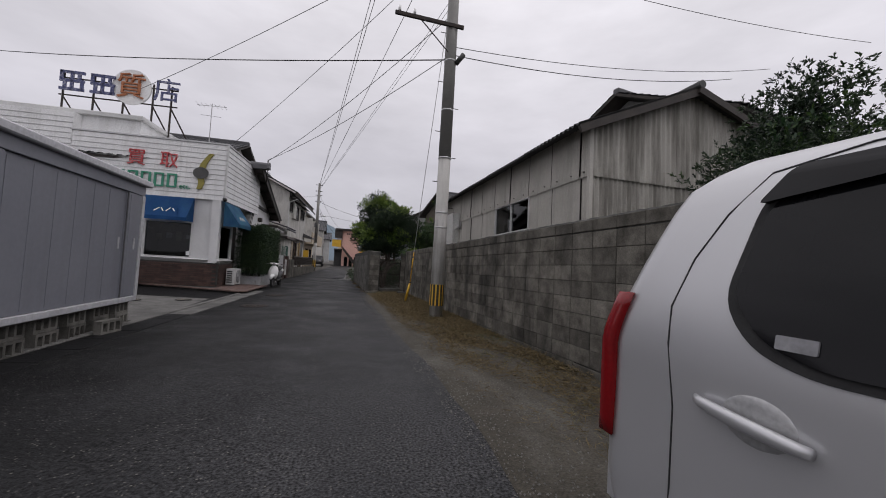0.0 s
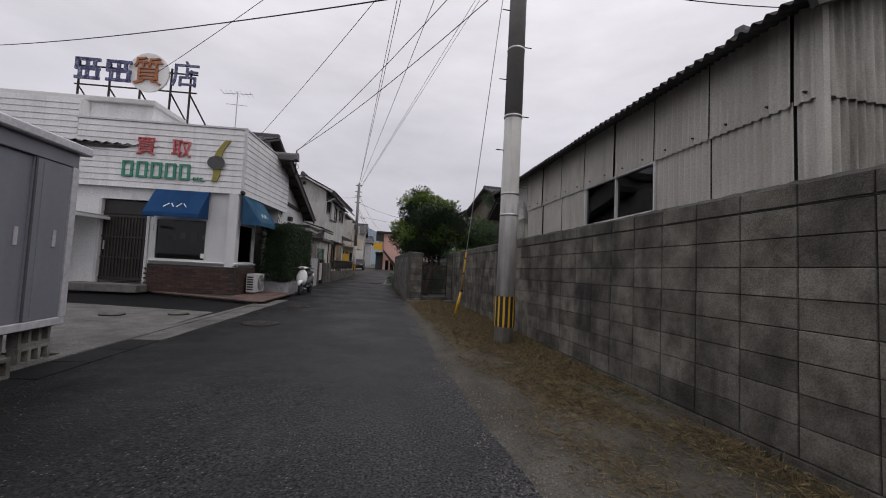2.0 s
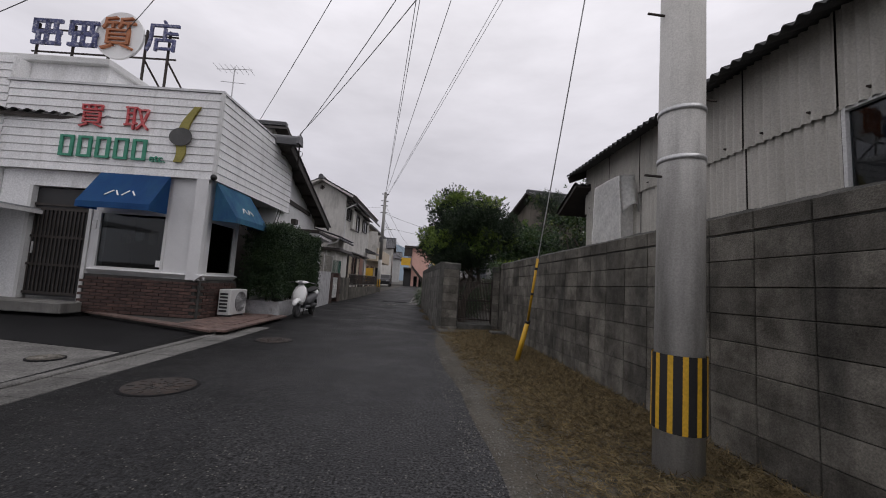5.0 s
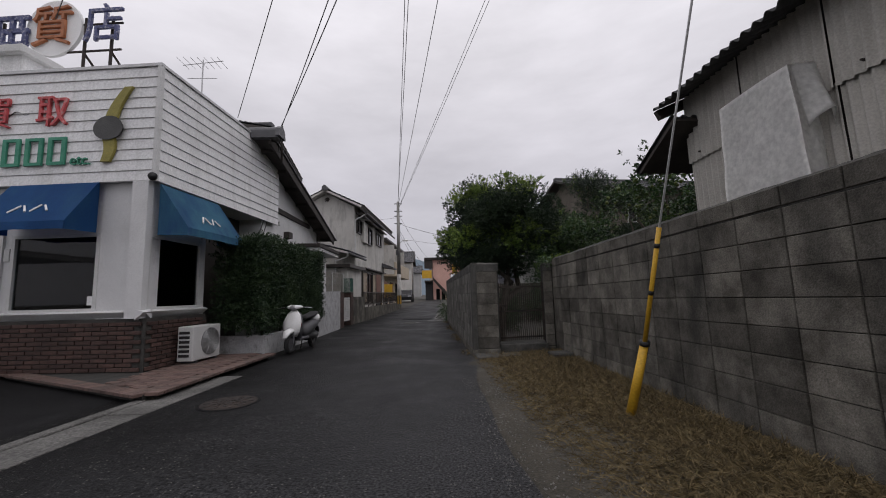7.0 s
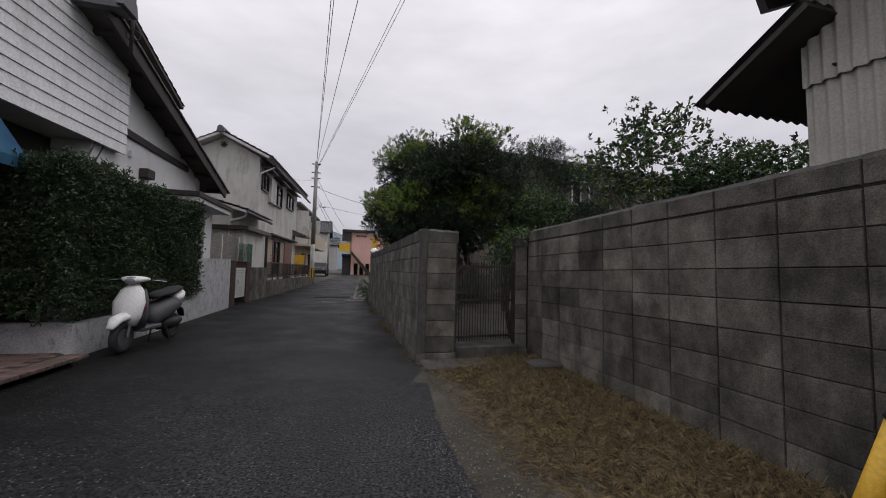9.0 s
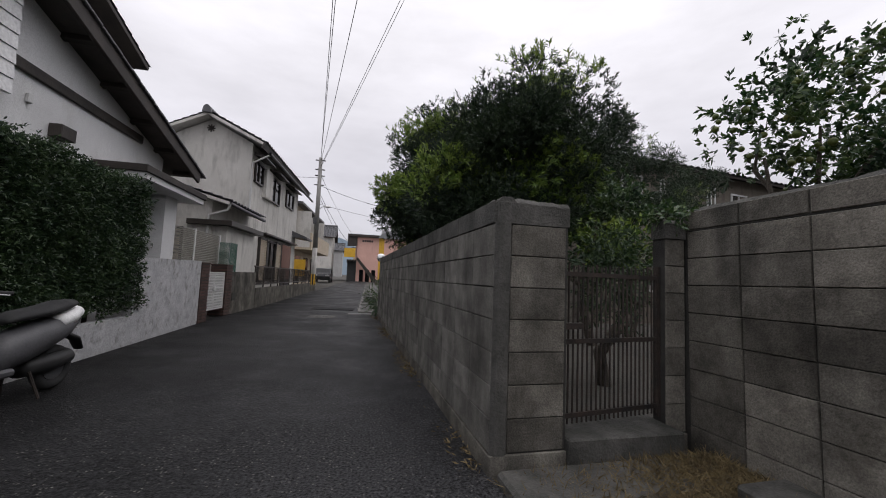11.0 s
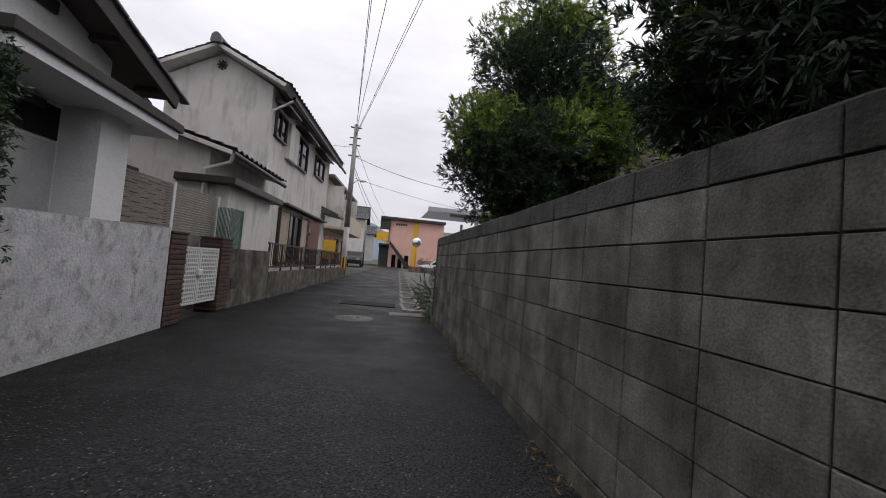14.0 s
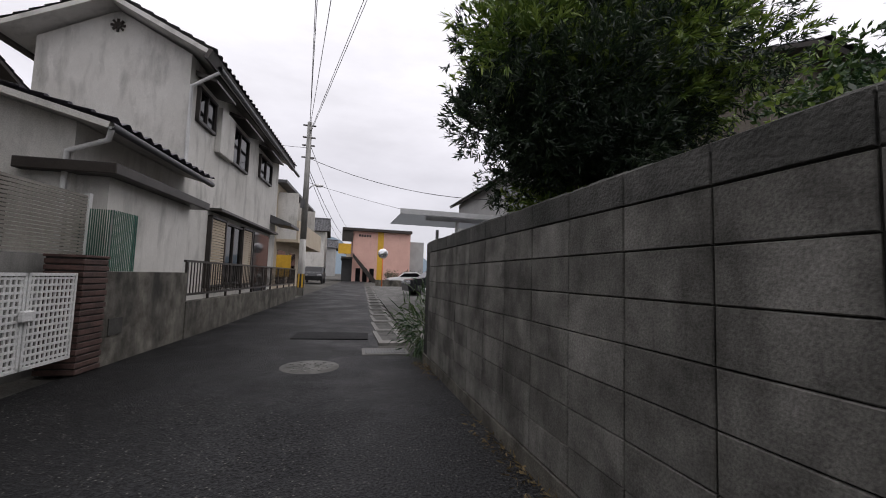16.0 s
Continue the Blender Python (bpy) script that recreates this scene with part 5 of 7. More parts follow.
tagged(boxpart("gate_step", M["cap"], None, 1.512, 2.388, 21.76, 22.2, -0.03, 0.19, bev=0.01), "worn concrete sill under the garden gate", "step", kind="structure")

tagged(boxpart("gate_landing", M["cap"], None, 1.03, 2.45, 21.34, 21.755, -0.06, 0.055, bev=0.02), "low worn concrete landing before the garden gate", "landing", kind="structure")
tagged(boxpart("kerb_stub", M["cap"], None, 2.2, 2.55, 20.95, 21.27, -0.06, 0.13, bev=0.02), "broken concrete stub at the wall foot", "kerb", kind="structure")

# ---------------------------------------------------------------- storage container on blocks
sto = thing("storage_shed", -3.48, 13.65, 0, 0, "grey steel storage shed with sliding doors, raised on blocks", "storage shed")
SZ0, SZ1 = 0.36, 2.36
boxpart("body", M["storage"], sto, -2.2, -0.06, -3.85, -0.02, SZ0 + 0.08, SZ1 - 0.22)
boxpart("base_rail", M["storage_trim"], sto, -2.2, 0.0, -3.85, 0.0, SZ0, SZ0 + 0.08, bev=0.006)
boxpart("roof", M["storage_trim"], sto, -2.3, 0.07, -3.95, 0.10, SZ1 - 0.10, SZ1 + 0.0, bev=0.015)
boxpart("header", M["storage"], sto, -2.25, 0.0, -3.85, 0.0, SZ1 - 0.26, SZ1 - 0.10, bev=0.006)
boxpart("corner_post", M["storage_trim"], sto, -0.06, 0.004, -3.85, -3.79, SZ0 + 0.08, SZ1 - 0.26)
boxpart("corner_post", M["storage_trim"], sto, -0.06, 0.004, -0.08, 0.004, SZ0 + 0.08, SZ1 - 0.26)
for k, (y0, y1, dx) in enumerate(((-0.55, -0.085, -0.01), (-2.95, -0.5, -0.035), (-3.8, -2.9, -0.01))):
    dr = boxpart("sliding_door", M["storage"], sto, dx - 0.025, dx, y0, y1, SZ0 + 0.085, SZ1 - 0.265, bev=0.004)
    n = max(2, int((y1 - y0) / 0.37))
    for i in range(n):
        yy = y0 + 0.1 + i * 0.37
        boxpart("rib", M["storage"], dr, dx, dx + 0.006, yy, yy + 0.02, SZ0 + 0.12, SZ1 - 0.3, bev=0.002)
    boxpart("edge", M["plastic_grey"], dr, dx - 0.002, dx + 0.012, y0, y0 + 0.022, SZ0 + 0.09, SZ1 - 0.27)
    boxpart("pull", M["storage_trim"], dr, dx, dx + 0.012, y1 - 0.18, y1 - 0.14, 1.2, 1.38, bev=0.003)


def hollow_block(x, y, z, rz, label="hollow grey concrete block lying on its side"):
    """A hollow block, its holes towards the lane."""
    b = new("concrete_block_loose")
    bm_ = bmesh.new()
    L_, H_, D_ = 0.39, 0.19, 0.10
    for d in ((-L_ / 2, L_ / 2, -D_ / 2, D_ / 2, 0, 0.035), (-L_ / 2, L_ / 2, -D_ / 2, D_ / 2, H_ - 0.035, H_)):
        bx(bm_, *d)
    for k in range(4):
        xx = -L_ / 2 + k * (L_ - 0.035) / 3
        bx(bm_, xx, xx + 0.035, -D_ / 2, D_ / 2, 0.035, H_ - 0.035)
    bx(bm_, -L_ / 2 + 0.01, L_ / 2 - 0.01, D_ / 2 - 0.03, D_ / 2 - 0.02, 0.03, H_ - 0.03)
    b2 = new("concrete_block_loose", mesh_of("concrete_block_loose", bm_, M["block_pale"]))
    bpy.data.objects.remove(b)
    b2.matrix_world = pose(x, y, z, 0, 0, rz)
    return tagged(b2, label, "concrete block", "blocks under the storage shed")


hb = hollow_block(-3.6, 13.4, -0.02, 90)
for k in range(7):
    y = 13.4 - k * 0.56
    if k:
        copy_thing(hb, pose(-3.6, y, -0.02, 0, 0, 90 + 3 * math.sin(k)))
    copy_thing(hb, pose(-3.61 - 0.01 * (k % 2), y + 0.02 * math.sin(k * 2), 0.172, 0, 0, 90 - 2 * math.sin(k * 3)))
copy_thing(hb, pose(-3.36, 12.6, 0.0, 0, 0, 80))
boxpart("shim", M["concrete"], sto, -0.25, -0.02, -3.7, -0.1, 0.352, 0.362)

# ---------------------------------------------------------------- hedge wall, white and worn
hw = thing("wall_hedge", -2.52, 24.5, 0, 0, "low white painted wall, worn and stained, stepping up", "wall", kind="structure")
bm = bmesh.new()
prism(bm, [(0.0, -0.05), (0.0, 0.40), (3.72, 0.42), (3.72, 1.30), (6.25, 1.33), (6.25, -0.05)], "x", -0.14, 0.0)
part("painted_wall", bm, M["paint_worn"], hw)
boxpart("painted_return", M["paint_worn"], hw, -1.05, -0.14, 0.0, 0.13, -0.05, 0.42)
hw.matrix_world = pose(-3.0, 22.55, 0, 0, 0, -0.7)

# brick gate posts with a white lattice gate
lg = thing("lattice_gate", -3.02, 29.2, 0.06, H2R, "white metal lattice gate, closed, between brick posts", "gate")
lg.scale = (1, 0.85, 1.02)
for k in range(2):
    fr_ = part("gate_leaf", bmesh.new(), M["frame_white"], lg)
    y0 = 0.03 + k * 0.72
    bm = bmesh.new()
    for d in ((-0.015, 0.015, y0, y0 + 0.03, 0.14, 1.02), (-0.015, 0.015, y0 + 0.67, y0 + 0.7, 0.14, 1.02), (-0.015, 0.015, y0, y0 + 0.7, 0.14, 0.17), (-0.015, 0.015, y0, y0 + 0.7, 0.99, 1.02)):
        bx(bm, *d)
    fr_.data = mesh_of("gate_leaf", bm, M["frame_white"])
    bm = bmesh.new()
    for i in range(10):
        bx(bm, -0.006, 0.006, y0 + 0.06 + i * 0.064, y0 + 0.085 + i * 0.064, 0.17, 0.99)
    for i in range(13):
        bx(bm, -0.008, 0.008, y0 + 0.03, y0 + 0.67, 0.19 + i * 0.064, 0.212 + i * 0.064)
    part("lattice", bm, M["frame_white"], fr_)
boxpart("latch", M["frame_white"], lg, 0.01, 0.06, 0.66, 0.80, 0.58, 0.68, bev=0.01)
for k, y in enumerate((28.82, 30.48)):
    post = thing("brick_post", -2.91 + 0.03 * k, y, 0, H2R, "square dark red brick gate post", "gate post", "brick gate posts")
    boxpart("core", M["mortar"], post, -0.38, -0.008, 0.008, 0.37, 0.0, 1.27)
    boxpart("cap", M["brick"], post, -0.40, 0.01, -0.01, 0.39, 1.27, 1.30, bev=0.004)
    for r in range(18):
        for c in range(2):
            ob = new("brick", brick_me)
            ob.parent = post
            ob.matrix_local = pose(-0.008, 0.1 + c * 0.19 - (0.02 if r % 2 else 0), 0.035 + r * 0.07, 0, 0, 90)
            ob = new("brick", brick_me)
            ob.parent = post
            ob.matrix_local = pose(-0.1 - c * 0.19, 0.008, 0.035 + r * 0.07)
# grey wall under the bay, then a lower wall with a railing
gwall = thing("wall_grey", -2.87, 30.86, 0, H2R, "stained grey rendered garden wall", "wall", kind="structure")
boxpart("render", M["block"], gwall, -0.15, 0.0, 0.0, 2.06, -0.05, 1.12)
boxpart("vent_block", M["mortar"], gwall, 0.0, 0.012, 0.12, 0.38, 0.35, 0.55, label="pierced vent block")
rwall = thing("wall_railing", -2.69, 32.93, 0, H2R, "low grey concrete wall with a brown railing on top", "wall", kind="structure")
boxpart("render", M["block"], rwall, -0.14, 0.0, 0.0, 9.6, -0.05, 0.62)
for k in range(11):
    boxpart("post", M["bronze"], rwall, -0.09, -0.05, 0.05 + k * 0.95, 0.09 + k * 0.95, 0.62, 1.32)
for z in (0.72, 1.3):
    boxpart("rail", M["bronze"], rwall, -0.095, -0.045, 0.0, 9.6, z, z + 0.04)
for k in range(78):
    boxpart("baluster", M["bronze"], rwall, -0.078, -0.062, 0.12 + k * 0.12, 0.136 + k * 0.12, 0.76, 1.3)
# panel fence on the wing side
pf = thing("panel_fence", -3.62, 28.45, 0.17, H2R, "beige slatted panel fence with pale posts", "fence")
for k in range(3):
    boxpart("post", M["frame_white"], pf, -0.03, 0.03, k * 1.45, k * 1.45 + 0.06, 0.9, 1.95)
for k in range(18):
    boxpart("slat", M["slat_grey"], pf, -0.012, 0.012, 0.0, 2.96, 1.15 + k * 0.043, 1.182 + k * 0.043)
boxpart("base_wall", M["concrete"], pf, -0.08, 0.04, -0.1, 2.35, -0.22, 1.13)
# small green netted frame
gn = thing("netted_cage", -3.12, 31.35, 1.12, H2R, "small cage wrapped in green netting", "cage")
for d in ((0, 0.03, 0, 0.03), (0, 0.03, 0.5, 0.53), (-0.35, -0.32, 0, 0.03), (-0.35, -0.32, 0.5, 0.53)):
    boxpart("post", M["alu"], gn, *d, 0, 0.8)
bm = bmesh.new()
for i in range(14):
    for a, b in (((0.02, 0.02 + i * 0.037), None),):
        bx(bm, 0.032, 0.036, 0.0 + i * 0.039, 0.022 + i * 0.039, 0, 0.8)
        bx(bm, -0.34 + i * 0.026, -0.326 + i * 0.026, -0.006, -0.002, 0, 0.8)
part("net", bm, M["net_green"], gn)

# ---------------------------------------------------------------- trees and hedge
def limbs(parent, paths, name="trunk"):
    """Tapered bent stems: each path is (points, r0, r1)."""
    bm_ = bmesh.new()
    for pts, r0, r1 in paths:
        n = len(pts) - 1
        prev = None
        for i, p in enumerate(pts):
            d = Vector(pts[min(i + 1, n)]) - Vector(pts[max(i - 1, 0)])
            q = d.to_track_quat("Z", "Y")
            r = r0 + (r1 - r0) * i / n
            ring = [bm_.verts.new(Vector(p) + q @ Vector((r * math.cos(a), r * math.sin(a), 0))) for a in [2 * math.pi * k / 8 for k in range(8)]]
            if prev:
                for k in range(8):
                    bm_.faces.new((prev[k], prev[(k + 1) % 8], ring[(k + 1) % 8], ring[k]))
            prev = ring
    return part(name, bm_, M["bark"], parent, smooth=True)


def grow(rng, base, tips, r0, r1, bend=0.15):
    """Bent paths from base to each tip."""
    out = []
    for tip in tips:
        pts = []
        for i in range(6):
            t = i / 5
            j = rng.normal(size=3) * bend * math.sin(math.pi * t)
            pts.append((base[0] + (tip[0] - base[0]) * t + j[0], base[1] + (tip[1] - base[1]) * t + j[1], base[2] + (tip[2] - base[2]) * t ** 0.8 + j[2] * 0.4))
        out.append((pts, r0, r1))
    return out


def tree(name, x, y, label, lobes, n_tuft, per, leaf, seed, trunk=None, bright=0.2, mats=("leaf_dark", "leaf_bright"), spread=0.55, up=0.45, group="garden trees", fruit=0, inner=0.25, clump=0.3, sparse=False, size=1.0):
    """A tree at (x, y): lobes are (centre, radii), relative to the foot."""
    rng = np.random.default_rng(seed)
    t = thing(name, x, y, 0, 0, label, "tree", group)
    t.scale = (size, size, size)
    vols = np.array([l[1][0] * l[1][1] + l[1][1] * l[1][2] for l in lobes])
    allp, alld = [], []
    for (c, r), v in zip(lobes, vols / vols.sum()):
        k = int(n_tuft * v)
        # rounded clumps over the lobe, then shoots on the clumps
        nc = max(6, int(26 * (r[0] * r[1] + r[1] * r[2]) ** 0.8))
        cc, _ = shell(rng, c, r, nc, 0.62, 0.92)
        cr = clump * rng.uniform(0.7, 1.35, nc)
        which = rng.integers(0, nc, int(k * (1 - inner)))
        u = rng.normal(size=(len(which), 3))
        u /= np.linalg.norm(u, axis=1, keepdims=True)
        p = cc[which] + u * cr[which][:, None] * rng.uniform(0.65, 1.05, (len(which), 1)) * np.array([1, 1, 0.8])
        d = u
        p2, d2 = shell(rng, c, r, int(k * inner), 0.15, 0.8)
        allp += [p, p2]
        alld += [d, d2]
    p, d = np.concatenate(allp), np.concatenate(alld)
    # clumps: keep shoots where a coarse field is high, so that gaps show
    f = np.sin(p[:, 0] * 5.1 + seed) * np.sin(p[:, 1] * 4.7) + np.sin(p[:, 2] * 5.6 + 1.3 * seed) * np.cos(p[:, 0] * 3.1)
    keep = f + rng.normal(size=len(f)) * 0.55 > (-0.55 if sparse else -1.2)
    p, d = p[keep], d[keep]
    d = d + np.array([0, 0, up]) + rng.normal(size=d.shape) * 0.35
    d /= np.linalg.norm(d, axis=1, keepdims=True)
    # new growth catches on the outer, upper shoots
    patch = np.sin(p[:, 0] * 4.3 + 2 * seed) * np.sin(p[:, 1] * 3.7 + seed) + np.sin(p[:, 2] * 4.9 + seed) > 0.45
    outer = (rng.random(len(p)) < bright * 3.0 * (0.35 + 0.9 * np.clip(d[:, 2], 0, 1))) & patch
    quads("crown", tufts(rng, p[~outer], d[~outer], per, leaf[0], leaf[1], spread, 0.05 if leaf[1] < 0.012 else 0.2), M[mats[0]], t)
    quads("new_growth", tufts(rng, p[outer] + d[outer] * 0.06, d[outer], per, leaf[0] * 1.25, leaf[1] * 1.25, spread * 0.85), M[mats[1]], t, "yellow-green new shoots")
    if trunk is None:
        trunk = grow(rng, (0, 0, -0.05), [c for c, _ in lobes], 0.09, 0.03)
    limbs(t, trunk)
    if fruit:
        bm_ = bmesh.new()
        bmesh.ops.create_icosphere(bm_, subdivisions=2, radius=0.038)
        me_ = mesh_of("fruit", bm_, M["fruit"], True)
        sel = rng.choice(len(p), fruit, replace=False)
        for i in sel:
            ob_ = new("fruit", me_)
            ob_.parent = t
            ob_.location = p[i] + d[i] * 0.02 + np.array([0, 0, -0.05])
            ob_.scale = [rng.uniform(0.8, 1.25)] * 3
    return t


tree("podocarpus_tree", 2.0, 24.2, "broad dark green podocarpus with yellow-green new shoots", [((0.35, 0, 2.80), (1.08, 1.0, 0.86)), ((-0.55, 0.15, 2.35), (0.45, 0.6, 0.5)), ((0.95, 0.2, 2.65), (0.5, 0.6, 0.42)), ((-0.1, 0.1, 1.95), (0.9, 0.8, 0.5))], 21000, 15, (0.051, 0.0105), 3, bright=0.19, spread=0.55, up=0.45, clump=0.25, inner=0.32, size=1.08)
tree("podocarpus_tree", 2.05, 28.6, "tall narrow dark green podocarpus behind the wall", [((0.0, 0, 3.2), (1.05, 1.0, 1.3)), ((-0.4, -0.3, 2.3), (0.78, 0.8, 0.75)), ((0.55, -0.1, 2.6), (0.75, 0.8, 1.0)), ((-0.1, -0.1, 1.8), (0.6, 0.6, 0.5))], 21000, 14, (0.053, 0.0108), 8, bright=0.50, spread=0.55, up=0.45, clump=0.27, inner=0.32, size=1.2)
tree("pine_tree", 6.4, 27.2, "dark cloud-pruned garden pine with bare limbs", [((0.2, 0.3, 4.1), (1.1, 1.0, 0.4)), ((0.9, -0.2, 3.0), (1.1, 0.9, 0.4)), ((-0.6, 0.2, 4.7), (0.8, 0.8, 0.35)), ((1.9, 0.2, 3.8), (0.8, 0.8, 0.4))], 5500, 12, (0.085, 0.009), 11, bright=0.03, spread=0.8, clump=0.22)
tree("citrus_tree", 5.6, 22.9, "open citrus tree with small green fruit", [((0, 0, 3.25), (1.3, 1.1, 0.8)), ((-0.85, -0.1, 3.05), (0.6, 0.6, 0.5)), ((0.9, 0.2, 2.85), (0.8, 0.8, 0.6)), ((0.0, 0, 3.95), (0.7, 0.6, 0.45))], 950, 9, (0.085, 0.038), 14, bright=0.16, mats=("leaf_citrus", "leaf_dark"), fruit=110, spread=0.9, inner=0.35, sparse=True, trunk=grow(np.random.default_rng(4), (0, 0, -0.05), [(0, 0, 3.2), (-0.9, 0, 2.7), (0.9, 0.2, 2.8), (-0.4, 0.4, 3.3), (0.5, -0.3, 3.0)], 0.075, 0.015, 0.2))
tree("citrus_tree", 7.0, 22.3, "leafy citrus tree with green fruit behind the wall", [((0, 0, 2.8), (1.1, 1.0, 0.8)), ((-0.7, 0.3, 2.4), (0.7, 0.7, 0.5))], 2000, 9, (0.085, 0.038), 15, bright=0.16, mats=("leaf_citrus", "leaf_dark"), fruit=30, spread=0.9, inner=0.35)
tree("citrus_tree", 4.9, 26.4, "leafy citrus tree deep in the garden", [((0, 0, 2.7), (1.2, 1.0, 0.85)), ((-0.8, 0.2, 2.3), (0.7, 0.7, 0.55))], 2000, 9, (0.085, 0.038), 27, bright=0.16, mats=("leaf_citrus", "leaf_dark"), fruit=25, spread=0.9, inner=0.35)
tree("broadleaf_tree", 3.2, 23.7, "small leafy garden tree with light green leaves", [((0, 0, 1.45), (0.38, 0.4, 0.4))], 500, 9, (0.06, 0.024), 18, bright=0.15, mats=("leaf_citrus", "leaf_bright"), spread=0.9)
tree("broadleaf_tree", 5.0, 28.2, "leafy persimmon-like tree with yellowing leaves", [((0.0, 0, 2.9), (1.0, 0.8, 0.8)), ((1.2, 0, 3.2), (1.0, 0.8, 0.8)), ((0.3, 0.2, 3.5), (0.8, 0.7, 0.5))], 1250, 8, (0.085, 0.04), 19, bright=0.35, mats=("leaf_citrus", "leaf_bright"), spread=0.95, sparse=True)
tree("garden_bush", 5.2, 9.1, "dense rounded evergreen shrub over the wall", [((0, 0, 2.2), (1.2, 1.0, 0.95)), ((-1.0, -0.3, 1.9), (0.6, 0.6, 0.5)), ((1.2, 0.2, 2.2), (0.9, 0.9, 0.85)), ((-0.35, 0, 2.9), (0.42, 0.42, 0.45))], 9000, 10, (0.05, 0.018), 21, bright=0.08, mats=("leaf_dark", "leaf_citrus"), size=1.12)

# clipped hedge behind the low white wall
hedge = thing("hedge", -3.28, 24.2, 0, -0.7, "dense clipped dark green hedge behind the low wall", "hedge", kind="")
rng = np.random.default_rng(31)
bm = bmesh.new()
bx(bm, -0.45, 0.16, -1.75, 2.0, 0.75, 2.2)
part("core", bm, M["leaf_hedge"], hedge)
n = 13000
fc = rng.random(n)
P3 = np.zeros((n, 3))
D3 = np.zeros((n, 3))
a, b, c = rng.uniform(-1.95, 2.2, n), rng.uniform(0.55, 2.36, n), rng.uniform(-0.6, 0.36, n)
lane, top_, south, north = fc < 0.55, (fc >= 0.55) & (fc < 0.75), (fc >= 0.75) & (fc < 0.9), fc >= 0.9
P3[lane] = np.stack([0.30 + 0.06 * np.sin(a * 3.1) * np.sin(b * 4) + 0 * a, a, b], 1)[lane]
D3[lane] = (1, 0, 0.25)
P3[top_] = np.stack([c, a, 2.34 + 0.05 * np.sin(a * 4.2) + 0.04 * np.sin(c * 7)], 1)[top_]
D3[top_] = (0, 0, 1)
P3[south] = np.stack([c, -1.9 + 0 * a, b], 1)[south]
D3[south] = (0.2, -1, 0.2)
P3[north] = np.stack([c, 2.15 + 0 * a, b], 1)[north]
D3[north] = (0.2, 1, 0.2)
P3 += rng.normal(size=P3.shape) * 0.05
D3 = D3 + rng.normal(size=D3.shape) * 0.45
D3 /= np.linalg.norm(D3, axis=1, keepdims=True)
quads("foliage", tufts(rng, P3 - D3 * 0.08, D3, 7, 0.05, 0.017, 0.7), M["leaf_hedge"], hedge)
sel = rng.random(n) < 0.10
quads("light_growth", tufts(rng, P3[sel] - D3[sel] * 0.03, D3[sel], 6, 0.05, 0.016, 0.6), M["leaf_dark"], hedge)
for x_, y_ in ((-0.1, -1.5), (-0.2, -0.7), (-0.1, 0.1), (-0.2, 0.9), (-0.1, 1.7)):
    limbs(hedge, [([(x_, y_, -0.02), (x_ * 0.9, y_ + 0.05, 0.9)], 0.03, 0.025)], "stem")

# ivy-like weed on the gate pier and moss tufts on the caps
rng = np.random.default_rng(40)
p, d = shell(rng, (2.5, 22.0, 1.7), (0.2, 0.18, 0.09), 120, 0.4, 1.0)
wd = quads("creeper", tufts(rng, p, d, 5, 0.04, 0.025, 0.9), M["leaf_citrus"])
tagged(wd, "light green creeper on the gate pier's top", "creeper", kind="stuff")
p, d = shell(rng, (2.75, 23.0, 1.25), (0.35, 0.5, 0.55), 300, 0.3, 1.0)
wd = quads("garden_shrub", tufts(rng, p, d, 6, 0.07, 0.016, 0.9), M["leaf_hedge"])
tagged(wd, "dark green leafy shrub inside the gate", "shrub")

# the garden's far end: a low wall and dark shrubs before it
tagged(boxpart("wall_garden_end", M["block"], None, W2X + 0.14, 9.6, 30.62, 30.74, -0.05, 1.5, bev=0.01), "low grey block wall at the garden's far end", "wall", kind="structure")
for k, (gx, gy, gh) in enumerate(((2.55, 26.4, 0.55), (3.3, 29.6, 0.7), (4.5, 29.9, 0.62), (2.3, 30.0, 0.6))):
    p, d = shell(rng, (gx, gy, gh * 0.9), (0.55, 0.5, gh), 650, 0.3, 1.0)
    p[:, 2] = np.abs(p[:, 2])
    wd = quads("garden_shrub", tufts(rng, p, d, 6, 0.07, 0.02, 0.9), M["leaf_hedge"])
    tagged(wd, "low dark green leafy shrub in the garden", "shrub", "garden shrubs")

# straw, weeds and litter on the verge
rng = np.random.default_rng(50)
n = 150000
x = 1.0 + 1.57 * rng.beta(2.0, 1.1, n)
y = 8 + 13.7 * rng.beta(1.8, 0.9, n)
keep = np.sin(x * 5.2 + 0.7 * y) * np.sin(y * 2.3 + x) + rng.normal(size=n) * 0.42 + 0.75 * np.clip((y - 12) / 3, 0, 1) > -0.08
x, y = x[keep], y[keep]
z = -0.010 + 0.05 * np.clip((x - 0.75) / 1.8, 0, None) ** 0.8 + 0.022 * rng.random(len(x)) ** 2
ax = np.stack([rng.normal(size=len(x)), rng.normal(size=len(x)), 0.3 * np.abs(rng.normal(size=len(x)))], 1)
st = quads("dry_grass", leaves(rng, np.stack([x, y, z], 1), ax, 0.095, 0.0056, 0.0), M["straw"])
tagged(st, "cut dry grass lying on the verge", "dry grass", kind="stuff")
n = 9000
x = 1.3 + 1.26 * rng.beta(3.2, 0.9, n)
y = 7.5 + 14.2 * rng.random(n)
keep = np.sin(y * 3.3 + 2 * x) + np.sin(y * 1.1) + rng.normal(size=n) * 0.6 > 0.35
x, y = x[keep], y[keep]
z = 0.02 + 0 * x
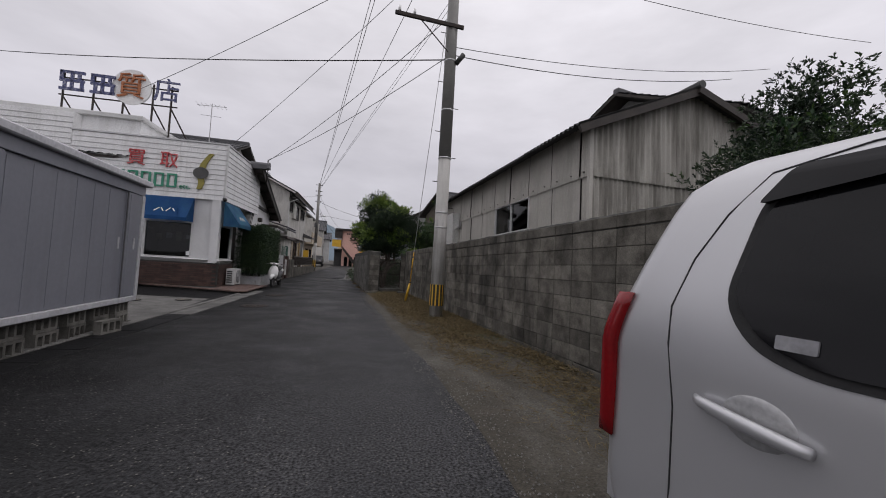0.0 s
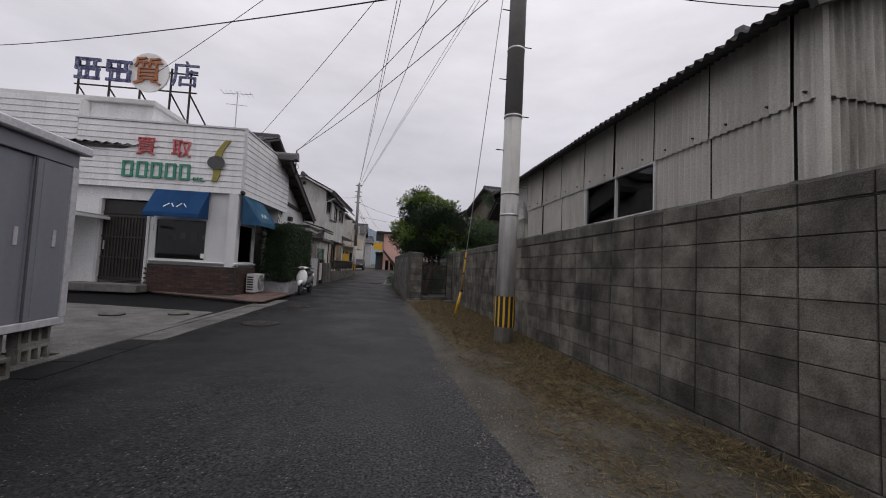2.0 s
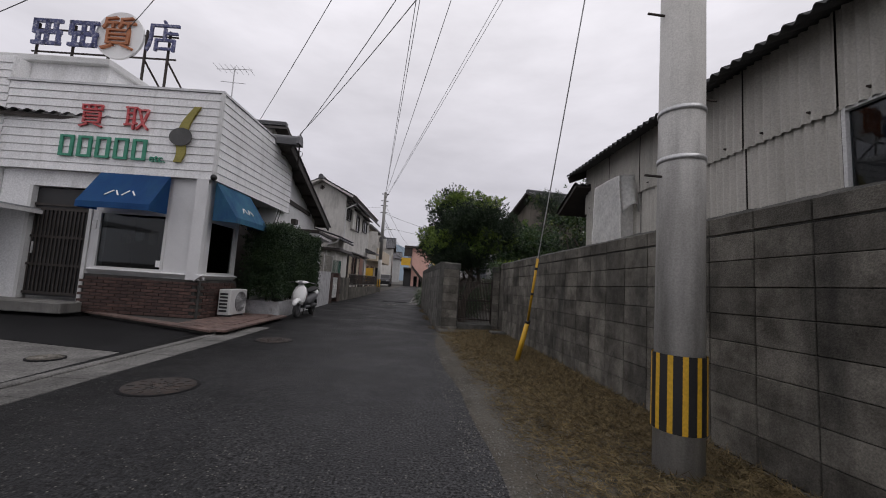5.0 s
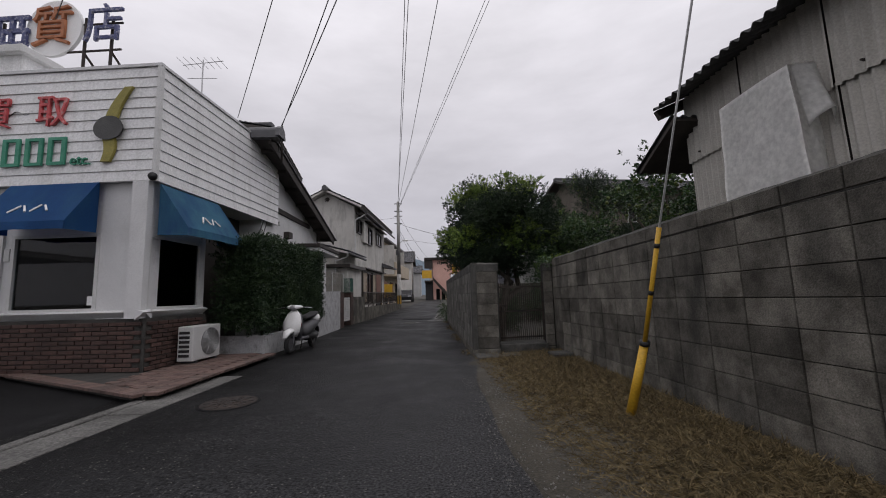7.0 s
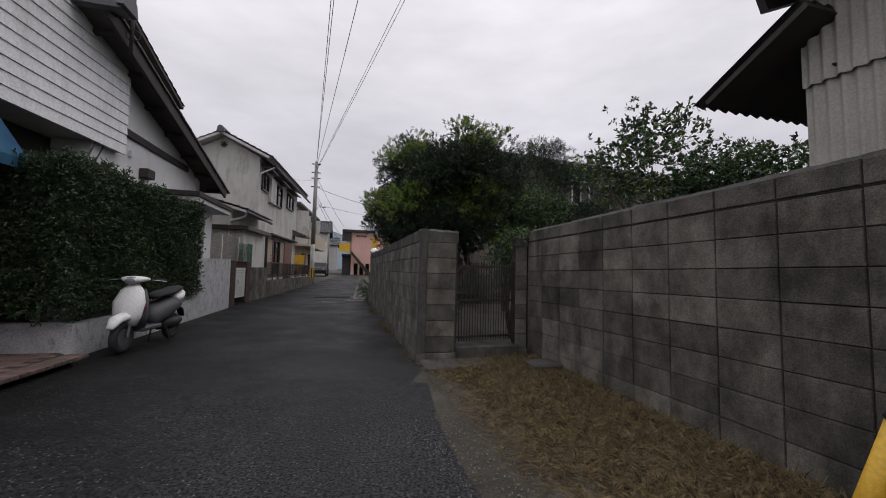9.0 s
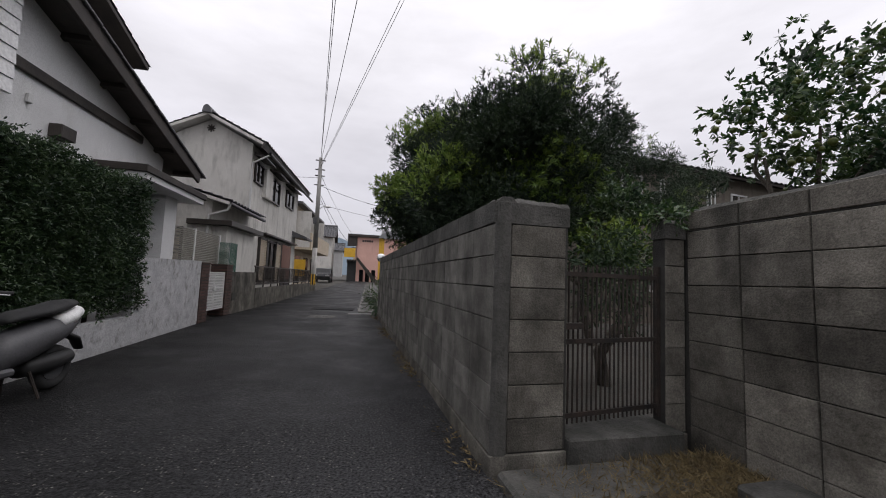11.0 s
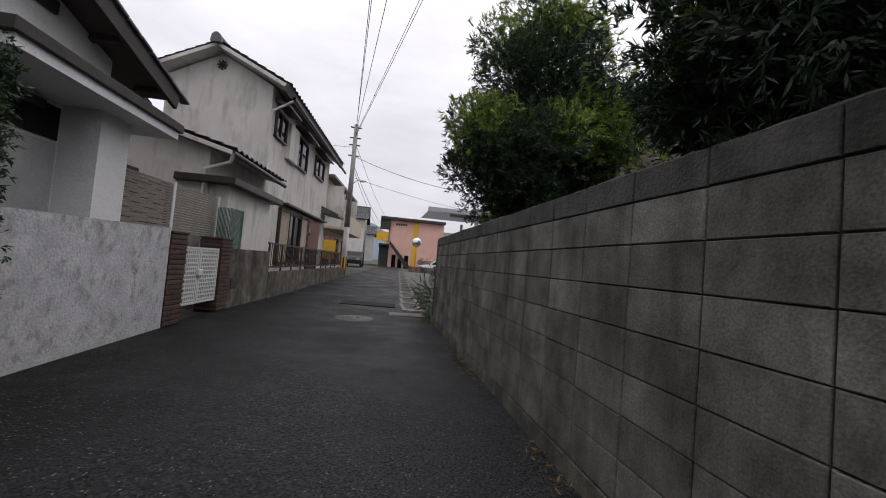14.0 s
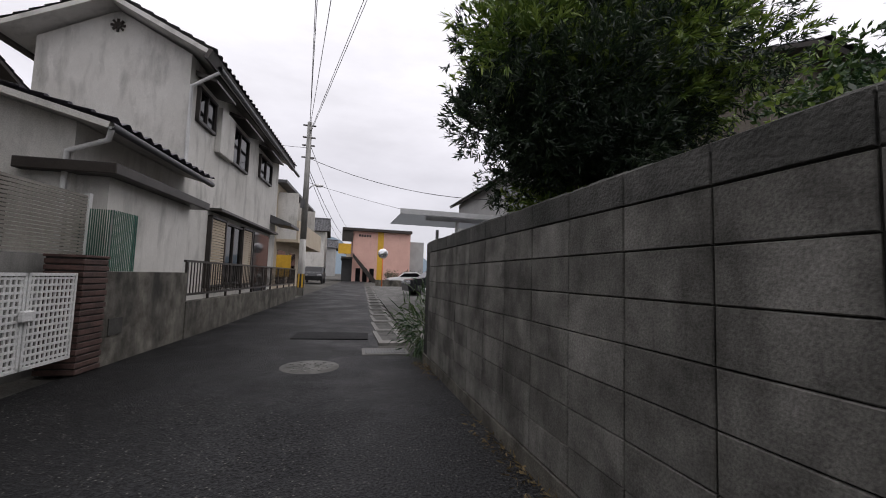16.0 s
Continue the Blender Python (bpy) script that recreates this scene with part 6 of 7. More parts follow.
d = np.stack([rng.normal(size=len(x)) * 0.4 - 0.1, rng.normal(size=len(x)) * 0.4, np.ones(len(x))], 1)
gr = quads("weeds", tufts(rng, np.stack([x, y, z], 1), d / np.linalg.norm(d, axis=1, keepdims=True) * 0.2, 5, 0.045, 0.006, 0.6), M["weed"])
tagged(gr, "low green and yellow weeds along the wall foot", "weeds", kind="stuff")
n = 1500
y = 21.8 + 8.9 * rng.random(n)
x = 0.98 - 0.16 * rng.random(n) ** 2
keep = np.sin(y * 2.1) + rng.normal(size=n) * 0.5 > 0.2
x, y = x[keep], y[keep]
d = np.stack([rng.normal(size=len(x)) - 0.5, rng.normal(size=len(x)), 0.3 * np.ones(len(x))], 1)
gr = quads("litter", leaves(rng, np.stack([x, y, 0.012 + 0 * x], 1), d, 0.05, 0.012, 0.0), M["straw"])
tagged(gr, "dead leaves and moss along the wall foot", "leaf litter", kind="stuff")
p, d = shell(rng, (1.15, 31.2, 0.35), (0.25, 0.35, 0.35), 260, 0.2, 1.0)
wd = quads("roadside_plant", tufts(rng, p, d + np.array([0, 0, 0.4]), 4, 0.22, 0.02, 0.5, 0.6), M["leaf_citrus"])
tagged(wd, "strappy green plant at the wall's end", "plant")
# pebbles on the verge
n = 5200
x = 0.62 + 1.1 * rng.beta(1.1, 2.2, n)
y = 6 + 14 * rng.random(n)
s = rng.uniform(0.003, 0.010, n)
tet = np.array([[1, 0, -0.4], [-0.5, 0.87, -0.4], [-0.5, -0.87, -0.4], [0, 0, 0.7]])
vv = (tet[None] * s[:, None, None] + np.stack([x, y, 0.002 + 0.012 * (x > 0.8) + 0 * x], 1)[:, None, :]).reshape(-1, 3)
ff = np.array([[0, 1, 3], [1, 2, 3], [2, 0, 3]])
me = bpy.data.meshes.new("gravel")
me.from_pydata(vv.tolist(), [], (ff[None] + 4 * np.arange(n)[:, None, None]).reshape(-1, 3).tolist())
me.materials.append(M["concrete"])
tagged(new("gravel", me), "loose grey gravel at the asphalt's edge", "gravel", kind="stuff")

# ---------------------------------------------------------------- silver kei wagon at the start
car = thing("car", 0.69, 7.42, 0, 0, "silver boxy compact wagon parked on the verge, dark glass", "car")
CL, CW, CH_ = 3.4, 1.47, 1.64


def side_x(z):
    """Inset of the body side at height z: tumblehome above the waist, tuck below."""
    return 0.0 + 0.16 * max(0, (z - 0.98) / 0.66) ** 1.25 + 0.05 * max(0, (0.5 - z) / 0.35) ** 1.5


def rear_y(z):
    return -0.02 - 0.28 * max(0, (z - 0.95) / 0.7) ** 1.3 - 0.06 * max(0, (0.45 - z) / 0.3)


bm = bmesh.new()
zs = [0.18, 0.3, 0.45, 0.6, 0.72, 0.84, 0.92, 0.98, 1.06, 1.16, 1.26, 1.36, 1.46, 1.53, 1.58, 1.61]
rings = []
for z in zs:
    sx, ry = side_x(z), rear_y(z)
    top = max(0, (z - 1.5) / 0.11)
    sx += 0.07 * top ** 2
    ry -= 0.08 * top ** 2
    fy = -CL + (0.05 if z < 0.9 else 0.9 + (z - 0.9) * 0.55 if z < 1.0 else 0.72 + (z - 1.0) * 0.75)
    if z >= 0.9:
        fy = -CL + 0.75 + (z - 0.9) * 0.75
    r = 0.16
    ring = []
    # rounded rectangle, from the near rear corner round
    corners = ((sx, ry, 90, 180), (sx, fy, 180, 270), (CW - sx, fy, 270, 360), (CW - sx, ry, 0, 90))
    for cx, cy, a0, a1 in corners:
        ox = cx + r if a0 in (90, 180) else cx - r
        oy = cy - r if a0 in (90, 0) else cy + r
        for k in range(7):
            a = radians(a0 + (a1 - a0) * k / 6)
            ring.append((ox + r * math.cos(a), oy + r * math.sin(a), z))
        if a0 == 90:
            for k in range(1, 12):
                ring.append((sx, ry - r + (fy + 2 * r - ry) * k / 12, z))
        if a0 == 270:
            for k in range(1, 12):
                ring.append((CW - sx, fy + r + (ry - fy - 2 * r) * k / 12, z))
    rings.append([bm.verts.new(p) for p in ring])
for a, b in zip(rings, rings[1:]):
    for i in range(len(a)):
        bm.faces.new((a[i], a[(i + 1) % len(a)], b[(i + 1) % len(a)], b[i]))
cap = bm.verts.new((CW / 2, -CL / 2 + 0.2, 1.645))
for i in range(len(rings[-1])):
    bm.faces.new((rings[-1][i], rings[-1][(i + 1) % len(rings[-1])], cap))
bm.faces.new(rings[0])
body = part("body", bm, M["car_silver"], car, "silver painted body", smooth=True)


def on_side(pts, off):
    """Outline (y, z) laid on the near body side, off metres proud of it."""
    return [(side_x(z) + 0.07 * max(0, (z - 1.5) / 0.11) ** 2 - off, y, z) for y, z in pts]


def rounded(pts, r=0.05, k=4):
    out = []
    n = len(pts)
    for i in range(n):
        p0, p1, p2 = Vector(pts[i - 1]), Vector(pts[i]), Vector(pts[(i + 1) % n])
        a = p1 + (p0 - p1).normalized() * min(r, (p0 - p1).length * 0.45)
        b = p1 + (p2 - p1).normalized() * min(r, (p2 - p1).length * 0.45)
        for j in range(k + 1):
            t = j / k
            out.append(tuple((1 - t) ** 2 * a + 2 * t * (1 - t) * p1 + t * t * b))
    return out


def side_panel(name, outline, off, mat, parent, label="", thick=0.01, r=0.05):
    pts = rounded(outline, r)
    bm_ = bmesh.new()
    o = [bm_.verts.new(p) for p in on_side(pts, off)]
    i = [bm_.verts.new((p[0] + thick, p[1], p[2])) for p in on_side(pts, off)]
    c = bm_.verts.new(on_side([(sum(p[0] for p in pts) / len(pts), sum(p[1] for p in pts) / len(pts))], off)[0])
    for k in range(len(o)):
        bm_.faces.new((o[k], o[(k + 1) % len(o)], c))
        bm_.faces.new((o[k], i[k], i[(k + 1) % len(o)], o[(k + 1) % len(o)]))
    return part(name, bm_, mat, parent, label)


def side_line(name, pts, r, mat, parent):
    return tube(name, on_side(pts, 0.0), r, mat, parent)


wl = [(-0.57, 1.18), (-0.63, 1.44), (-0.72, 1.50), (-1.75, 1.53), (-1.75, 1.03), (-0.80, 1.015), (-0.66, 1.06)]
side_panel("window_rubber", [(y * 1.0 + (0.028 if y > -0.9 else 0), z + (0.02 if z > 1.3 else -0.025)) for y, z in wl], 0.004, M["rubber"], car, "black window seal", r=0.07)
side_panel("rear_side_window", wl, 0.012, M["dark_glass"], car, "dark tinted privacy glass", r=0.06)
side_panel("visor", [(-0.60, 1.43), (-0.68, 1.535), (-1.75, 1.565), (-1.75, 1.49), (-0.72, 1.475)], 0.035, M["dark_glass"], car, "smoked window visor", thick=0.03, r=0.03)
side_panel("window_divider", [(-0.93, 1.02), (-0.93, 1.51), (-0.965, 1.51), (-0.965, 1.02)], 0.018, M["rubber"], car, r=0.004)
side_panel("front_side_window", [(-1.82, 1.53), (-2.35, 1.48), (-2.6, 1.04), (-1.82, 1.03)], 0.012, M["dark_glass"], car)
side_panel("sticker", [(-0.70, 1.05), (-0.79, 1.05), (-0.79, 1.085), (-0.70, 1.085)], 0.016, M["clear_lens"], car, "small pale sticker", r=0.005)
side_line("door_seam", [(-0.37, 0.30), (-0.40, 0.55), (-0.405, 0.8), (-0.38, 1.0), (-0.37, 1.12), (-0.42, 1.28), (-0.50, 1.42), (-0.60, 1.535), (-0.8, 1.575), (-1.8, 1.585)], 0.0032, M["rubber"], car)
side_line("door_seam", [(-1.78, 0.3), (-1.78, 1.0), (-1.78, 1.56)], 0.005, M["rubber"], car)
# tail lamp wrapping the corner
tl = part("tail_lamp", bmesh.new(), M["red_lens"], car, "tall red tail lamp")
bm = bmesh.new()
prev = None
for i in range(12):
    t = i / 11
    z = 0.60 + 0.55 * t
    w_ = 0.06 + 0.035 * math.sin(t * math.pi * 0.9)
    base = [(side_x(z) - 0.008, rear_y(z) - 0.10 - w_ * 0.4), (side_x(z) - 0.006, rear_y(z) - 0.05), (side_x(z) + 0.03, rear_y(z) - 0.005), (side_x(z) + 0.075, rear_y(z) + 0.012), (side_x(z) + 0.09, rear_y(z) - 0.05)]
    cur = [bm.verts.new((p[0], p[1], z)) for p in base]
    if prev:
        for k in range(5):
            bm.faces.new((prev[k], prev[(k + 1) % 5], cur[(k + 1) % 5], cur[k]))
    else:
        bm.faces.new(cur)
    prev = cur
bm.faces.new(prev[::-1])
tl.data = mesh_of("tail_lamp", bm, M["red_lens"], True)
boxpart("clear_section", M["clear_lens"], tl, 0.09, 0.15, rear_y(0.95) - 0.03, rear_y(0.95) + 0.03, 0.86, 1.06, bev=0.01, label="clear indicator lens")
# door handle: grip bar over a scooped recess
hd = part("door_handle", bmesh.new(), M["car_silver"], car, "silver body-coloured grip handle")
bm = bmesh.new()
prev = None
for i in range(15):
    t = i / 14
    y = -0.50 - 0.29 * t
    z = 0.862 - 0.03 * t
    o = -0.018 - 0.022 * math.sin(math.pi * t) ** 0.5
    hw = 0.020 * (0.45 + 0.55 * math.sin(math.pi * min(1, max(0, 0.05 + 0.9 * t))) ** 0.4)
    ring = [bm.verts.new((o + 0.014 * math.cos(a), y, z + hw * math.sin(a))) for a in [2 * math.pi * k / 10 for k in range(10)]]
    if prev:
        for k in range(10):
            bm.faces.new((prev[k], prev[(k + 1) % 10], ring[(k + 1) % 10], ring[k]))
    else:
        bm.faces.new(ring)
    prev = ring
bm.faces.new(prev[::-1])
hd.data = mesh_of("door_handle", bm, M["car_silver"], True)
bm = bmesh.new()
bmesh.ops.create_uvsphere(bm, u_segments=20, v_segments=10, radius=1, matrix=pose(0.004, -0.66, 0.85) @ Matrix.Diagonal((0.012, 0.10, 0.07, 1)))
part("handle_recess", bm, M["alu"], hd, smooth=True)
for y in (-0.62, -2.75):
    for x in (0.02, CW - 0.17):
        wh = part("wheel", bmesh.new(), M["rubber"], car)
        bm = bmesh.new()
        bmesh.ops.create_cone(bm, cap_ends=True, segments=28, radius1=0.27, radius2=0.27, depth=0.15, matrix=pose(x + 0.075, y, 0.27, 0, 90, 0))
        wh.data = mesh_of("wheel", bm, M["rubber"])
        bm = bmesh.new()
        bmesh.ops.create_cone(bm, cap_ends=True, segments=20, radius1=0.18, radius2=0.18, depth=0.16, matrix=pose(x + 0.075, y, 0.27, 0, 90, 0))
        part("rim", bm, M["alu"], wh)
boxpart("bumper", M["car_silver"], car, 0.12, CW - 0.12, -0.06, 0.06, 0.24, 0.5, bev=0.04)

# ---------------------------------------------------------------- scooter by the hedge wall
sc = thing("scooter", -2.62, 22.82, 0, -6.5, "white and grey motor scooter parked by the wall", "scooter")
sc.scale = (0.94, 0.94, 0.94)


def loft(name, secs, mat, parent, label="", smooth=True, seg=14):
    """A body through elliptic sections (x, y, z, half width in x, half height across)."""
    bm_ = bmesh.new()
    prev = None
    n = len(secs)
    for i, (x, y, z, rx, rz) in enumerate(secs):
        d = Vector(secs[min(i + 1, n - 1)][:3]) - Vector(secs[max(i - 1, 0)][:3])
        d.normalize()
        up = Vector((1, 0, 0)).cross(d).normalized()
        ring = [bm_.verts.new(Vector((x, y, z)) + Vector((rx * math.cos(a), 0, 0)) + up * (rz * math.sin(a))) for a in [2 * math.pi * k / seg for k in range(seg)]]
        if prev:
            for k in range(seg):
                bm_.faces.new((prev[k], prev[(k + 1) % seg], ring[(k + 1) % seg], ring[k]))
        else:
            bm_.faces.new(ring)
        prev = ring
    bm_.faces.new(prev[::-1])
    return part(name, bm_, mat, parent, label, smooth)


for nm, y in (("front_wheel", 0.0), ("rear_wheel", 1.2)):
    wh = part(nm, bmesh.new(), M["rubber"], sc)
    bm = bmesh.new()
    prev = None
    first = None
    for k in range(28):
        a = 2 * math.pi * k / 28
        ring = [bm.verts.new(((0.05 * math.cos(b)), y + (0.165 + 0.05 * math.sin(b)) * math.cos(a), 0.215 + (0.165 + 0.05 * math.sin(b)) * math.sin(a))) for b in [2 * math.pi * j / 8 for j in range(8)]]
        if prev:
            for j in range(8):
                bm.faces.new((prev[j], prev[(j + 1) % 8], ring[(j + 1) % 8], ring[j]))
        else:
            first = ring
        prev = ring
    for j in range(8):
        bm.faces.new((prev[j], prev[(j + 1) % 8], first[(j + 1) % 8], first[j]))
    wh.data = mesh_of(nm, bm, M["rubber"], True)
    bm = bmesh.new()
    bmesh.ops.create_cone(bm, cap_ends=True, segments=18, radius1=0.12, radius2=0.12, depth=0.06, matrix=pose(0, y, 0.215, 0, 90, 0))
    part("rim", bm, M["plastic_grey"], wh)
loft("front_fender", [(0, -0.24, 0.36, 0.045, 0.03), (0, -0.14, 0.46, 0.085, 0.06), (0, 0.0, 0.49, 0.09, 0.06), (0, 0.14, 0.44, 0.075, 0.04)], M["white"], sc, "white front fender")
loft("leg_shield", [(0, 0.10, 0.36, 0.12, 0.05), (0, 0.08, 0.50, 0.19, 0.07), (0, 0.11, 0.68, 0.21, 0.08), (0, 0.17, 0.84, 0.15, 0.07), (0, 0.21, 0.93, 0.06, 0.05)], M["white"], sc, "white front cowl")
loft("inner_shield", [(0, 0.22, 0.30, 0.16, 0.03), (0, 0.20, 0.5, 0.2, 0.04), (0, 0.23, 0.7, 0.19, 0.04), (0, 0.27, 0.86, 0.12, 0.04)], M["plastic_grey"], sc, "dark inner leg shield")
loft("handlebar_cowl", [(0, 0.09, 0.985, 0.09, 0.03), (0, 0.14, 0.995, 0.14, 0.05), (0, 0.21, 1.0, 0.20, 0.045), (0, 0.27, 0.995, 0.17, 0.03)], M["white"], sc, "white handlebar cowl")
bm = bmesh.new()
bmesh.ops.create_uvsphere(bm, u_segments=18, v_segments=10, radius=1, matrix=pose(0, 0.125, 0.98) @ Matrix.Diagonal((0.095, 0.05, 0.06, 1)))
part("headlamp", bm, M["clear_lens"], sc, "clear headlamp lens", smooth=True)
for s in (-1, 1):
    rodpart("grip", M["rubber"], sc, (s * 0.24, 0.26, 0.99), (s * 0.36, 0.31, 0.98), 0.017, None, 10)
    tube("brake_lever", [(s * 0.22, 0.2, 0.99), (s * 0.30, 0.19, 0.985), (s * 0.40, 0.24, 0.97)], 0.006, M["alu"], sc)
    bm = bmesh.new()
    bmesh.ops.create_uvsphere(bm, u_segments=12, v_segments=8, radius=1, matrix=pose(s * 0.185, 0.12, 0.62) @ Matrix.Diagonal((0.02, 0.02, 0.06, 1)))
    part("indicator", bm, M["red_lens"], sc, "amber-red indicator", smooth=True)
rodpart("fork", M["plastic_grey"], sc, (0.07, 0.0, 0.22), (0.05, 0.12, 0.55), 0.02, None, 8)
rodpart("fork", M["plastic_grey"], sc, (-0.07, 0.0, 0.22), (-0.05, 0.12, 0.55), 0.02, None, 8)
boxpart("floorboard", M["plastic_grey"], sc, -0.16, 0.16, 0.2, 0.66, 0.26, 0.33, bev=0.02)
loft("side_cover", [(0, 0.56, 0.36, 0.13, 0.1), (0, 0.72, 0.46, 0.17, 0.17), (0, 0.95, 0.53, 0.18, 0.16), (0, 1.2, 0.60, 0.16, 0.12), (0, 1.42, 0.68, 0.07, 0.06)], M["plastic_grey"], sc, "grey side cover")
loft("tail_cowl", [(0, 1.12, 0.66, 0.16, 0.08), (0, 1.28, 0.70, 0.15, 0.09), (0, 1.44, 0.74, 0.08, 0.06)], M["white"], sc, "white tail cowl")
loft("seat", [(0, 0.62, 0.72, 0.09, 0.035), (0, 0.78, 0.75, 0.13, 0.05), (0, 1.0, 0.77, 0.14, 0.055), (0, 1.2, 0.81, 0.13, 0.06), (0, 1.34, 0.83, 0.09, 0.04)], M["rubber"], sc, "black seat")
loft("engine", [(0, 0.85, 0.28, 0.11, 0.09), (0, 1.1, 0.27, 0.12, 0.1), (0, 1.35, 0.3, 0.1, 0.08)], M["black"], sc)
loft("rear_fender", [(0, 1.3, 0.52, 0.07, 0.03), (0, 1.45, 0.46, 0.06, 0.03), (0, 1.52, 0.34, 0.05, 0.02)], M["black"], sc)
rodpart("stand", M["iron"], sc, (0.1, 0.85, 0.25), (0.16, 0.9, 0.0), 0.012, None, 6)
rodpart("stand", M["iron"], sc, (-0.1, 0.85, 0.25), (-0.16, 0.9, 0.0), 0.012, None, 6)

# ---------------------------------------------------------------- outdoor air-conditioner unit
ac = thing("air_conditioner_unit", -3.66, 21.72, 0.1, -5.4, "white outdoor air-conditioner unit on brick paving", "air conditioner")
boxpart("case", M["frame_white"], ac, -0.27, 0.0, -0.36, 0.36, 0.03, 0.60, bev=0.012)
for y in (-0.28, 0.22):
    boxpart("foot", M["plastic_grey"], ac, -0.27, 0.0, y, y + 0.06, 0.0, 0.03)
bm = bmesh.new()
for r in np.linspace(0.03, 0.23, 9):
    for k in range(24):
        a0, a1 = 2 * math.pi * k / 24, 2 * math.pi * (k + 1) / 24
        cyl(bm, (0.014, 0.08 + r * math.cos(a0), 0.32 + r * math.sin(a0)), (0.014, 0.08 + r * math.cos(a1), 0.32 + r * math.sin(a1)), 0.003, seg=4)
for k in range(12):
    a0 = math.pi * k / 6
    cyl(bm, (0.012, 0.08 + 0.03 * math.cos(a0), 0.32 + 0.03 * math.sin(a0)), (0.012, 0.08 + 0.24 * math.cos(a0), 0.32 + 0.24 * math.sin(a0)), 0.004, seg=4)
part("fan_grille", bm, M["alu"], ac, "round wire fan grille")
bm = bmesh.new()
bmesh.ops.create_cone(bm, cap_ends=True, segments=28, radius1=0.235, radius2=0.235, depth=0.012, matrix=pose(0.003, 0.08, 0.32, 0, 90, 0))
part("fan_opening", bm, M["plastic_grey"], ac)
for k in range(6):
    boxpart("side_slot", M["black"], ac, -0.24, -0.06, -0.366, -0.361, 0.10 + k * 0.075, 0.145 + k * 0.075)

# ---------------------------------------------------------------- cables overhead
def wire(label, p, q, s, r=0.011, n=16, name="overhead_cable"):
    ob_ = tube(name, sag(p, q, s, n), r, M["cable"])
    return tagged(ob_, label, "cable", "overhead cables")


P1 = (2.02, 14.72)
P2 = (-1.97, 45.0)
for (x, z0, z1, s) in ((3.2, 12.2, 8.45, 0.25), (3.5, 12.3, 8.4, 0.25), (5.9, 12.2, 8.2, 0.3), (14.6, 23.6, 8.0, 0.2), (15.2, 23.9, 7.9, 0.2)):
    wire("black power line running above the lane", (x, -16, z0), (P2[0], P2[1], z1), s)
wire("black telephone cable crossing the lane", (P1[0] - 0.1, P1[1], 6.15), (-22, 31.0, 10.6), 0.35, 0.014)
wire("thin service cable from pole to house", (P1[0], P1[1], 9.2), (-5.0, 25.2, 6.2), 0.15, 0.009)
wire("thin service cable from pole to house", (P1[0], P1[1], 6.3), (-3.3, 23.9, 5.35), 0.2, 0.009)
wire("thin service cable from pole to house", (P1[0], P1[1], 7.3), (-3.3, 23.9, 5.3), 0.2, 0.009)
wire("thin service cable from pole to house", (P1[0], P1[1], 9.4), (-7.5, 22.5, 7.1), 0.15, 0.009)
wire("thin cable from pole over the shed", (P1[0], P1[1], 6.3), (12, 15.5, 8.0), 0.3, 0.010)
wire("thin cable from pole over the shed", (P1[0], P1[1], 6.5), (13, 15.0, 8.3), 0.3, 0.008)
wire("thin cable from pole over the shed", (P1[0], P1[1], 9.0), (16, 14.0, 9.3), 0.3, 0.008)
wire("service cable from the far pole", (P2[0], P2[1], 6.8), (7.0, 42, 4.9), 0.5, 0.014)
wire("service cable from the far pole", (P2[0], P2[1], 5.6), (13, 58, 6.2), 0.4, 0.010)
wire("service cable from the far pole", (P2[0], P2[1], 7.3), (-6.5, 41.5, 6.7), 0.2, 0.010)
wire("power line leading up the street", (P2[0], P2[1], 7.6), (1.6, 88, 7.5), 0.8, 0.014)
wire("power line leading up the street", (P2[0], P2[1], 6.4), (1.6, 88, 6.6), 1.2, 0.018)
wire("power line leading up the street", (P2[0], P2[1], 6.2), (1.6, 88, 6.0), 1.6, 0.014)

far_pole = thing("utility_pole", P2[0], P2[1], gz(49), 0, "grey utility pole with a street lamp and striped guard", "utility pole")
rodpart("shaft", M["pole"], far_pole, (0, 0, -0.1), (0, 0, 2.6), 0.16, 0.15, 18)
rodpart("sleeve", M["pole_steel"], far_pole, (0, 0, 2.6), (0, 0, 8.4), 0.15, 0.11, 18)
for k in range(12):
    a = 2 * math.pi * k / 12
    boxpart("guard_stripe", M["black"] if k % 2 else M["yellow"], far_pole, 0.165, 0.172, -0.04, 0.04, 0.3, 0.95).matrix_local = pose(0, 0, 0, 0, 0, math.degrees(a))
tube("lamp_arm", [(0, 0, 4.9), (0.25, -0.15, 5.2), (0.5, -0.25, 5.25)], 0.025, M["alu"], far_pole)
bm = bmesh.new()
bmesh.ops.create_uvsphere(bm, u_segments=14, v_segments=8, radius=1, matrix=pose(0.62, -0.3, 5.22) @ Matrix.Diagonal((0.2, 0.12, 0.08, 1)))
part("lamp_head", bm, M["white"], far_pole, "white street lamp head", smooth=True)
boxpart("meter_box", M["plastic_grey"], far_pole, -0.2, 0.0, -0.26, -0.14, 4.1, 4.5)
for z in (8.2, 7.6, 7.2, 6.6):
    boxpart("bracket", M["iron"], far_pole, -0.3, 0.3, -0.03, 0.03, z, z + 0.06)

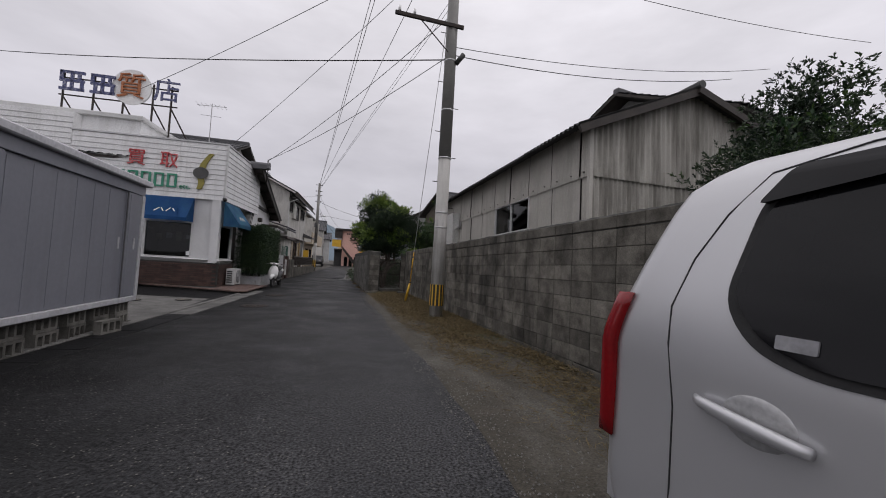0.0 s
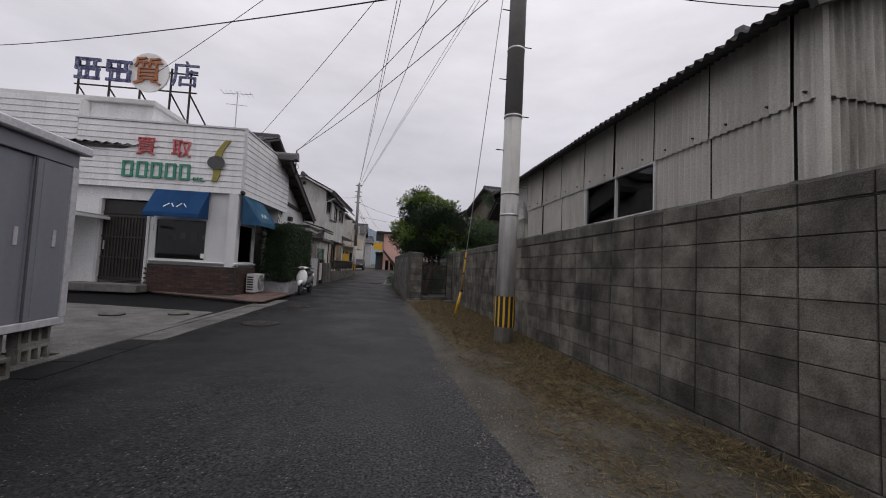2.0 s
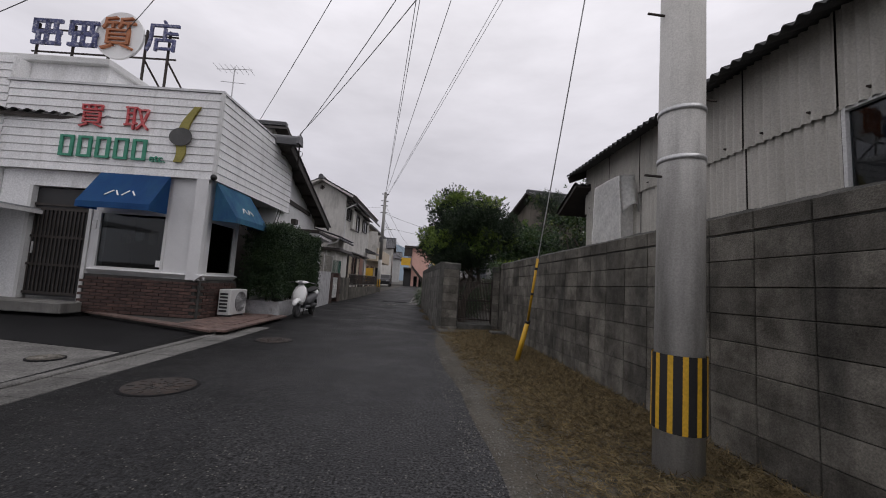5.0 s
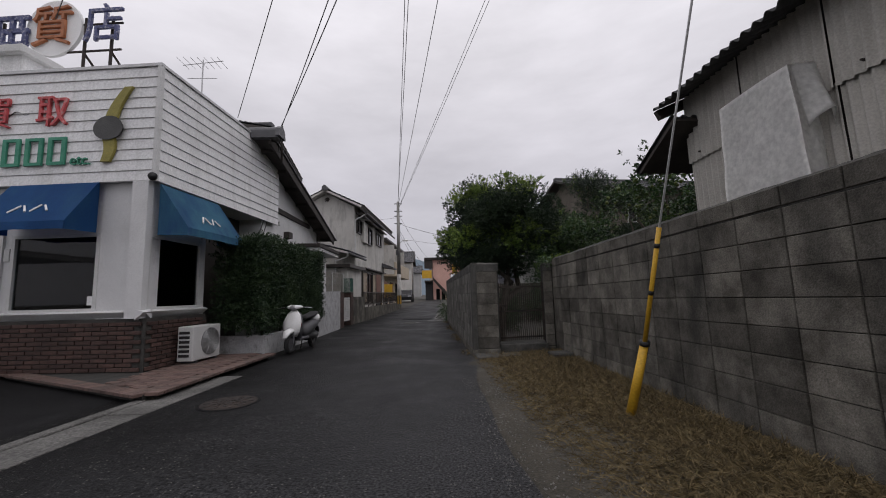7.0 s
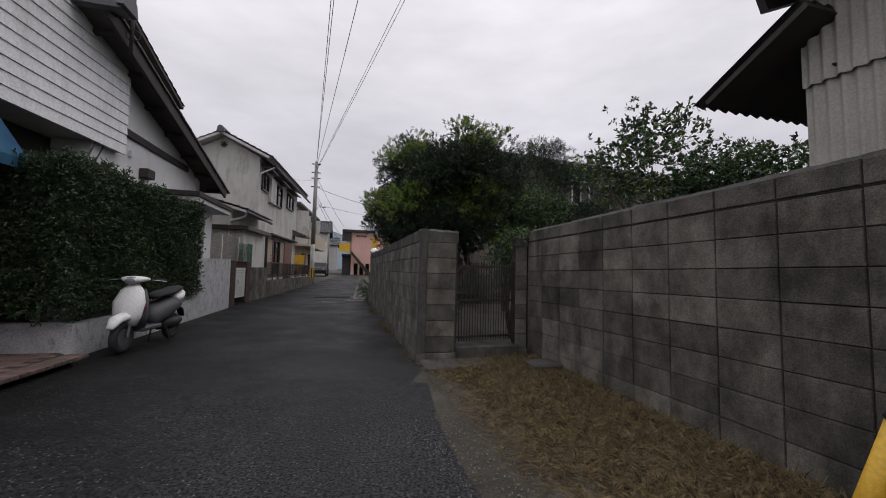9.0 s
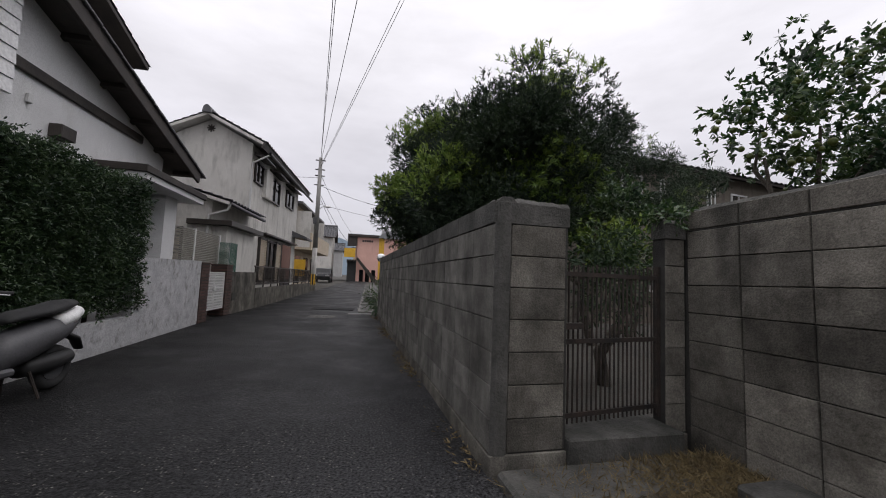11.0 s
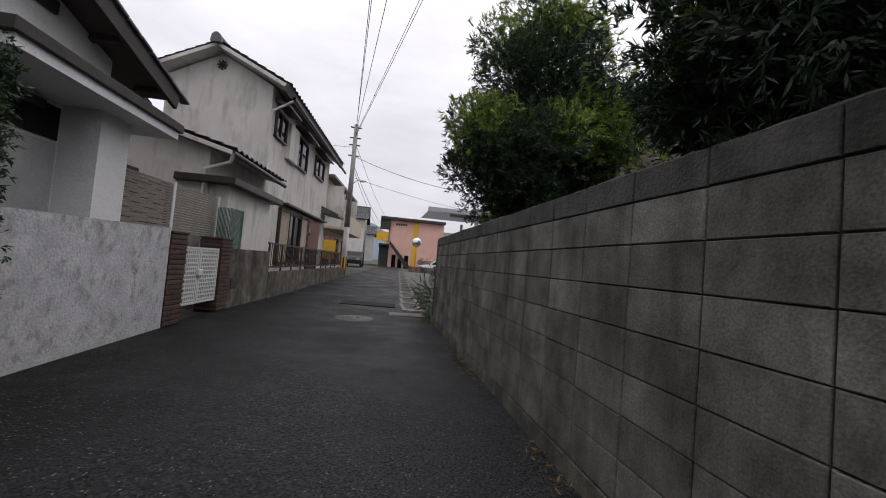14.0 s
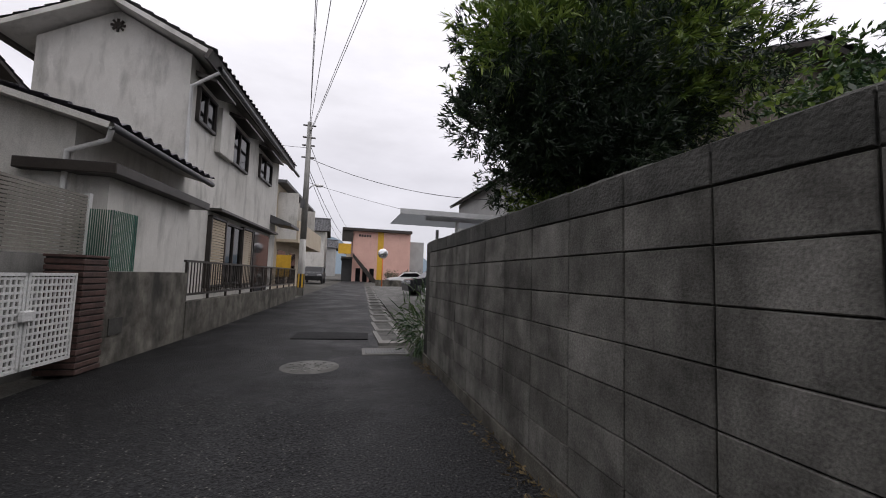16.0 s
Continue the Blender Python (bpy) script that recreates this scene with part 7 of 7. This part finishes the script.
# ---------------------------------------------------------------- farther buildings
def plain_house(x, y, rz, w, d, eave, ridge, wall, roof, label, windows=(), over=0.4, name="house", z=0.0, balcony=None):
    """A gabled house: front along +x from the origin, depth along +y, ridge along x."""
    h = thing(name, x, y, z, rz, label, "house", "neighbouring houses")
    bm_ = bmesh.new()
    prism(bm_, [(0, -0.6), (d, -0.6), (d, eave), (d / 2, ridge), (0, eave)], "x", 0, w)
    part("wall", bm_, M[wall], h)
    sl = math.degrees(math.atan2(ridge - eave, d / 2))
    ln = (d / 2) / math.cos(radians(sl)) + over
    for k, m_ in enumerate((pose(w + over, d / 2, ridge + 0.03) @ pose(0, 0, 0, 0, 0, 180) @ pose(0, 0, 0, -sl), pose(-over, d / 2, ridge + 0.03) @ pose(0, 0, 0, -sl))):
        bm_ = bmesh.new()
        bx(bm_, 0, w + 2 * over, 0, ln, 0, 0.08)
        r = part("roof", bm_, M["dark_wood"], h)
        r.matrix_local = m_
        tiled_slope("roof_tiles", w + 2 * over, ln + 0.05, M[roof], h, m_ @ pose(0, 0, 0.08), pitch=0.3)
    boxpart("ridge", M[roof], h, -over, w + over, d / 2 - 0.12, d / 2 + 0.12, ridge + 0.05, ridge + 0.28, bev=0.04)
    for (wx, wz, ww, wh) in windows:
        window(h, pose(wx, -0.03, wz), ww, wh, fr=0.06, mat="frame_white", panes=2, glass="pane", label="pale-framed sliding window")
    return h


plain_house(7.7, 30.2, 6.4, 11.5, 7, 5.35, 6.6, "brown_wall", "tile", "long brown two-storey house with white-framed windows", [(1.0, 3.9, 0.9, 1.0), (2.7, 3.9, 0.45, 1.0), (5.0, 3.8, 0.45, 1.1), (6.3, 3.7, 0.9, 1.1), (2.2, 1.0, 1.4, 1.2), (7.5, 1.0, 1.4, 1.2)], 0.5)
plain_house(6.3, 36.0, 90, 9, 6, 5.6, 7.2, "grey_wall", "tile", "grey two-storey house with a dark roof", [(1.2, 3.6, 1.2, 1.0)], 0.45).matrix_world = pose(12.6, 38.5, 0, 0, 0, 90)
plain_house(8.9, 13.2, 8, 9, 6, 5.5, 6.9, "grey_wall", "tile", "greenish rendered house with a tiled roof behind the shed", [(2.0, 1.2, 1.2, 1.0)], 0.6)
plain_house(-15.0, 29.5, 0, 7.0, 6.5, 5.2, 6.5, "plaster", "tile", "cream house with a dark tiled roof behind the shop", [(4.5, 3.6, 1.0, 0.9)], 0.6)
plain_house(-24, 27.0, 8, 9, 7, 4.6, 6.0, "plaster", "tile", "old cream house with a tiled roof at the lot's far side", [(2.0, 1.0, 1.6, 1.2), (6.0, 3.0, 1.2, 0.9)], 0.6)
plain_house(-13.4, 69, 0, 11.5, 7, 5.4, 7.0, "plaster", "tile", "pale two-storey house up the street", [(2, 3.4, 1.5, 1.0), (7, 3.4, 1.5, 1.0)], 0.4, z=0.4)
plain_house(-10.6, 101, 0, 9.5, 8, 5.4, 7.0, "grey_wall", "tile", "grey house at the end of the street", [(2, 3.4, 1.5, 1.0), (6, 3.4, 1.5, 1.0)], 0.4, z=0.7)
plain_house(1.2, 117, 0, 12, 8, 5.6, 7.4, "beige", "tile", "beige house at the end of the street", [(2, 3.4, 1.5, 1.0)], 0.4, z=0.7)

# beige apartment block with balconies, past the two-storey house
apt = thing("apartment_building", -3.5, 46.6, gz(47), H2R, "beige two-storey apartment block with balconies", "apartment building")
boxpart("wall", M["beige"], apt, -7, 0.0, 0, 9.5, -0.5, 5.6)
boxpart("roof_slab", M["tile"], apt, -7.3, 0.5, -0.3, 9.8, 5.6, 5.75)
for z in (2.6,):
    boxpart("balcony_floor", M["beige"], apt, 0.0, 1.1, 0.3, 9.2, z, z + 0.15)
    boxpart("balcony_wall", M["beige"], apt, 1.0, 1.1, 0.3, 9.2, z + 0.15, z + 1.15)
for k in range(3):
    boxpart("balcony_screen", M["plaster"], apt, 0.0, 1.0, 0.3 + k * 3.0, 0.4 + k * 3.0, 2.75, 5.2)
for k in range(3):
    for z in (0.3, 3.0):
        boxpart("window", M["dark_glass"], apt, -0.02, 0.02, 0.8 + k * 3.0, 2.6 + k * 3.0, z, z + 1.9)
boxpart("sign_panel", M["yellow"], apt, 0.2, 0.9, -0.2, -0.15, 0.8, 1.9)

# pink corner building with an outside stair
pk = thing("pink_building", 0.5, 69, 0.2, 0, "pink two-storey building with a yellow stripe and outside stair", "building")
boxpart("wall", M["pink"], pk, 0.6, 7.0, 0.0, 9, -0.5, 5.8)
boxpart("stripe", M["yellow"], pk, 3.3, 3.95, -0.03, -0.005, 0.0, 5.8, label="yellow vertical stripe")
boxpart("roof_edge", M["dark_wood"], pk, -0.6, 7.1, -0.5, 9.2, 5.8, 6.1)
boxpart("stair_landing", M["bronze"], pk, -0.6, 0.6, -0.5, 8, 2.7, 2.9)
boxpart("landing_screen", M["dark_wood"], pk, -0.6, 0.55, -0.3, 0.2, 4.6, 5.8)
boxpart("sign_panel", M["yellow"], pk, -0.95, 0.4, -0.6, -0.5, 3.2, 4.3, label="plain yellow sign panel")
# solid near-black block paints the shade under the landing
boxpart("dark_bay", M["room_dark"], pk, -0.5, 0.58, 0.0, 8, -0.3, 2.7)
bm = bmesh.new()
prism(bm, [(0.6, 2.9), (0.6, 3.3), (3.2, 0.4), (3.2, 0.0), (2.9, 0.0)], "y", -1.1, -0.35)
part("stair", bm, M["bronze"], pk, "dark steel outside stair")
for k in range(3):
    boxpart("door", M["dark_glass"], pk, 1.0 + k * 0.75, 1.5 + k * 0.75, -0.02, 0.02, 0.0, 1.7)
for k in range(5):
    boxpart("sign_bar", M["black"], pk, 1.2 + k * 0.28, 1.4 + k * 0.28, -0.03, -0.01, 5.2, 5.45)
boxpart("annexe", M["grey_wall"], pk, 7.0, 8.8, 1.0, 8, -0.5, 5.0)

# parking lot: low wall, mirror, cars, carport
lw = thing("wall_parking", 2.75, 58, 0.05, 0, "low dark block wall by the parking lot", "wall", kind="structure")
boxpart("blocks", M["block"], lw, 0.0, 5.0, 0.0, 0.15, -0.3, 0.75)
lot = bmesh.new()
prism(lot, [(1.1, 31.4), (14, 31.4), (14, 57.9), (2.25, 57.9)], "z", -0.2, 0.0)
for v in lot.verts:
    v.co.z += gz(v.co.y) - 0.004
tagged(part("parking_ground", lot, M["lot"]), "pale gravel parking lot", "parking lot", kind="structure")
mir = thing("traffic_mirror", 3.15, 57.0, 0.0, 0, "round convex traffic mirror on an orange post", "traffic mirror")
rodpart("post", M["orange"], mir, (0, 0, -0.1), (0, 0, 2.6), 0.045, None, 10)
bm = bmesh.new()
bmesh.ops.create_uvsphere(bm, u_segments=24, v_segments=12, radius=1, matrix=pose(0, -0.08, 2.95) @ Matrix.Diagonal((0.4, 0.08, 0.4, 1)))
part("mirror_face", bm, M["mirror"], mir, smooth=True)
rodpart("housing", M["orange"], mir, (0, -0.04, 2.95), (0, 0.1, 2.95), 0.34, 0.28, 24, label="orange mirror housing")


def far_car(x, y, z, rz, mat, label):
    """A simple saloon, length along x."""
    c = thing("car", x, y, z, rz, label, "car", "parked cars")
    prof = [(-2.0, 0.25), (-2.05, 0.62), (-1.9, 0.86), (-1.15, 0.98), (-0.6, 1.40), (0.6, 1.46), (1.35, 1.05), (1.95, 0.92), (2.05, 0.6), (2.0, 0.25)]
    bm_ = bmesh.new()
    prism(bm_, prof, "y", -0.8, 0.8)
    es = [e for e in bm_.edges if abs(e.verts[0].co.y - e.verts[1].co.y) < 0.01]
    bmesh.ops.bevel(bm_, geom=es, offset=0.09, segments=2, affect="EDGES")
    part("body", bm_, M[mat], c)
    for s in (-1, 1):
        bm_ = bmesh.new()
        prism(bm_, [(-0.98, 1.0), (-0.56, 1.33), (0.55, 1.38), (1.15, 1.04)], "y", s * 0.80, s * 0.815)
        part("side_windows", bm_, M["dark_glass"], c)
    bm_ = bmesh.new()
    prism(bm_, [(-1.13, 1.0), (-0.62, 1.385), (-0.60, 1.37), (-1.08, 0.99)], "y", -0.68, 0.68)
    part("windscreen", bm_, M["dark_glass"], c)
    for xx in (-1.3, 1.3):
        for s in (-0.82, 0.66):
            rodpart("wheel", M["rubber"], c, (xx, s, 0.31), (xx, s + 0.16, 0.31), 0.31, None, 20)
    for s in (-0.55, 0.55):
        boxpart("headlamp", M["clear_lens"], c, -2.06, -1.9, s - 0.18, s + 0.18, 0.62, 0.78, bev=0.03)
    return c


far_car(5.9, 60.0, 0.1, 0, "car_white", "white saloon car parked behind the low wall")
far_car(5.3, 46.5, gz(46), 5, "car_dark", "black small car parked on gravel")
far_car(4.2, 35.8, gz(36), 4, "car_white", "white car parked behind the block wall")
far_car(-2.3, 61.0, gz(61), 88, "car_dark", "dark car parked at the street's side")
tree("garden_bush", 4.6, 62.0, "rounded clipped evergreen bush", [((0, 0, 0.95), (0.8, 0.7, 0.6))], 500, 10, (0.07, 0.03), 60, bright=0.02, mats=("leaf_hedge", "leaf_dark"), group="round bushes")
tree("garden_bush", 6.6, 62.0, "wide clipped evergreen bush", [((0, 0, 1.0), (1.3, 0.8, 0.7))], 700, 10, (0.07, 0.03), 61, bright=0.02, mats=("leaf_hedge", "leaf_dark"), group="round bushes")
cp = thing("carport", 1.8, 39.6, 0.38, 0, "aluminium carport with a pale flat roof", "carport")
boxpart("roof_panel", M["poly"], cp, -0.2, 5.0, -2.6, 0.6, 2.80, 2.815)
boxpart("roof_edge", M["alu"], cp, -0.3, 5.0, -2.66, -2.6, 2.70, 2.86)
boxpart("beam", M["alu"], cp, 0.6, 4.9, -2.2, -2.1, 2.62, 2.76)
for y in (-2.15, 0.5):
    boxpart("post", M["alu"], cp, 1.6, 1.7, y - 0.05, y + 0.05, -0.45, 2.66)
sd = thing("metal_shed", 5.4, 42.5, gz(43), 0, "grey corrugated metal outbuilding", "shed")
bm = bmesh.new()
prism(bm, [(0, -0.3), (4, -0.3), (4, 2.6), (2.0, 3.5), (0, 2.6)], "y", 0, 5)
part("wall", bm, M["storage"], sd)
bm = bmesh.new()
prism(bm, [(-0.3, 2.5), (2.0, 3.56), (4.3, 2.5), (4.3, 2.6), (2.0, 3.68), (-0.3, 2.6)], "y", -0.3, 5.2)
part("roof", bm, M["slate"], sd)

# gutter along the far right edge: concrete frame with mossy panels
gut = thing("gutter_right", 0, 0, 0, 0, "concrete roadside gutter with mossy slabs", "gutter", kind="structure")
for k in range(16):
    y0 = 32.2 + k * 1.5
    x0 = 0.68 + 0.053 * (y0 - 35.2)
    for d, mt, nm in (((0.0, 0.09, 0.0, 1.48), "concrete", "kerb_strip"), ((0.43, 0.52, 0.0, 1.48), "concrete", "kerb_strip"), ((0.09, 0.43, 0.0, 0.25), "concrete", "cross_slab"), ((0.09, 0.43, 0.25, 1.48), "cap", "mossy_slab")):
        b_ = boxpart(nm, M[mt], gut, x0 + d[0], x0 + d[1], y0 + d[2], y0 + d[3], gz(y0) - 0.05, gz(y0) + (0.02 if mt == "concrete" else 0.008))
gr_ = thing("drain_grate", 0.24, 31.35, 0.0, -2, "steel drain grating across the lane's edge", "drain", kind="")
boxpart("frame", M["concrete"], gr_, -0.05, 0.65, -0.08, 0.42, -0.04, 0.012)
for k in range(14):
    boxpart("bar", M["plastic_grey"], gr_, 0.0 + k * 0.044, 0.022 + k * 0.044, 0.0, 0.34, 0.012, 0.02)
# hills, with the haze of distance painted into their colour
bm = bmesh.new()
prev = None
for i in range(121):
    a = radians(-60 + i)
    hh = 105 + 45 * math.sin(i * 0.21 + 0.6) + 22 * math.sin(i * 0.57) + 8 * math.sin(i * 1.7)
    hh *= 0.55 if abs(i - 60) > 25 else 0.9
    hh += 72 * math.exp(-((i - 57.3) / 2.9) ** 2)
    cur = (bm.verts.new((1900 * math.sin(a), 1900 * math.cos(a), -20)), bm.verts.new((1950 * math.sin(a), 1950 * math.cos(a), max(20, hh))), bm.verts.new((2400 * math.sin(a), 2400 * math.cos(a), -20)))
    if prev:
        bm.faces.new((prev[0], cur[0], cur[1], prev[1]))
        bm.faces.new((prev[1], cur[1], cur[2], prev[2]))
    prev = cur
tagged(part("backdrop_hills", bm, M["hill"], smooth=True), "blue-grey wooded hills on the horizon, haze painted into their colour", "hills", kind="structure")

# ---------------------------------------------------------------- forecourt, gutter, paving, lids
bm = bmesh.new()
prism(bm, [(-16, 13.8), (-3.5, 13.8), (-3.02, 17.6), (-7.6, 18.8), (-16, 20.9)], "z", -0.1, -0.006)
tagged(part("forecourt", bm, M["lot"]), "cracked pale concrete and gravel forecourt", "forecourt", kind="structure")
bm = bmesh.new()
prism(bm, [(-16, 20.92), (-7.6, 18.82), (-3.02, 17.62), (-2.85, 19.2), (-3.1, 22.0), (-3.40, 23.4), (-16, 23.4)], "z", -0.1, -0.004)
tagged(part("shop_apron", bm, M["asphalt_patch"]), "dark asphalt apron before the shop", "apron", kind="structure")
gut_l = thing("gutter_left", -3.345, 10, 0, -3.6, "old concrete roadside gutter strip with joints", "gutter", kind="structure")
rg = random.Random(12)
for k in range(20):
    y0 = -1.5 + k * 0.61
    boxpart("gutter_slab", M["lot" if y0 > 4.4 else "asphalt_patch"], gut_l, -0.27, 0.12, y0, y0 + 0.6, -0.08, 0.004 + rg.uniform(0, 0.006), bev=0.006)
boxpart("kerb_line", M["lot"], gut_l, -0.40, -0.28, -2.0, 10.8, -0.08, 0.02, bev=0.01)
# brick paving beside the shop
pav = thing("brick_paving", 0, 0, 0, 0, "red-brown brick paving with a raised edge", "paving", kind="structure")
bm = bmesh.new()
prism(bm, [(-6.4, 21.15), (-3.05, 19.35), (-2.85, 22.3), (-3.15, 22.6), (-4.05, 22.6), (-4.05, 21.15)], "z", -0.05, 0.078)
part("mortar_bed", bm, M["mortar"], pav)
bm = bmesh.new()
bx(bm, -0.1, 0.1, -0.047, 0.047, -0.02, 0.018, bev=0.004)
pv_me = mesh_of("paver", bm, M["paver"])
for i in range(30):
    for j in range(6):
        y = 19.5 + i * 0.1
        x = -3.1 - j * 0.208 - (0.1 if i % 2 else 0)
        if y < 19.42 + 0.55 * (-3.0 - x) + 0.06 or x < -4.0:
            continue
        ob = new("paver", pv_me)
        ob.parent = pav
        ob.matrix_local = pose(x, y, 0.075 + rg.uniform(-0.003, 0.004), rg.uniform(-1, 1), rg.uniform(-1, 1), rg.uniform(-1.5, 1.5))
for i in range(30):
    ob = new("paver", pv_me)
    ob.parent = pav
    ob.matrix_local = pose(-2.99 + 0.006 * i, 19.42 + i * 0.1, 0.08, 0, 0, 0)
for i in range(38):
    ob = new("paver", pv_me)
    ob.parent = pav
    t = i / 37
    ob.matrix_local = pose(-3.1 - 3.25 * t, 19.38 + 1.75 * t, 0.08, 0, 0, 62)


def lid(x, y, r, mat, label):
    m_ = thing("manhole_cover", x, y, gz(y) + 0.006, 0, label, "manhole cover", "manhole covers")
    rodpart("frame", M["concrete" if mat == "concrete" else "asphalt_patch"], m_, (0, 0, -0.05), (0, 0, 0.004), r * 1.12, None, 32)
    rodpart("lid", M[mat], m_, (0, 0, -0.04), (0, 0, 0.010), r, None, 32)
    bm_ = bmesh.new()
    for a in range(10):
        for q in (0.3, 0.55, 0.8):
            bx(bm_, -0.03, 0.03, -0.012, 0.012, 0.010, 0.015, m=pose(r * q * math.cos(a * 0.628 + q), r * q * math.sin(a * 0.628 + q), 0, 0, 0, a * 36 + q * 60))
    part("relief", bm_, M[mat], m_)["kind"] = "stuff"
    return m_


lid(-2.1, 16.25, 0.3, "iron", "dark round iron manhole cover in the lane")
lid(-1.99, 19.15, 0.28, "iron", "dark round iron manhole cover in the lane")
lid(-0.5, 30.6, 0.32, "concrete", "pale patterned round manhole cover")
lid(-3.9, 17.2, 0.16, "block", "small round concrete lid in the forecourt")
lid(-4.9, 16.9, 0.18, "block", "small round concrete lid in the forecourt")

# TV aerial on the rear roof
an = thing("tv_aerial", -5.9, 25.0, 5.9, 0, "thin metal television aerial", "aerial")
rodpart("mast", M["alu"], an, (0, 0, 0), (0, 0, 1.9), 0.018, None, 8)
rodpart("boom", M["alu"], an, (-0.6, 0.1, 1.8), (0.6, -0.1, 1.8), 0.012, None, 6)
for k in range(7):
    rodpart("element", M["alu"], an, (-0.55 + k * 0.18, -0.28, 1.8), (-0.55 + k * 0.18, 0.28, 1.8), 0.006, None, 6)
rodpart("boom", M["alu"], an, (-0.4, 0, 1.35), (0.4, 0, 1.35), 0.010, None, 6)
# upper storey with a tiled roof behind the shop's fascia
plain_house(-8.6, 24.9, -3, 3.4, 4.2, 5.7, 6.5, "plaster", "tile", "upper storey with a tiled gable behind the shop", [], 0.45)
# white carport at the shop's left
wc = thing("carport", -8.0, 20.2, 0, -8, "white-framed carport with a translucent roof", "carport")
for x in (0.0, -2.4):
    boxpart("post", M["frame_white"], wc, x - 0.04, x + 0.04, -0.04, 0.04, -0.05, 2.05)
boxpart("beam", M["frame_white"], wc, -3.2, 0.1, -0.05, 0.05, 2.05, 2.13)
boxpart("edge_beam", M["frame_white"], wc, 0.0, 0.1, -2.4, 2.2, 2.08, 2.16)
boxpart("roof_panel", M["poly"], wc, -3.2, 0.05, -2.4, 2.2, 2.17, 2.20)

# ---------------------------------------------------------------- pieces of the walls (last)
blk = [block_mesh("concrete_block", 0.393, 0.1965, 0.014, M["block"], s) for s in range(6)]
blk2 = [block_mesh("concrete_block", 0.4105, 0.1965, 0.014, M["block_pale"], s + 10) for s in range(6)]
cap_blk = [block_mesh("cap_block", 0.391, 0.135, 0.016, M["block"], s + 40) for s in range(4)]
cap_blk2 = [block_mesh("cap_block", 0.412, 0.147, 0.016, M["cap"], s + 50) for s in range(4)]
half = block_mesh("concrete_block", 0.385, 0.1965, 0.010, M["block"], 30)
narrow = block_mesh("concrete_block", 0.168, 0.1965, 0.010, M["block"], 31)
rng_b = random.Random(5)


def lay(parent, meshes, m):
    me_ = rng_b.choice(meshes)
    ob = new(me_.name.split(".")[0], me_)
    ob.parent = parent
    ob.matrix_local = m
    return ob


# first wall: rows 0.2 m, joints at 0.09 + 0.2 k
rest = bmesh.new()
for r in range(8):
    z = 0.09 + 0.2 * r + 0.1
    for c in range(-42, 27):
        y = 11.9 + 0.4 * c + 0.2
        jit = pose(rng_b.uniform(-0.002, 0.002), y - 13, z, rng_b.uniform(-0.15, 0.15), 0, rng_b.uniform(-0.25, 0.25))
        if 9.0 < y < 21.85:
            lay(wall_1, blk, pose(0.013, 0, 0) @ jit)
        elif y <= 9.0:
            k = len(rest.verts)
            rest.from_mesh(blk[(r + c) % 6])
            rest.verts.ensure_lookup_table()
            bmesh.ops.transform(rest, matrix=pose(0.013, 0, 0) @ jit, verts=rest.verts[k:])
for c in range(-42, 27):
    y = 11.9 + 0.4 * c + 0.2
    if y < 21.85:
        k = len(rest.verts)
        rest.from_mesh(cap_blk[c % 4])
        rest.verts.ensure_lookup_table()
        bmesh.ops.transform(rest, matrix=pose(0.013 + rng_b.uniform(-0.002, 0.002), y - 13, 1.77, rng_b.uniform(-0.3, 0.3)), verts=rest.verts[k:])
ob = part("concrete_blocks_behind", rest, M["block"], wall_1)
ob["kind"] = "stuff"
# second wall: joints at 0.12 + 0.2 k
for r in range(7):
    z = 0.12 + 0.2 * r + 0.1
    for c in range(-1, 22):
        y = 0.435 + 0.418 * c + 0.209
        if c < -1 or y + 0.209 > W2LEN + 0.05:
            continue
        lay(wall_2, blk2, pose(0.013 + rng_b.uniform(-0.002, 0.002), y, z, rng_b.uniform(-0.15, 0.15), 0, rng_b.uniform(-0.2, 0.2)))
    lay(wall_3, [half], pose(0.30, 0.013, z, 0, 0, 90))
    lay(wall_4, [narrow], pose(0.095, 0.013, z, 0, 0, 90))
for c in range(-1, 22):
    y = 0.435 + 0.418 * c + 0.209
    if y + 0.209 < W2LEN + 0.05:
        lay(wall_2, cap_blk2, pose(0.013 + rng_b.uniform(-0.002, 0.002), y, 1.597, rng_b.uniform(-0.3, 0.3)))
